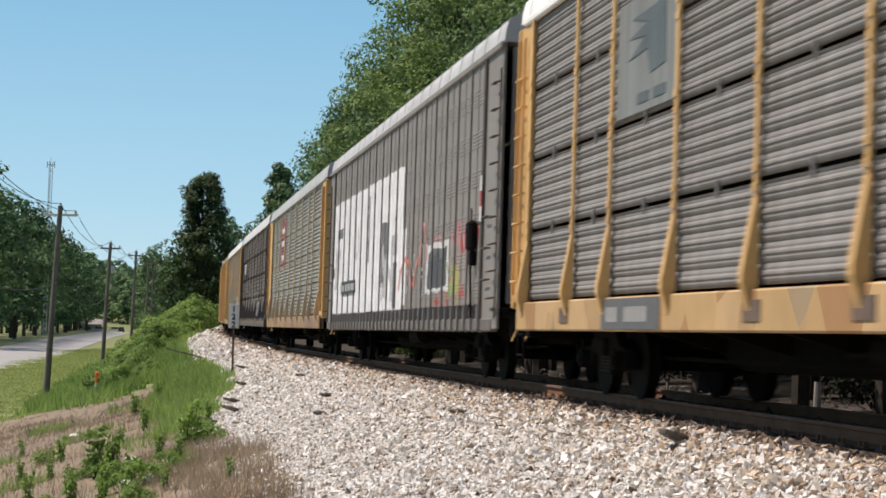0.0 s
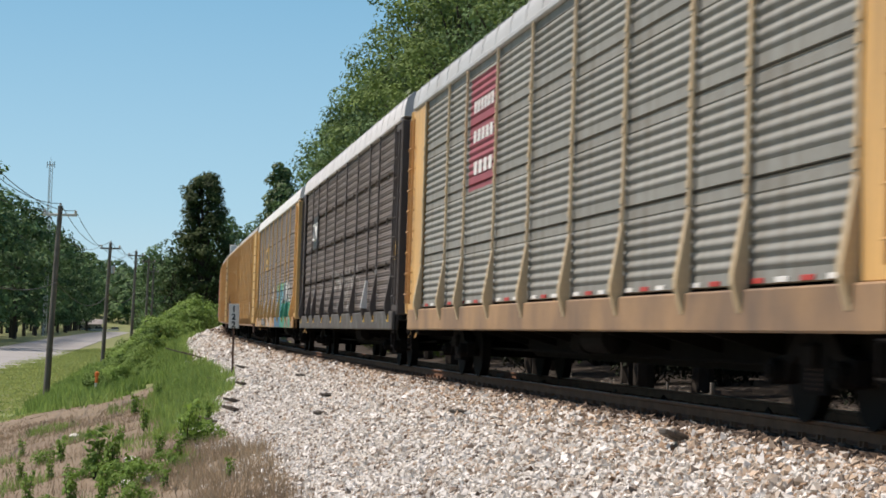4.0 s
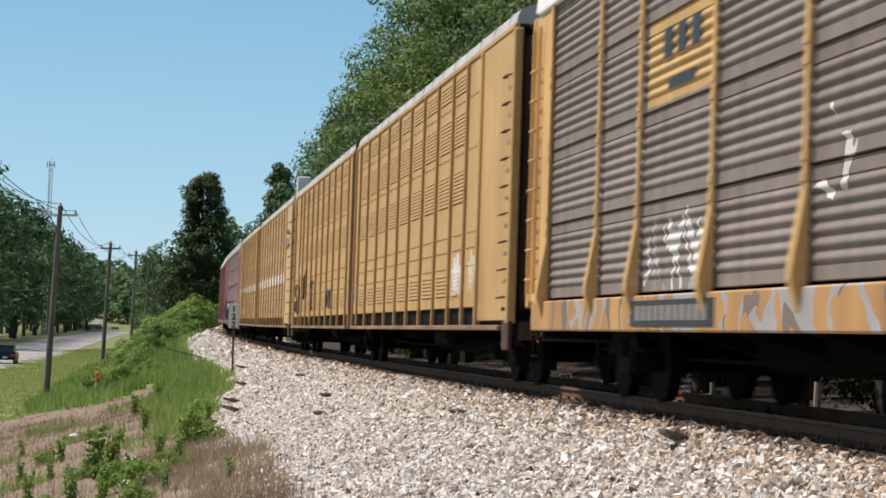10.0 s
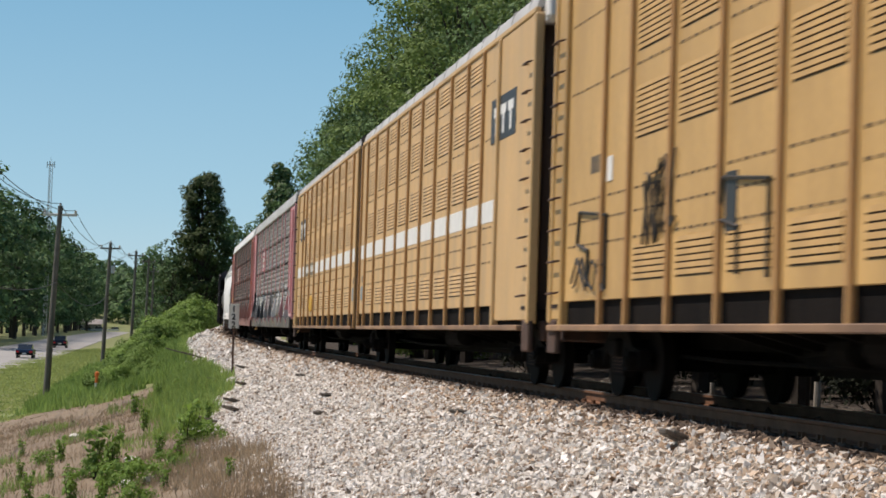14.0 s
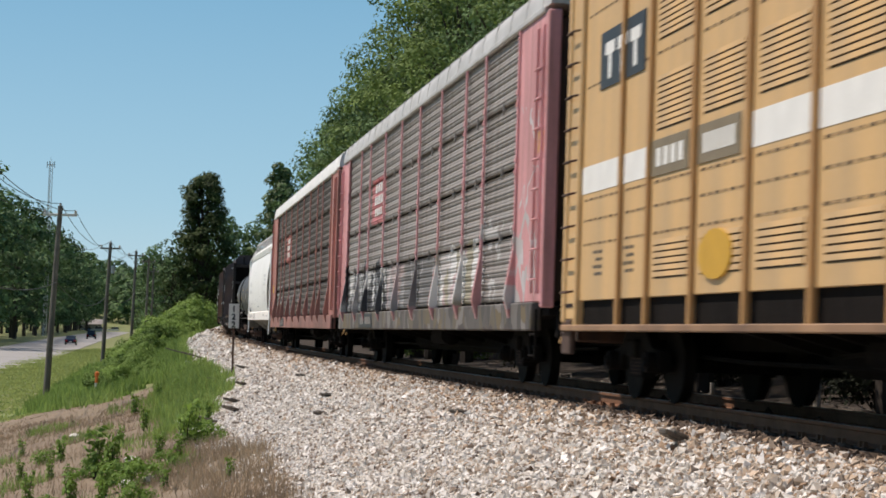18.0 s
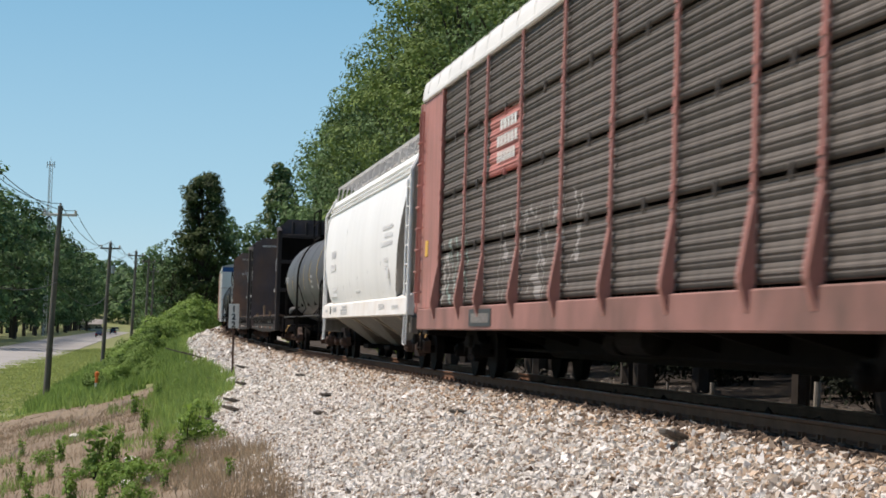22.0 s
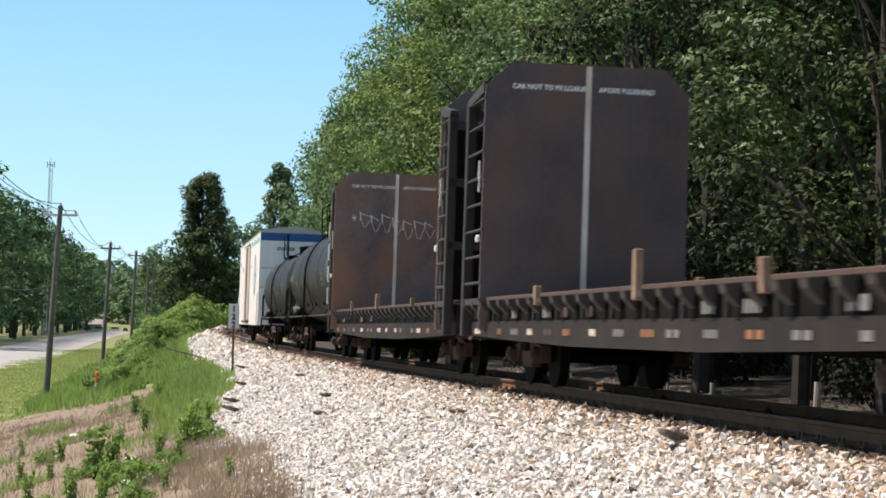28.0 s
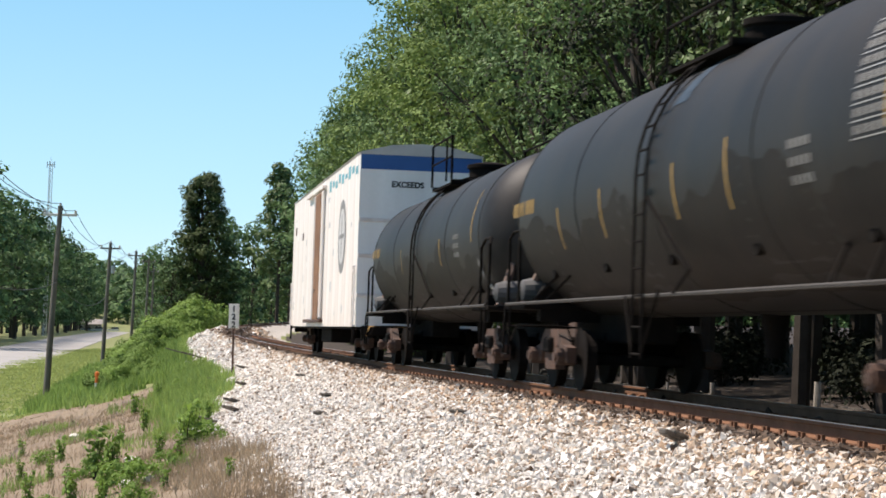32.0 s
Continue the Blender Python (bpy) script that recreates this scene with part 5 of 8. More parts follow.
si = mat("rust-brown sill paint", (0.33, 0.16, 0.135), 0.7, var=0.3, scale=1.2, dirt=(0.12, 0.07, 0.055), dirt_amt=0.7, streak=(1.0, 0.8))
POSTS_I = [2.6, 5.4, 7.25, 10.0, 12.8, 15.6, 18.5, 21.4, 23.3, 26.0]
car = rack("I", "brown-grey ribbed autorack with rusty red posts", POSTS_I, pi_, gi, si, M_ROOFW, rib_depth=0.026)
paint_over(gi, car, 18.65, 21.3, 3.2, 4.25, [(0.55, 0.22, 0.19)], ragged=0.01)
bars(car, XF - 0.006, [(19.0, 3.93, 1.4, 0.17, 5), (18.95, 3.68, 1.7, 0.17, 6), (19.1, 3.43, 1.5, 0.17, 6)], M_SIGNW)
paint_over(gi, car, 14.5, 20.4, 1.3, 2.6, [(0.34, 0.32, 0.3)], mode="scribble", cell=0.4, width=0.03, seed=2.0)
paint_over(gi, car, 23.0, 26.4, 1.3, 2.4, [(0.3, 0.4, 0.36), (0.4, 0.38, 0.35)], mode="scribble", cell=0.4, width=0.05, seed=5.0)
plate(car, "number_panel", M_SIGNB, -HALF - 0.06, 20.2, 22.2, 0.86, 1.14, "black panel with worn lettering")
bars(car, -HALF - 0.072, [(20.4, 0.92, 1.6, 0.15, 9)], M_GALV)
for a in (1.2, 27.4):
    plate(car, "notice", M_SIGNY, -HALF, a, a + 0.32, 2.2, 2.5, "yellow notice panel")


# ---- yellow two-unit racks ----
# dark colour for the shade inside vents and under pressed louvres
M_VENT = mat("vent slot in painted shade", (0.07, 0.045, 0.022), 0.9, var=0.3)
M_PLACARD = mat("grey-blue placard paint", (0.24, 0.28, 0.28), 0.6, var=0.3, scale=6.0)
M_PATCHB = mat("brown number patch", (0.20, 0.16, 0.10), 0.6, var=0.2)
M_GANGWAY = mat("black rubber bellows", (0.042, 0.037, 0.035), 0.75, var=0.3, scale=2.0, fine=15.0, bump=0.2)


def vent_mesh(w, h, slats, material):
    g = Geo()
    for k in range(slats):
        z = h * k / slats
        q = h / slats
        g.prism([(-HALF + 0.004, z + q * 0.28), (-HALF - 0.015, z + q * 0.26), (-HALF - 0.008, z + q), (-HALF + 0.004, z + q)], 1, 0, w)
    return g.mesh("vent_slats", material)


def unit(key, material, half2, front, L, stripe, roof_m):
    """One unit of a two-unit rack. half2: it is the rear one, whose outer end looks back."""
    car = thing("autorack_unit", ("tan-yellow vented autorack unit with a white stripe" if stripe else "faded yellow autorack unit with rows of louvred vents"), "railcar", "cars of the train")
    z0, z1 = 1.18, 5.35

    def at(a):
        return L - a if half2 else a
    lo, hi = min(at(0.75), at(L - 0.4)), max(at(0.75), at(L - 0.4))
    edges = [1.5, 3.6, 4.85, 6.6, 8.4, 10.2, 12.0, 13.85, 15.7, 17.55, 19.55] if half2 else [3.5, 4.95, 6.5, 8.3, 10.12, 11.97, 13.82, 15.65, 17.5, 19.45, 21.2]
    first, n = edges[0], len(edges) - 1
    vented = range(2, n) if half2 else range(1, n)
    w = 1.82
    sheets = {}
    rows = ((0.2, 0.42, 6), (1.82, 0.6, 9), (2.82, 0.6, 9), (3.74, 0.34, 5))
    vents = [vent_mesh(w - 0.5, h, s, material) for _, h, s in rows]
    backs = [Geo().box(-HALF - 0.003, -HALF, 0, w - 0.5, 0, h).mesh("vent_back", M_VENT) for _, h, s in rows]
    rib = Geo().box(-HALF - 0.055, -HALF + 0.02, -0.045, 0.045, 0.82, z1, 0.012).mesh("post", M_YPOST)
    hoods = Geo()
    for k in range(n):
        wk = edges[k + 1] - edges[k]
        a, m = edges[k] if not half2 else L - edges[k] - wk, max(3, int((wk - 0.3) / 0.235))
        for z in (0.70, 1.0, 1.26, 2.68, 3.58):
            for j in range(m):
                y = a + 0.15 + (wk - 0.3) * (j + 0.5) / m
                dl = 0.075 if j % 2 else 0.05
                hoods.prism([(-HALF + 0.002, z0 + z - 0.014), (-HALF - 0.006, z0 + z - 0.014), (-HALF - 0.003, z0 + z + 0.014), (-HALF + 0.002, z0 + z + 0.014)], 1, y - dl, y + dl)
    # the louvres are dark throughout, in place of their small shadows
    part("pressed_louvring", hoods, M_VENT, car, "rows of small pressed louvres, their shade painted dark")["kind"] = "stuff"
    for k in range(n):
        wk = round(edges[k + 1] - edges[k], 2)
        if wk not in sheets:
            sheets[wk] = Geo().box(-HALF, -HALF + 0.04, 0.01, wk - 0.01, 0, z1 - z0, 0.01).mesh("side_sheet", material)
        a = edges[k] if not half2 else L - edges[k] - wk
        s = part("side_sheet", sheets[wk], None, car)
        s.location = (0, a, z0)
        if k in vented:
            for (z, h, sl), vm, bk in zip(rows, vents, backs):
                b = part("vent", bk, None, s, "louvred vent")
                b.location = (0, (wk - w + 0.5) / 2, z)
                v = part("vent_slats", vm, None, s)
                v.location = (0, (wk - w + 0.5) / 2, z)
        if stripe and not (half2 and k in (2, 3)):
            part("stripe", Geo().box(-HALF - 0.006, -HALF, 0.06, wk - 0.06, 1.34, 1.68), M_SIGNW, s, "white stripe")
    for e in edges:
        p = part("post", rib, None, car)
        p.location = (0, at(e), 0)
    inner = (edges[-1] + 0.01, L - 0.42)
    lo2, hi2 = min(at(inner[0]), at(inner[1])), max(at(inner[0]), at(inner[1]))
    s = part("side_sheet", Geo().box(-HALF, -HALF + 0.04, lo2, hi2, z0, z1, 0.01), material, car)
    if stripe:
        part("stripe", Geo().box(-HALF - 0.006, -HALF, lo2 + 0.08, hi2 - 0.12, z0 + 1.34, z0 + 1.68), M_SIGNW, s, "white stripe")
    c = (lo2 + hi2) / 2
    plate(car, "placard_holder", M_PLACARD, -HALF, c - 0.2, c + 0.2, 1.52, 1.85, "grey placard holder", 0.02)
    plate(car, "stencil_patch", M_PATCHB, -HALF, c - 0.16, c + 0.16, 1.95, 2.1, "brown stencil patch", 0.006)
    q = part("post", rib, None, car)
    q.location = (0, at(L - 0.45), 0)
    part("bottom_rail", Geo().box(-HALF - 0.06, -HALF + 0.1, lo + 0.6, hi, 0.80, 0.88, 0.012), M_YRAIL, car)
    part("sill_web", Geo().box(-HALF + 0.05, -HALF + 0.1, lo + 0.3, hi, 0.84, z0 + 0.02), M_BLACK, car)
    part("side_wall", Geo().box(HALF - 0.06, HALF, lo, hi, 0.82, z1), material, car)
    part("deck", Geo().box(-HALF + 0.1, HALF - 0.06, lo, hi, 0.95, 1.1), M_BLACK, car)
    underframe(car, lo, hi, 0.96)
    part("top_rail", Geo().box(-HALF - 0.03, -HALF + 0.06, lo, hi, z1, z1 + 0.09, 0.015), material, car)
    roof_part(car, lo, hi, z1 + 0.08, z1 + 0.42, roof_m, ribs=16, flat=0.85)
    # outer end: plate, ladder, doors
    e = at(0.75)
    d = -1 if half2 else 1
    x0, x1 = min(e, at(first)), max(e, at(first))
    part("corner_plate", Geo().box(-HALF - 0.01, -HALF + 0.05, x0, x1, 0.95, z1, 0.012), material, car)
    part("corner_post", Geo().box(-HALF - 0.06, -HALF + 0.1, at(first) - 0.06, at(first) + 0.06, 0.8, z1, 0.02), material, car)
    door = part("end_door", Geo().box(-HALF + 0.15, HALF - 0.15, e + d * 0.4 - 0.015, e + d * 0.4 + 0.015, 1.1, z1 - 0.05), M_ENDDOOR, car, "folding end door of upright steel leaves, shade painted dark")
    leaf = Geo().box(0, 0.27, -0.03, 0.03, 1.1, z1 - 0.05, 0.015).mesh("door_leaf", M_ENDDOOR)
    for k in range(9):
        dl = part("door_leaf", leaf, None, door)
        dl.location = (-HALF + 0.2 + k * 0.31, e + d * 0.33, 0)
    for x in (-HALF + 0.03, HALF - 0.03):
        part("end_post", Geo().box(x - 0.07, x + 0.07, e - 0.09, e + 0.07, 0.9, z1, 0.02), material, car)
    ladder(car, -HALF - 0.01, e + d * 0.1 if not half2 else e - 0.5, 0.4, 1.1, z1 - 0.3, M_RUST, stiles=False)
    part("end_sill", Geo().box(-1.35, 1.35, e - 0.12, e + 0.12, 0.66, 0.95, 0.03), M_RUST, car)
    part("step_bracket", Geo().box(-HALF - 0.02, -HALF + 0.06, e + d * 0.15 - 0.25, e + d * 0.15 + 0.25, 0.5, 0.95, 0.02), M_RUST, car)
    # inner end: bellows between the units
    i0, i1 = min(at(L - 0.42), at(L + 0.02)), max(at(L - 0.42), at(L + 0.02))
    fold = []
    for k in range(4):
        fold += [(-HALF + 0.01, i0 + k * (i1 - i0) / 4), (-HALF + 0.07, i0 + (k + 0.5) * (i1 - i0) / 4)]
    fold.append((-HALF + 0.01, i1))
    bel = Geo().prism(fold + [(-x, y) for x, y in reversed(fold)], 2, 0.85, z1 + 0.3)
    part("bellows", bel, M_GANGWAY, car, "black bellows between the two units")
    return car


def two_unit(key, material, stripe, roof_m):
    for half2 in (False, True):
        L = LENGTH[key] / 2 + (-0.8 if half2 else 0.8)
        car = unit(key, material, half2, 0, L, stripe, roof_m)
        k = key + ("2" if half2 else "1")
        f = FRONT[key] + (L + 1.6 if half2 else 0)
        ta, tb = (0.0, L - 2.7) if half2 else (2.7, L)
        CARS[k] = (car, f, ta, tb)
        add_truck(car, L - 2.7 if half2 else 2.7, k)
        if not half2:
            add_truck(car, L, k)
            g = Geo().box(-0.12, 0.12, 0.05, 1.0, 0.76, 0.96, 0.02).box(-0.2, 0.16, -0.12, 0.2, 0.7, 1.02, 0.04)
        else:
            g = Geo().box(-0.12, 0.12, L - 1.0, L - 0.05, 0.76, 0.96, 0.02).box(-0.2, 0.16, L - 0.2, L + 0.12, 0.7, 1.02, 0.04)
        part("coupler", g, M_RUST, car, "rusty knuckle coupler")
        yield car


f1, f2 = two_unit("F", M_YELLOW2, False, M_ROOF)
rs_ = random.Random(17)
for aa, zz, ww, hh, nn in ((14.2, 1.7, 1.2, 1.1, 3), (17.3, 1.25, 1.6, 0.5, 2), (5.2, 1.35, 1.8, 0.7, 2)):
    for j in range(nn):
        pts = [(-HALF - 0.03, aa + ww * (q / 6) + rs_.uniform(-0.08, 0.08), zz + hh * (0.5 + 0.45 * math.sin(q * 1.9 + j * 2.0 + aa))) for q in range(7)]
        part("scrawl", Geo().pipe(pts, 0.016, 4), M_SIGNB, f2, "thin black spray scrawl")
plate(f2, "stain_panel", M_SIGNB, -HALF, 12.1, 12.45, 1.75, 2.35, "black smeared mark")
for x, z, r in ((5.1, 1.36, 0.09), (5.55, 1.4, 0.1), (5.9, 1.34, 0.08), (3.75, 1.5, 0.045), (4.2, 1.42, 0.035)):
    part("scrawl", Geo().pipe([(-HALF + r * 0.72, x, z + 0.05), (-HALF + r * 0.72, x + 0.05, z + 0.72), (-HALF + r * 0.72, x + 0.22, z + 0.5), (-HALF + r * 0.72, x + 0.12, z + 0.3), (-HALF + r * 0.72, x + 0.28, z), (-HALF + r * 0.72, x + 0.32, z + 0.55)], r, 6), M_SIGNW, f1, "white spray-painted scrawl")
bars(f2, -HALF, [(17.4, 2.75, 0.75, 0.22, 5)], M_SIGNB)
plate(f2, "notice", M_SIGNW, -HALF, 17.0, 17.25, 2.6, 2.9, "small white notice")
for cr, aa in ((f2, 17.2), (f2, 11.1)):
    part("scrawl", Geo().pipe([(-HALF - 0.02, aa, 1.3), (-HALF - 0.02, aa, 2.2), (-HALF - 0.02, aa + 1.4, 2.3), (-HALF - 0.02, aa + 1.5, 1.9), (-HALF - 0.02, aa + 0.9, 1.8), (-HALF - 0.02, aa + 0.9, 1.35)], 0.025, 4), M_SIGNB, cr, "black spray-painted scrawl")
g1, g2 = two_unit("G", M_YELLOW3, True, M_ROOF)
part("end_hood", Geo().box(-1.42, -0.95, 0.4, 0.72, 5.25, 6.3, 0.03).box(-0.95, 1.42, 0.45, 0.68, 5.75, 6.2, 0.03).box(-1.42, 1.42, 0.6, 0.9, 5.2, 5.5, 0.03), M_ROOFW, g1, "white plate hood over the end door")
for cr, aa in ((g1, 2.1), (g2, LENGTH["G"] / 2 - 5.3)):
    em = plate(cr, "emblem_panel", M_SIGNB, -HALF - 0.004, aa, aa + 2.1, 3.75, 4.45, "black panel with white bars")
    for k in range(3):
        part("emblem_bar", Geo().box(-HALF - 0.02, -HALF - 0.014, aa + 0.2 + k * 0.6, aa + 0.65 + k * 0.6, 4.15, 4.3).box(-HALF - 0.02, -HALF - 0.014, aa + 0.35 + k * 0.6, aa + 0.5 + k * 0.6, 3.85, 4.15), M_SIGNW, cr)
for a, w, n_ in ((14.85, 1.45, 4), (13.1, 1.4, 6)):
    plate(g2, "number_panel", M_PATCHB, -HALF - 0.006, a, a + w, 2.5, 2.9, "brown patch with white lettering", 0.008)
    bars(g2, -HALF - 0.014, [(a + 0.15, 2.6, w - 0.3, 0.2, n_)], M_SIGNW)
part("patch", Geo().prism([(13.8 + 0.55 * math.cos(q * 0.2244), 1.57 + 0.25 * math.sin(q * 0.2244)) for q in range(28)], 0, -HALF - 0.033, -HALF), mat("mustard dot paint", (0.52, 0.30, 0.03), 0.6, var=0.15), g2, "round mustard-yellow dot")
for a in (18.5, 17.0):
    bars(g2, -HALF, [(a, 1.75, 0.5, 0.04, 4), (a, 1.66, 0.35, 0.04, 3), (a, 1.57, 0.5, 0.04, 4), (a, 1.48, 0.4, 0.04, 3)], M_SIGNB)


# ---- covered hopper ----
# grey in place of the body's white: the end's shade as colour
M_SLOPE = mat("end sheet greyed for shade", (0.26, 0.255, 0.245), 0.7, var=0.25, scale=1.2, fine=12.0, bump=0.05)
M_GUSSET = mat("dusty tan gusset", (0.30, 0.25, 0.19), 0.8, var=0.3)
M_CHUTE = mat("dusty chute steel", (0.15, 0.137, 0.118), 0.8, var=0.3, scale=1.5, fine=15.0, bump=0.15, dirt=(0.09, 0.075, 0.06), dirt_amt=0.6)
M_LETTER = mat("faded grey lettering", (0.5, 0.5, 0.5), 0.6, var=0.15)


M_FADED = mat("very faded lettering", (0.70, 0.70, 0.70), 0.6, var=0.2)
M_SILLW = mat("rust-stained white sill paint", (0.84, 0.82, 0.79), 0.5, var=0.1, dirt=(0.55, 0.42, 0.30), dirt_amt=0.28, streak=(1.2, 1.5))


def hopper(key):
    L = LENGTH[key]
    car = thing("covered_hopper_car", "clean white covered hopper car with curved sides", "railcar", "cars of the train")
    lv = [(1.5, 1.46, 3.0), (1.7, 1.52, 2.75), (2.1, 1.57, 2.35), (2.6, 1.60, 2.0), (3.1, 1.58, 1.7), (3.6, 1.52, 1.45), (4.0, 1.44, 1.25), (4.3, 1.36, 1.1), (4.5, 1.28, 1.0), (4.6, 0.6, 1.0)]
    g = Geo()
    v, f = [], []
    nu = 9
    for z, x, a in lv:
        ring = [(-x, a + (L - 2 * a) * k / (nu - 1), z) for k in range(nu)] + [(x, L - a - (L - 2 * a) * k / (nu - 1), z) for k in range(nu)]
        v += ring
    m = 2 * nu
    for i in range(len(lv) - 1):
        for k in range(m):
            f.append((i * m + k, i * m + (k + 1) % m, (i + 1) * m + (k + 1) % m, (i + 1) * m + k))
    f += [tuple(range(m)), tuple((len(lv) - 1) * m + k for k in range(m))]
    ends = [q for q in f if len(q) == 4 and (abs(v[q[0]][0] + v[q[1]][0]) < 0.01 and abs(v[q[0]][0]) > 0.1)]
    g.add(v, [q for q in f if q not in ends])
    part("body", g, M_WHITE, car, "curved white steel body", True)
    for near in (True, False):
        some = [q for q in ends if (v[q[0]][1] < L / 2) == near]
        used = sorted({i for q in some for i in q})
        part("slope_sheet", Geo().add([v[i] for i in used], [tuple(used.index(i) for i in q) for q in some]), M_SLOPE, car, "sloping end sheet, its shade painted in grey")
    for z in (4.05, 4.17, 4.29):
        part("roof_rib", Geo().box(-1.47 + (z - 4.05) * 0.25, -1.41 + (z - 4.05) * 0.25, 1.3, L - 1.3, z, z + 0.05, 0.015), M_WHITE, car)
    for sx in (-1, 1):
        x = sx * 1.52
        part("side_sill", Geo().prism([(x - sx * 0.16, 1.56), (x, 1.46), (x + sx * 0.02, 1.12), (x - sx * 0.14, 1.10)], 1, 0.75, L - 0.75), M_SILLW, car)
    # roof walk
    rw = part("running_board", Geo().box(-1.2, -1.16, 0.9, L - 0.9, 4.90, 4.96).box(-0.75, -0.71, 0.9, L - 0.9, 4.90, 4.96), M_ROOF, car, "galvanised roof walk grating")
    slat = Geo().box(-1.18, -0.72, -0.012, 0.012, 4.91, 4.95).mesh("slat", M_ROOF)
    for k in range(int((L - 2.2) / 0.44)):
        s = part("slat", slat, None, rw)
        s.location = (0, 1.15 + 0.44 * k, 0)
    br = Geo().pipe([(-1.18, 0, 4.93), (-1.26, 0, 4.48)], 0.022, 5).pipe([(-0.73, 0, 4.93), (-0.8, 0, 4.55)], 0.018, 5).pipe([(-1.18, 0, 4.93), (-0.73, 0, 4.93)], 0.018, 5).mesh("bracket", M_ROOF)
    for k in range(15):
        b = part("bracket", br, None, rw)
        b.location = (0, 1.2 + k * (L - 2.4) / 14, 0)
    for k in range(4):
        a = 3.2 + k * (L - 6.4) / 3
        part("hatch", Geo().box(-0.4, 0.4, a - 0.9, a + 0.9, 4.6, 4.7, 0.03), M_WHITE, car)
    # chutes
    for k in range(3):
        a0 = 3.1 + k * (L - 6.2) / 3
        a1 = a0 + (L - 6.2) / 3
        c = (a0 + a1) / 2
        g = Geo()
        g.add([(-1.4, a0, 1.14), (1.4, a0, 1.14), (1.4, a1, 1.14), (-1.4, a1, 1.14), (-0.5, c - 0.5, 0.42), (0.5, c - 0.5, 0.42), (0.5, c + 0.5, 0.42), (-0.5, c + 0.5, 0.42)],
              [(0, 1, 2, 3), (4, 5, 6, 7), (0, 1, 5, 4), (1, 2, 6, 5), (2, 3, 7, 6), (3, 0, 4, 7)])
        part("chute", g, M_CHUTE, car)
        part("outlet_gate", Geo().box(-0.75, 0.75, c - 0.55, c + 0.55, 0.3, 0.42, 0.02), M_BLACK, car)
        for q in (a0 + 0.4, a1 - 0.4):
            part("gusset", Geo().prism([(-1.42, 1.12), (-1.05, 1.12), (-0.6, 0.62)], 1, q - 0.12, q + 0.12), M_GUSSET, car, "pale triangular gusset")
    part("centre_sill", Geo().box(-0.3, 0.3, 0.7, L - 0.7, 0.66, 1.05, 0.02), M_BLACK, car)
    # ends
    for e, d in ((0.78, 1), (L - 0.78, -1)):
        for x in (-1.5, 1.42):
            part("end_post", Geo().pipe([(x, e, 1.1), (x, e, 4.1), (x * 0.82, e + d * 0.2, 4.62)], 0.045, 6), M_WHITE, car, "white tubular corner post")
            part("end_post", Geo().pipe([(x, e + d * 0.6, 1.5), (x, e + d * 0.6, 3.9), (x * 0.85, e + d * 0.75, 4.4)], 0.03, 6), M_WHITE, car)
        lad = part("ladder", Geo().rod((-1.5, e + d * 0.05, 1.3), (-1.5, e + d * 0.05, 4.0), 0.02, 6), M_WHITE, car)
        for k in range(8):
            part("rung", Geo().rod((-1.5, e, 1.35 + k * 0.4), (-1.5, e + d * 0.6, 1.35 + k * 0.4), 0.016, 5), M_WHITE, lad)
        part("end_platform", Geo().box(-1.5, 1.5, min(e, e + d * 1.2), max(e, e + d * 1.2), 1.08, 1.16, 0.02), M_SLOPE, car)
        part("end_sill", Geo().box(-1.45, 1.45, e - 0.1, e + 0.1, 0.72, 1.08, 0.03), M_CHUTE, car)
        part("slope_brace", Geo().box(-0.9, -0.8, min(e + d * 0.2, e + d * 0.3), max(e + d * 0.2, e + d * 0.3), 1.15, 3.6).box(0.8, 0.9, min(e + d * 0.2, e + d * 0.3), max(e + d * 0.2, e + d * 0.3), 1.15, 3.6), M_BLACK, car)
        part("stirrup_step", Geo().pipe([(-1.5, e + d * 0.1, 1.1), (-1.52, e + d * 0.1, 0.5), (-1.52, e + d * 0.5, 0.5), (-1.5, e + d * 0.5, 1.1)], 0.022, 5), M_WHITE, car)
    # lettering and stains
    for a, z, w, h, n in ((2.9, 3.0, 1.9, 0.1, 9), (2.9, 2.82, 1.4, 0.1, 7), (2.9, 2.64, 2.0, 0.1, 9), (3.6, 2.3, 0.8, 0.08, 4), (3.7, 2.15, 0.6, 0.08, 3), (15.3, 2.75, 1.2, 0.2, 4), (15.2, 2.4, 1.4, 0.18, 6), (15.2, 1.85, 1.2, 0.09, 6), (15.2, 1.68, 1.8, 0.09, 8)):
        x = -np.interp(z + h * 0.5, [q[0] for q in lv], [q[1] for q in lv]) - 0.015
        bars(car, float(x), [(a, z, w, h, n)], M_FADED)
    plate(car, "chart", M_FADED, -1.59, 3.5, 3.75, 1.9, 2.15, "grey label chart")
    for a, z, w, h, n in ((4.5, 1.27, 1.0, 0.1, 6), (2.0, 1.25, 1.1, 0.07, 9), (12.4, 1.36, 1.4, 0.05, 9), (12.4, 1.27, 1.8, 0.05, 12), (12.4, 1.19, 1.7, 0.05, 11), (15.2, 1.27, 1.1, 0.12, 8), (17.8, 1.27, 0.6, 0.07, 5)):
        bars(car, -1.545, [(a, z, w, h, n)], M_LETTER)
    part("placard", Geo().box(-1.56, -1.545, 16.8, 16.95, 1.22, 1.42), M_SIGNB, car)
    part("scuff", Geo().box(-1.532, -1.50, 9.5, 10.5, 1.70, 1.77, 0.01), M_LETTER, car, "long grey scuff")
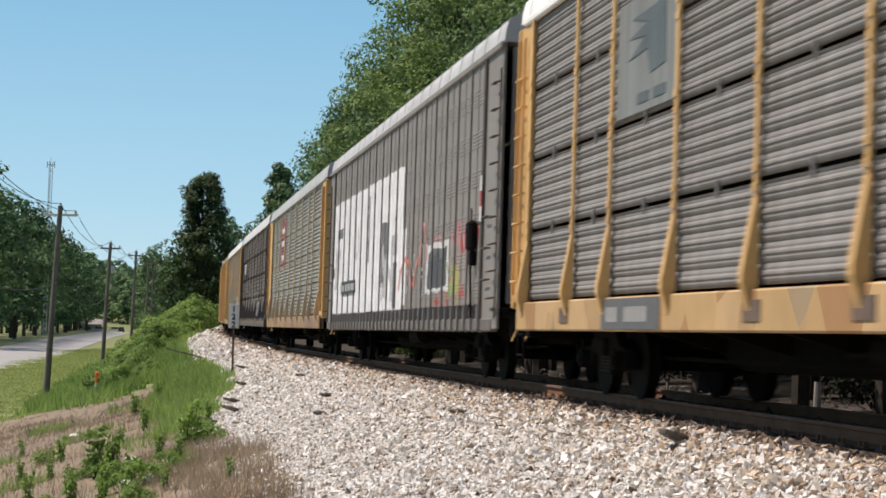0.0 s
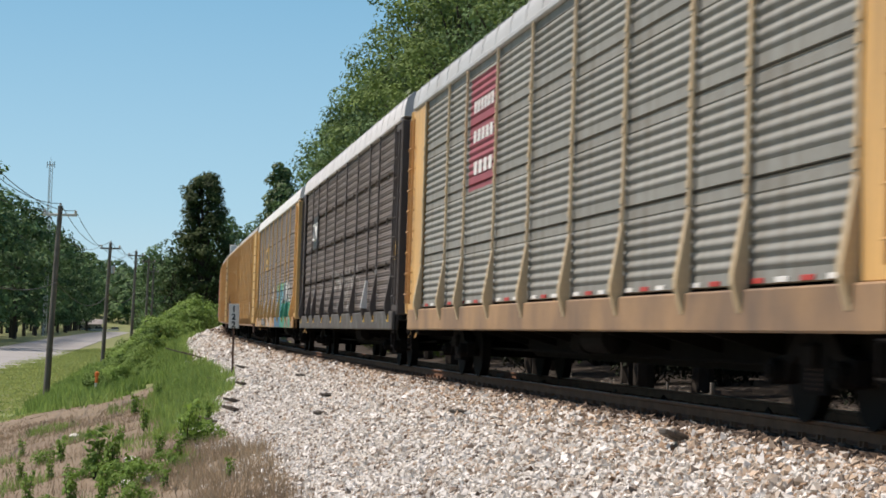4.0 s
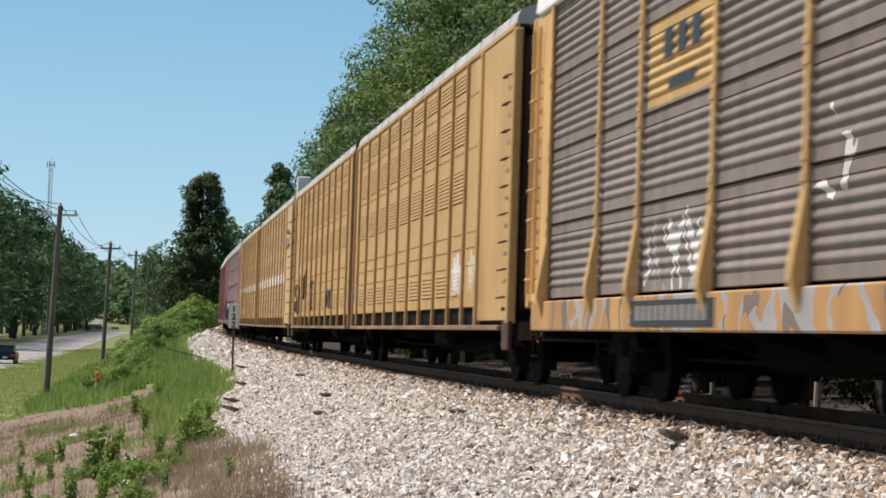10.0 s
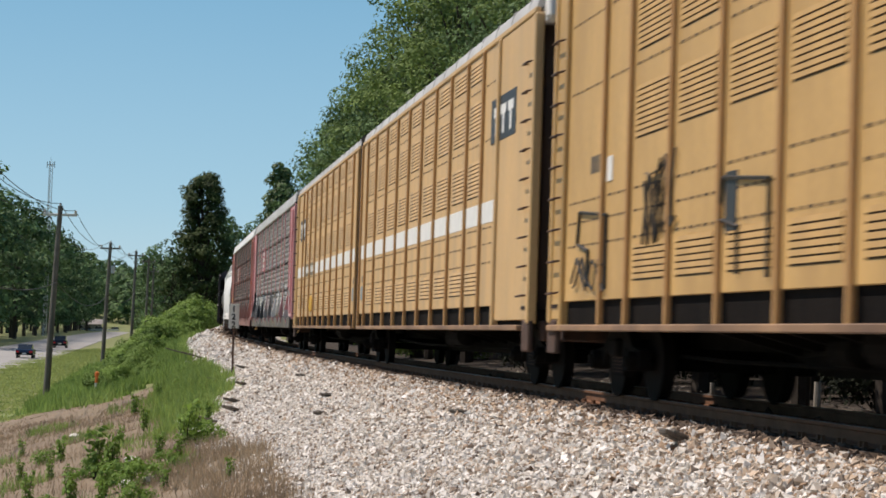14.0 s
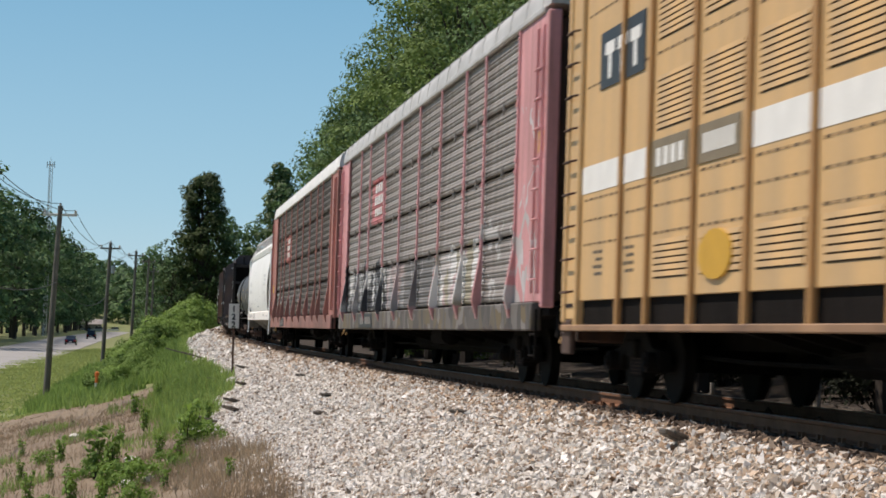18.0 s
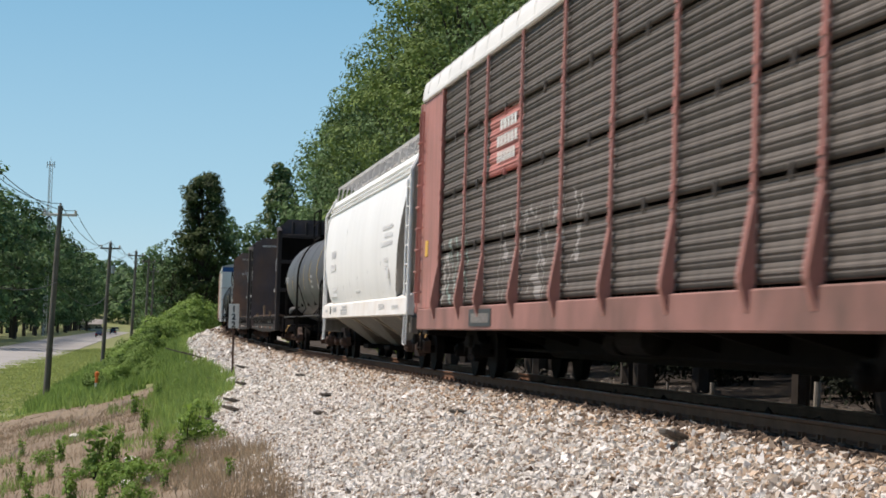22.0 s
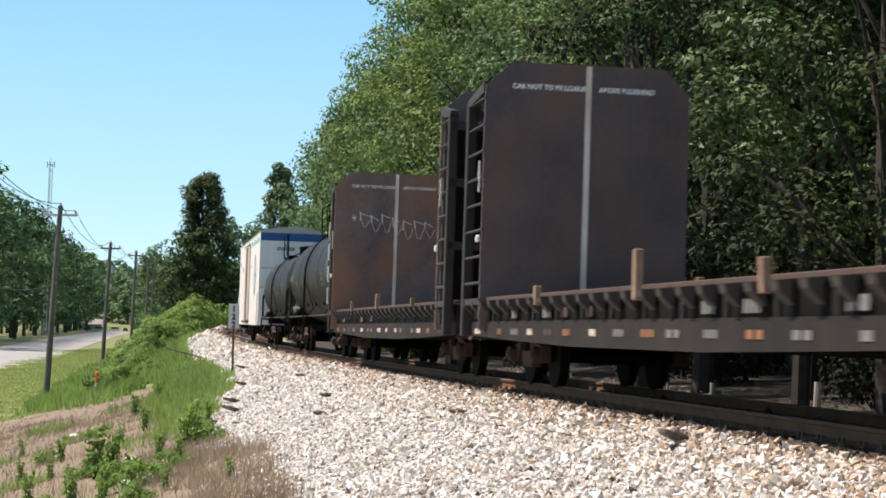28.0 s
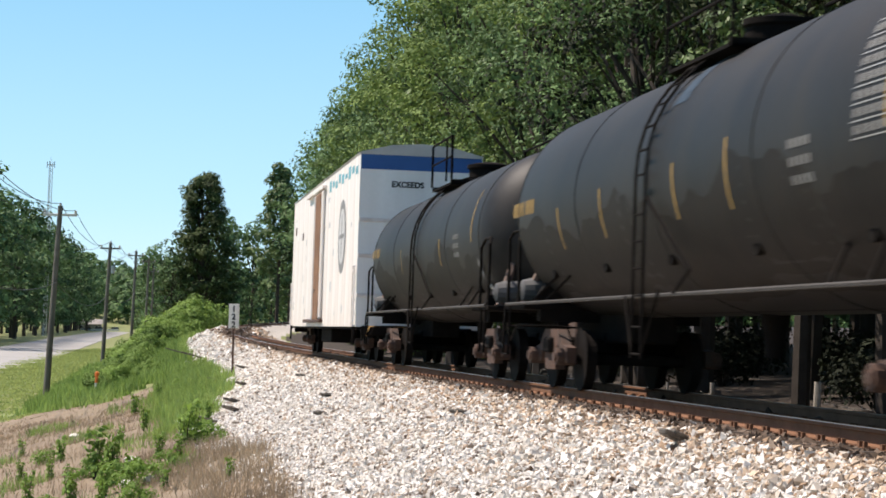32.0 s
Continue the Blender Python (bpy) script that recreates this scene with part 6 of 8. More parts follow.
    for a, z, h in ((5.0, 1.62, 0.7), (7.6, 1.6, 0.6), (11.8, 1.62, 0.45), (9.9, 1.62, 0.5), (13.4, 1.6, 0.35), (12.9, 2.9, 0.5), (15.0, 1.6, 0.4)):
        x = -float(np.interp(z + h, [q[0] for q in lv], [q[1] for q in lv])) - 0.006
        x0 = -float(np.interp(z, [q[0] for q in lv], [q[1] for q in lv])) - 0.006
        part("streak", Geo().rod((x0 + 0.008, a, z), (x + 0.008, a + 0.03, z + h), 0.012, 4), M_LETTER, car, "dark run of grime")
    for a in (2.3, L - 2.3):
        add_truck(car, a, key)
    couplers(car, L)
    CARS[key] = (car, FRONT[key], 2.3, L - 2.3)


hopper("J")


# ---- tank cars ----
M_PLAC = mat("white placard", (0.26, 0.26, 0.25), 0.5, var=0.1)


def tank(key, material, label, strips, cz=2.54, r=1.51, dull=False, marks=True, grid=True):
    L = LENGTH[key]
    car = thing("tank_car", label, "railcar", "cars of the train")
    h0, h1 = 0.95, L - 0.95
    dome = [(h0, 0.02), (h0 + 0.03, 0.4), (h0 + 0.12, 0.75), (h0 + 0.28, 1.05), (h0 + 0.5, 1.26), (h0 + 0.75, 1.37), (h0 + 0.95, 1.40)]
    mid = [(h0 + 0.95 + (L - 3.8) * k / 6, 1.40) for k in range(1, 6)]
    prof = dome + mid + [(L - a, q) for a, q in reversed(dome)]
    part("tank", Geo().lathe([(a, q * r / 1.4) for a, q in prof], 1, 56, (0, 0, cz)), material, car, "cylindrical steel tank", True)
    sr = r + 0.008
    for a in [h0 + 0.97, L - h0 - 0.97] + [h0 + 0.97 + (L - 3.84) * k / 4 for k in range(1, 4)]:
        part("weld_seam", Geo().lathe([(a - 0.015, sr), (a + 0.015, sr)], 1, 56, (0, 0, cz)), material, car)
    mid_a = L / 2
    # walkway, railing and valve dome on top
    top = cz + r
    part("valve_dome", Geo().lathe([(top - 0.2, 0.42), (top + 0.2, 0.42), (top + 0.23, 0.46), (top + 0.3, 0.46), (top + 0.36, 0.2)], 2, 20, (0, mid_a, 0)), M_BLACK, car, "black manway dome", True)
    part("top_platform", Geo().box(-0.98, -0.5, mid_a - 1.25, mid_a + 1.25, top - 0.2, top - 0.16).box(0.5, 0.98, mid_a - 1.25, mid_a + 1.25, top - 0.2, top - 0.16).box(-0.98, 0.98, mid_a - 1.25, mid_a - 1.15, top - 0.2, top - 0.1).box(-0.98, 0.98, mid_a + 1.15, mid_a + 1.25, top - 0.2, top - 0.1), M_BLACK, car)
    rl = part("top_railing", Geo().pipe([(-0.98, mid_a - 1.3, top - 0.1), (-0.98, mid_a - 1.3, top + 0.75), (-0.98, mid_a + 1.3, top + 0.75), (-0.98, mid_a + 1.3, top - 0.1)], 0.025, 6), M_BLACK, car)
    part("top_railing", Geo().pipe([(0.98, mid_a - 1.3, top - 0.1), (0.98, mid_a - 1.3, top + 0.75), (0.98, mid_a + 1.3, top + 0.75), (0.98, mid_a + 1.3, top - 0.1)], 0.025, 6), M_BLACK, car)
    part("mid_rail", Geo().rod((-0.98, mid_a - 1.3, top + 0.35), (-0.98, mid_a + 1.3, top + 0.35), 0.02, 6), M_BLACK, rl)
    part("baluster", Geo().rod((-0.98, mid_a - 0.6, top - 0.1), (-0.98, mid_a - 0.6, top + 0.75), 0.02, 6), M_BLACK, rl)
    # side ladder that follows the shell
    g = Geo()
    arc = []
    for k in range(9):
        t = radians(100 + k * 10)
        arc.append((math.cos(t) * (r + 0.09), math.sin(t) * (r + 0.09) + cz))
    for da in (-0.21, 0.21):
        pts = [(x, mid_a + da, z) for x, z in arc] + [(-r - 0.09, mid_a + da, 1.15), (-r - 0.09, mid_a + da, 0.5)]
        g.pipe(pts, 0.02, 6)
    lad = part("ladder", g, M_BLACK, car)
    for k in range(1, 9):
        x, z = arc[k]
        part("rung", Geo().rod((x, mid_a - 0.21, z), (x, mid_a + 0.21, z), 0.014, 5), M_BLACK, lad)
    for z in (2.1, 1.8, 1.5, 1.2, 0.85, 0.55):
        part("rung", Geo().rod((-r - 0.09, mid_a - 0.21, z), (-r - 0.09, mid_a + 0.21, z), 0.014, 5), M_BLACK, lad)
    part("ladder_brace", Geo().pipe([(-r - 0.09, mid_a - 0.2, 0.55), (-r - 0.05, mid_a - 0.75, 1.25)], 0.018, 5).pipe([(-r - 0.09, mid_a + 0.2, 0.55), (-r - 0.05, mid_a + 0.7, 1.2)], 0.018, 5).pipe([(-r - 0.08, mid_a - 0.2, 2.3), (-r * 0.92, mid_a - 1.3, 1.45), (-r - 0.05, mid_a - 1.3, 1.2)], 0.022, 5), M_BLACK, car)
    # side rails, platforms and struts
    for sx in (-1, 1):
        part("hand_rail", Geo().pipe([(sx * 1.46, 0.9, 1.2), (sx * 1.46, L - 0.9, 1.2)], 0.025, 6), M_HANDR, car)
        for a in (2.7, 3.6, L - 3.6, L - 2.7):
            part("rail_strut", Geo().pipe([(sx * 1.45, a, 1.2), (sx * 1.12, a + (0.4 if a < L / 2 else -0.4), 1.62)], 0.022, 5), M_BLACK, car)
    for e, d in ((0.75, 1), (L - 0.75, -1)):
        lo, hi = min(e, e + d * 1.5), max(e, e + d * 1.5)
        part("end_platform", Geo().box(-1.45, 1.45, lo, hi, 1.12, 1.2, 0.015), M_BLACK, car)
        part("draft_sill", Geo().box(-0.32, 0.32, min(e, e + d * 3.4), max(e, e + d * 3.4), 0.66, 1.12, 0.03), M_BLACK, car)
        part("tank_cradle", Geo().prism([(-1.3, 1.2), (-1.05, 1.62), (-0.5, 1.2)], 1, e + d * 1.35 - 0.12, e + d * 1.35 + 0.12).prism([(1.3, 1.2), (1.05, 1.62), (0.5, 1.2)], 1, e + d * 1.35 - 0.12, e + d * 1.35 + 0.12).box(-1.2, 1.2, e + d * 1.35 - 0.14, e + d * 1.35 + 0.14, 0.95, 1.2), M_BLACK, car, "saddle under the tank")
        for x in (-1.42, 1.42):
            part("grab_rail", Geo().pipe([(x, e + d * 0.1, 1.2), (x, e + d * 0.1, 2.2), (x * 0.97, e + d * 0.25, 2.3), (x * 0.97, e + d * 0.75, 2.3), (x, e + d * 0.9, 2.15), (x, e + d * 0.9, 1.2)], 0.025, 6), M_BLACK, car)
        part("strut", Geo().pipe([(-1.2, e + d * 0.3, 1.2), (-0.95, e + d * 0.55, 1.9)], 0.065, 6), M_STRUT, car)
        part("brake_reservoir", Geo().lathe([(0.0, 0.05), (0.05, 0.16), (0.2, 0.2), (0.5, 0.2), (0.65, 0.16), (0.7, 0.05)], 0, 14, (-1.3, e + d * 0.35, 1.42)), M_RESV, car, "dusty grey air reservoir")
        part("stirrup_step", Geo().pipe([(-1.46, e + d * 0.1, 1.15), (-1.48, e + d * 0.1, 0.45), (-1.48, e + d * 0.5, 0.45), (-1.46, e + d * 0.5, 1.15)], 0.022, 5), M_BLACK, car)
    # markings laid on the shell
    def on_shell(a, w, z, h, mt_, name, label=""):
        z = min(max(z, cz - r + 0.05), top - 0.15)
        n = max(2, int(h / 0.12))
        g = Geo()
        v, f = [], []
        for k in range(n + 1):
            zz = z + h * k / n
            x = -math.sqrt(max(0.01, (r + 0.006) ** 2 - (zz - cz) ** 2))
            v += [(x, a, zz), (x, a + w, zz), (x + 0.02, a, zz), (x + 0.02, a + w, zz)]
        for k in range(n):
            f.append((4 * k, 4 * k + 1, 4 * k + 5, 4 * k + 4))
            f.append((4 * k + 2, 4 * k + 3, 4 * k + 7, 4 * k + 6))
        part(name, g.add(v, f), mt_, car, label)
    for a, z, h in strips:
        on_shell(a, 0.06 if dull else 0.07, z, h, M_SIGNY if not dull else M_DULLY, "reflective_strip", "yellow reflective strip")
    if marks:
        for k in range(9):
            on_shell(L - 3.0 + k * 0.155 if k < 4 else L - 2.9 + k * 0.155, 0.085, 2.47, 0.2, M_DULLY if dull else M_LETTER, "lettering")
        for row in range(3):
            for k in range(5):
                on_shell(4.0 + k * 0.12, 0.09, 2.1 + row * 0.16, 0.08, M_DIM if dull else M_LETTER, "lettering")
    if grid:
        for k in range(8):
            on_shell(2.05, 0.95, 2.35 + 0.14 * k, 0.012, M_PLAC, "chart_line")
        for k in range(7):
            for j in range(6):
                on_shell(2.1 + j * 0.15, 0.11, 2.39 + 0.14 * k, 0.07, M_DIM, "chart_entry")
    if dull:
        part("placard", Geo().prism([(-0.15, 0), (0, -0.2), (0.15, 0), (0, 0.2)], 0, -0.006, 0.0), M_DIM, car, "grimy diamond placard").matrix_basis = pose(-math.sqrt(r * r - 0.36) - 0.02, 2.15, cz - 0.6, 0, -22, 0)
        part("tag", Geo().box(-0.01, 0.0, -0.09, 0.09, -0.05, 0.05), M_LETTER, car, "small white tag").matrix_basis = pose(-math.sqrt(r * r - 0.81) - 0.02, 2.1, cz - 0.9, 0, -36, 0)
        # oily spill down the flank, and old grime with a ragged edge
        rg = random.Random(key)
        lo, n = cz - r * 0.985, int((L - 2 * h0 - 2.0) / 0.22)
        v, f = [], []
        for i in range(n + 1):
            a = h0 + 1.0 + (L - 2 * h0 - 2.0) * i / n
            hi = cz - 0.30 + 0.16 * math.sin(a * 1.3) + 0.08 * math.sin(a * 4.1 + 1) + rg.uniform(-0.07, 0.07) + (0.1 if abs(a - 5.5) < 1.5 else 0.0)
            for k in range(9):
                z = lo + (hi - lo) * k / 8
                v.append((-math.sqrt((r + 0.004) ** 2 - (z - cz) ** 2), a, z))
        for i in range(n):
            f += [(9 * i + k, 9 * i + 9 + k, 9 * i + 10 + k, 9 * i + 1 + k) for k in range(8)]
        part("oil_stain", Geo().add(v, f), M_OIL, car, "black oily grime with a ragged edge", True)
        if grid:
            on_shell(mid_a - 0.75, 0.5, top - 0.75, 0.55, M_BLUESM, "paint_smear", "blue paint smear")
    else:
        on_shell(1.95, 0.3, 1.95, 0.22, M_LETTER, "placard", "worn diamond placard")
    for k in range(5):
        part("drain_hole", Geo().lathe([(-0.02, 0.09), (0.05, 0.09)], 0, 12, (-math.sqrt(r * r - 0.9 ** 2), 3.2 + k * (L - 6.4) / 4, cz - 0.9)), M_BLACK, car)
    part("bottom_outlet", Geo().lathe([(0.55, 0.1), (0.75, 0.12), (1.1, 0.2)], 2, 14, (0, mid_a, 0)), M_BLACK, car)
    for a in (2.4, L - 2.4):
        add_truck(car, a, key)
    couplers(car, L)
    CARS[key] = (car, FRONT[key], 2.4, L - 2.4)


M_HANDR = mat("worn dark rail paint", (0.05, 0.046, 0.043), 0.75, var=0.3, spec=0.2)
M_STRUT = mat("rust-brown strut paint", (0.15, 0.105, 0.085), 0.8, var=0.35, scale=3.0)
M_RESV = mat("dusty grey reservoir paint", (0.075, 0.075, 0.076), 0.7, var=0.3, scale=3.0)
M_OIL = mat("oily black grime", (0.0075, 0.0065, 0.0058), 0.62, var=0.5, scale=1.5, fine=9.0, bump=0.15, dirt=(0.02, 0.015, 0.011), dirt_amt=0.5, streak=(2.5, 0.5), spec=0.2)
M_BLUESM = mat("rubbed blue paint", (0.022, 0.038, 0.058), 0.6, var=0.5, scale=2.0, fine=9.0, spec=0.25)
M_DIM = mat("dim grey stencil", (0.13, 0.13, 0.125), 0.7, var=0.3)
M_DULLY = mat("faded yellow marking", (0.30, 0.19, 0.045), 0.6, var=0.3)
tank("K", M_TANK, "dusty grey tank car with yellow reflective strips",
     [(2.1, 1.95, 1.5), (4.9, 2.2, 0.75), (7.3, 2.1, 0.8), (9.4, 2.0, 0.75), (12.3, 1.95, 0.7), (14.9, 1.9, 0.6)], cz=2.56, r=1.50, grid=False)
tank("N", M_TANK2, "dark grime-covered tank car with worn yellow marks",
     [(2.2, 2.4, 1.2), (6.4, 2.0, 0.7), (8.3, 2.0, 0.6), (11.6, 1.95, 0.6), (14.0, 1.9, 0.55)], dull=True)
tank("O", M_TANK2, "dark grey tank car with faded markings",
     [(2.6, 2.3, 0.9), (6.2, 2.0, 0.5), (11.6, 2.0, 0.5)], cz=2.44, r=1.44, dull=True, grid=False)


# ---- bulkhead flat cars ----
M_WORDS = mat("bright stencil paint", (0.9, 0.9, 0.88), 0.5, var=0.02)


def words(body, size, material, m, name="lettering"):
    """Letters as a thin mesh."""
    cu = bpy.data.curves.new("letters", "FONT")
    cu.body, cu.size, cu.extrude, cu.align_x = body, size, 0.003, "LEFT"
    cu.offset = size * 0.04
    ob = bpy.data.objects.new("letters", cu)
    me = bpy.data.meshes.new_from_object(ob)
    bpy.data.objects.remove(ob)
    me.materials.clear()
    me.materials.append(material)
    o = new(name, me)
    o.matrix_basis = m
    return o


M_STRIPE = mat("worn white stripe", (0.92, 0.86, 0.76), 0.6, var=0.2, scale=1.5, fine=12.0, dirt=(0.4, 0.2, 0.11), dirt_amt=0.5, streak=(4.0, 1.0))
M_BULK2 = mat("rust-blotched bulkhead paint", (0.155, 0.13, 0.13), 0.75, var=0.6, scale=0.9, fine=9.0, bump=0.12, dirt=(0.32, 0.15, 0.075), dirt_amt=0.65, streak=(1.0, 0.7))
M_SILLD = mat("grimy sill paint", (0.019, 0.0165, 0.015), 0.85, var=0.35, scale=1.5, bump=0.15, dirt=(0.045, 0.032, 0.025), dirt_amt=0.35, streak=(2.0, 1.0), spec=0.2)
M_CHALK = mat("dull worn stencil", (0.17, 0.165, 0.155), 0.8, var=0.4)
M_FRAMED = mat("dark frame paint", (0.036, 0.029, 0.028), 0.75, var=0.35, scale=2.0, bump=0.1)
M_POCKET = mat("dusty pocket steel", (0.055, 0.045, 0.04), 0.85, var=0.3)
M_ORUST = mat("orange rust patch", (0.26, 0.11, 0.05), 0.85, var=0.4)
M_STAKE = mat("weathered timber stake", (0.26, 0.17, 0.11), 0.9, var=0.4, scale=4.0, fine=30.0, bump=0.3, rand=0.5)


def flat_car(key, label, m_face, scrawl):
    L = LENGTH[key]
    car = thing("bulkhead_flat_car", label, "railcar", "cars of the train")
    e0, e1, zt = 0.65, L - 0.65, 1.3
    hw = 1.5
    part("deck", Geo().box(-hw, hw, e0, e1, zt - 0.07, zt - 0.01), M_DECK, car, "worn timber deck")
    for sx in (-1, 1):
        x0, x1 = (-hw - 0.06, -hw + 0.08) if sx < 0 else (hw - 0.08, hw + 0.06)
        part("deck_rail", Geo().box(x0, x1, e0, e1, zt - 0.04, zt + 0.02, 0.01), M_RUST, car)
        q = [(e0, 0.72), (e0 + 3.5, 0.66), (L / 2 - 3, 0.6), (L / 2 + 3, 0.6), (e1 - 3.5, 0.66), (e1, 0.72), (e1, 0.94), (e0, 0.94)]
        part("side_sill", Geo().prism(q, 0, x0 + 0.02, x1 - 0.02), M_SILLD, car)
        part("sill_web", Geo().box(x0 + 0.06, x1 - 0.04, e0, e1, 0.92, zt - 0.04), M_BLACK, car)
    pocket = Geo().prism([(-hw - 0.04, zt - 0.04), (-hw - 0.2, zt - 0.05), (-hw - 0.18, zt - 0.13), (-hw - 0.04, zt - 0.26)], 1, -0.1, 0.1).mesh("stake_pocket", M_POCKET)
    n = int((e1 - e0) / 0.76)
    for k in range(n):
        p = part("stake_pocket", pocket, None, car)
        p.location = (0, e0 + 0.4 + k * 0.76, 0)
    post = Geo().box(-hw - 0.03, -hw + 0.02, -0.05, 0.05, 0.7, zt - 0.1).mesh("sill_rib", M_SILLD)
    for k in range(0, n, 2):
        p = part("sill_rib", post, None, car)
        p.location = (0, e0 + 0.8 + k * 0.76, 0)
    part("centre_sill", Geo().box(-0.35, 0.35, e0, e1, 0.6, 1.2, 0.02), M_BLACK, car)
    rng = random.Random(key)
    for k in range(15):
        a = e0 + 1.5 + k * 1.3 + rng.uniform(-0.4, 0.4)
        mm = rng.choice((M_CHALK, M_CHALK, M_STRIPE, M_RUST, M_ORUST))
        bars(car, -hw - 0.045, [(a, 0.74, rng.uniform(0.3, 0.6), 0.085, rng.randint(1, 4))], mm)
        if rng.random() < 0.6:
            bars(car, -hw - 0.045, [(a + 0.1, 0.98, rng.uniform(0.3, 0.6), 0.13, rng.randint(1, 4))], rng.choice((M_CHALK, M_CHALK, M_RUST)))
    for k in range(7):
        a = 3.6 + k * 2.6 + rng.uniform(-0.8, 0.8)
        h = rng.choice((0.12, 0.18, 0.3, 0.42))
        st = part("stake", Geo().box(-0.05, 0.05, -0.06, 0.06, -0.15, h, 0.008), M_STAKE, car, "leaning timber stake")
        st.location = (-hw - 0.08 if k % 2 else hw + 0.05, a, zt)
        st.rotation_euler = (rng.uniform(-0.08, 0.08), rng.uniform(-0.05, 0.05), 0)
    # bulkheads
    top, bw = (5.08, 1.67) if key == "L" else (5.12, 1.70)
    for face, back, d in ((2.0, 0.8, 1), (L - (2.4 if key == "L" else 1.5), L - 0.85, -1)):
        poly = [(-bw, zt - 0.5), (bw, zt - 0.5), (bw, top - 0.4), (bw - 0.42, top), (-bw + 0.42, top), (-bw, top - 0.4)]
        bh = part("bulkhead_plate", Geo().prism(poly, 1, min(face, face - d * 0.06), max(face, face - d * 0.06)), m_face, car, "tall steel bulkhead plate with cut corners")
        part("stripe", Geo().box(-0.045, 0.045, face + (0.0 if d > 0 else -0.012), face + (0.012 if d > 0 else 0.0), zt + 0.05, top - 0.02), M_STRIPE, bh, "worn white centre stripe")
        rows = (("CAR NOT TO BE LOADED", -1.24), ("ABOVE BULKHEAD", 0.17))
        for body, x in rows:
            if d < 0:
                m = pose(x, face - 0.008, top - 0.42, 90, 0, 0)
            else:
                m = pose(-x, face + 0.008, top - 0.42, 90, 0, 180)
            t = words(body, 0.108, M_WORDS if key == "L" else M_STRIPE, m)
            t.parent = bh
        for k in range(7):
            x = -bw + 0.1 + k * (2 * bw - 0.2) / 6
            lo, hi = min(face - d * 0.06, back), max(face - d * 0.06, back)
            part("upright", Geo().box(x - 0.05, x + 0.05, min(face - d * 0.06, face - d * 0.22), max(face - d * 0.06, face - d * 0.22), zt - 0.4, top - 0.1 if 0 < k < 6 else top - 0.45, 0.01), M_FRAMED, bh)
        for x in (-bw + 0.05, bw - 0.05):
            part("back_post", Geo().box(x - 0.08, x + 0.08, min(back, back + d * 0.16), max(back, back + d * 0.16), 0.7, top - 0.55, 0.015), M_FRAMED, bh)
            part("head_brace", Geo().prism([(back, top - 0.62), (back, top - 0.5), (face - d * 0.06, top - 0.32), (face - d * 0.06, top - 0.5)], 0, x - 0.07, x + 0.07), M_FRAMED, bh)
        lad = part("ladder", Geo().box(-bw - 0.01, -bw + 0.02, min(back, face), max(back, face), zt - 0.1, zt), M_FRAMED, car)
        if key == "M" and d < 0:
            for z in (1.5, 2.1, 2.7, 3.3):
                q = [(-bw, back - 0.05, z), (-bw - 0.07, back - 0.05, z), (-bw - 0.07, back - 0.05, z + 0.42), (-bw, back - 0.05, z + 0.42)]
                part("grab_iron", Geo().pipe(q, 0.016, 5), M_SIGNW, bh, "white grab iron")
        for k in range(0 if key == "M" and d < 0 else 8):
            z = zt + 0.25 + k * 0.42
            part("rung", Geo().rod((-bw + 0.01, back, z), (-bw + 0.01, face, z), 0.022, 6), M_FRAMED, lad)
        for z in (2.2, 3.3, 4.3):
            part("cross_beam", Geo().box(-bw, bw, min(back, back + d * 0.12), max(back, back + d * 0.12), z, z + 0.14, 0.01), M_FRAMED, bh)
        part("backing_sheet", Geo().box(-bw + 0.1, bw - 0.1, min(face - d * 0.3, face - d * 0.34), max(face - d * 0.3, face - d * 0.34), zt, top - 0.6), M_BLACK, bh)
        part("marker", Geo().box(-bw - 0.02, -bw, face - d * 0.3 - 0.02, face - d * 0.3 + 0.02, 3.0, 3.5), M_SIGNW, bh, "white marker strip")
        part("chain_eye", Geo().lathe([(0, 0.06), (0.04, 0.06)], 0, 10, (-bw - 0.06, face - d * 0.12, 2.25)), M_SIGNW, bh)
        part("end_sill", Geo().box(-1.5, 1.5, min(back - d * 0.12, back), max(back - d * 0.12, back), 0.65, zt, 0.02), M_FRAMED, car)
        if scrawl and d < 0:
            rg = random.Random(3)
            y = face - 0.012
            for da in (0.0, 1.05, 2.1):
                q = [(-1.16 + 0.07 * math.cos(da + o), y, 3.86 + 0.1 * math.sin(da + o)) for o in (0, math.pi)]
                part("scrawl", Geo().pipe(q, 0.010, 4), M_WORDS, bh, "thin white spray scrawl")
            for k in range(7):
                x, z = -1.0 + k * 0.30, 4.05 - 0.045 * k + rg.uniform(-0.06, 0.06)
                part("scrawl", Geo().pipe([(x, y, z), (x + rg.uniform(0.0, 0.04), y, z - rg.uniform(0.18, 0.3))], 0.014, 4), M_WORDS, bh, "short white spray stroke")
                part("scrawl", Geo().pipe([(x, y, z - 0.02), (x + rg.uniform(0.2, 0.3), y, z - rg.uniform(0.06, 0.14))], 0.009, 4), M_WORDS, bh, "thin white spray scrawl")
                d0 = rg.uniform(0.18, 0.34)
                q = [(x + 0.03 + 0.24 * j / 6, y, z - 0.2 - d0 * math.sin(math.pi * j / 6)) for j in range(7)]
                part("scrawl", Geo().pipe(q, 0.006, 4), M_WORDS, bh, "thin looping white scrawl")
            for k in range(4):
                x = -0.9 + k * 0.5
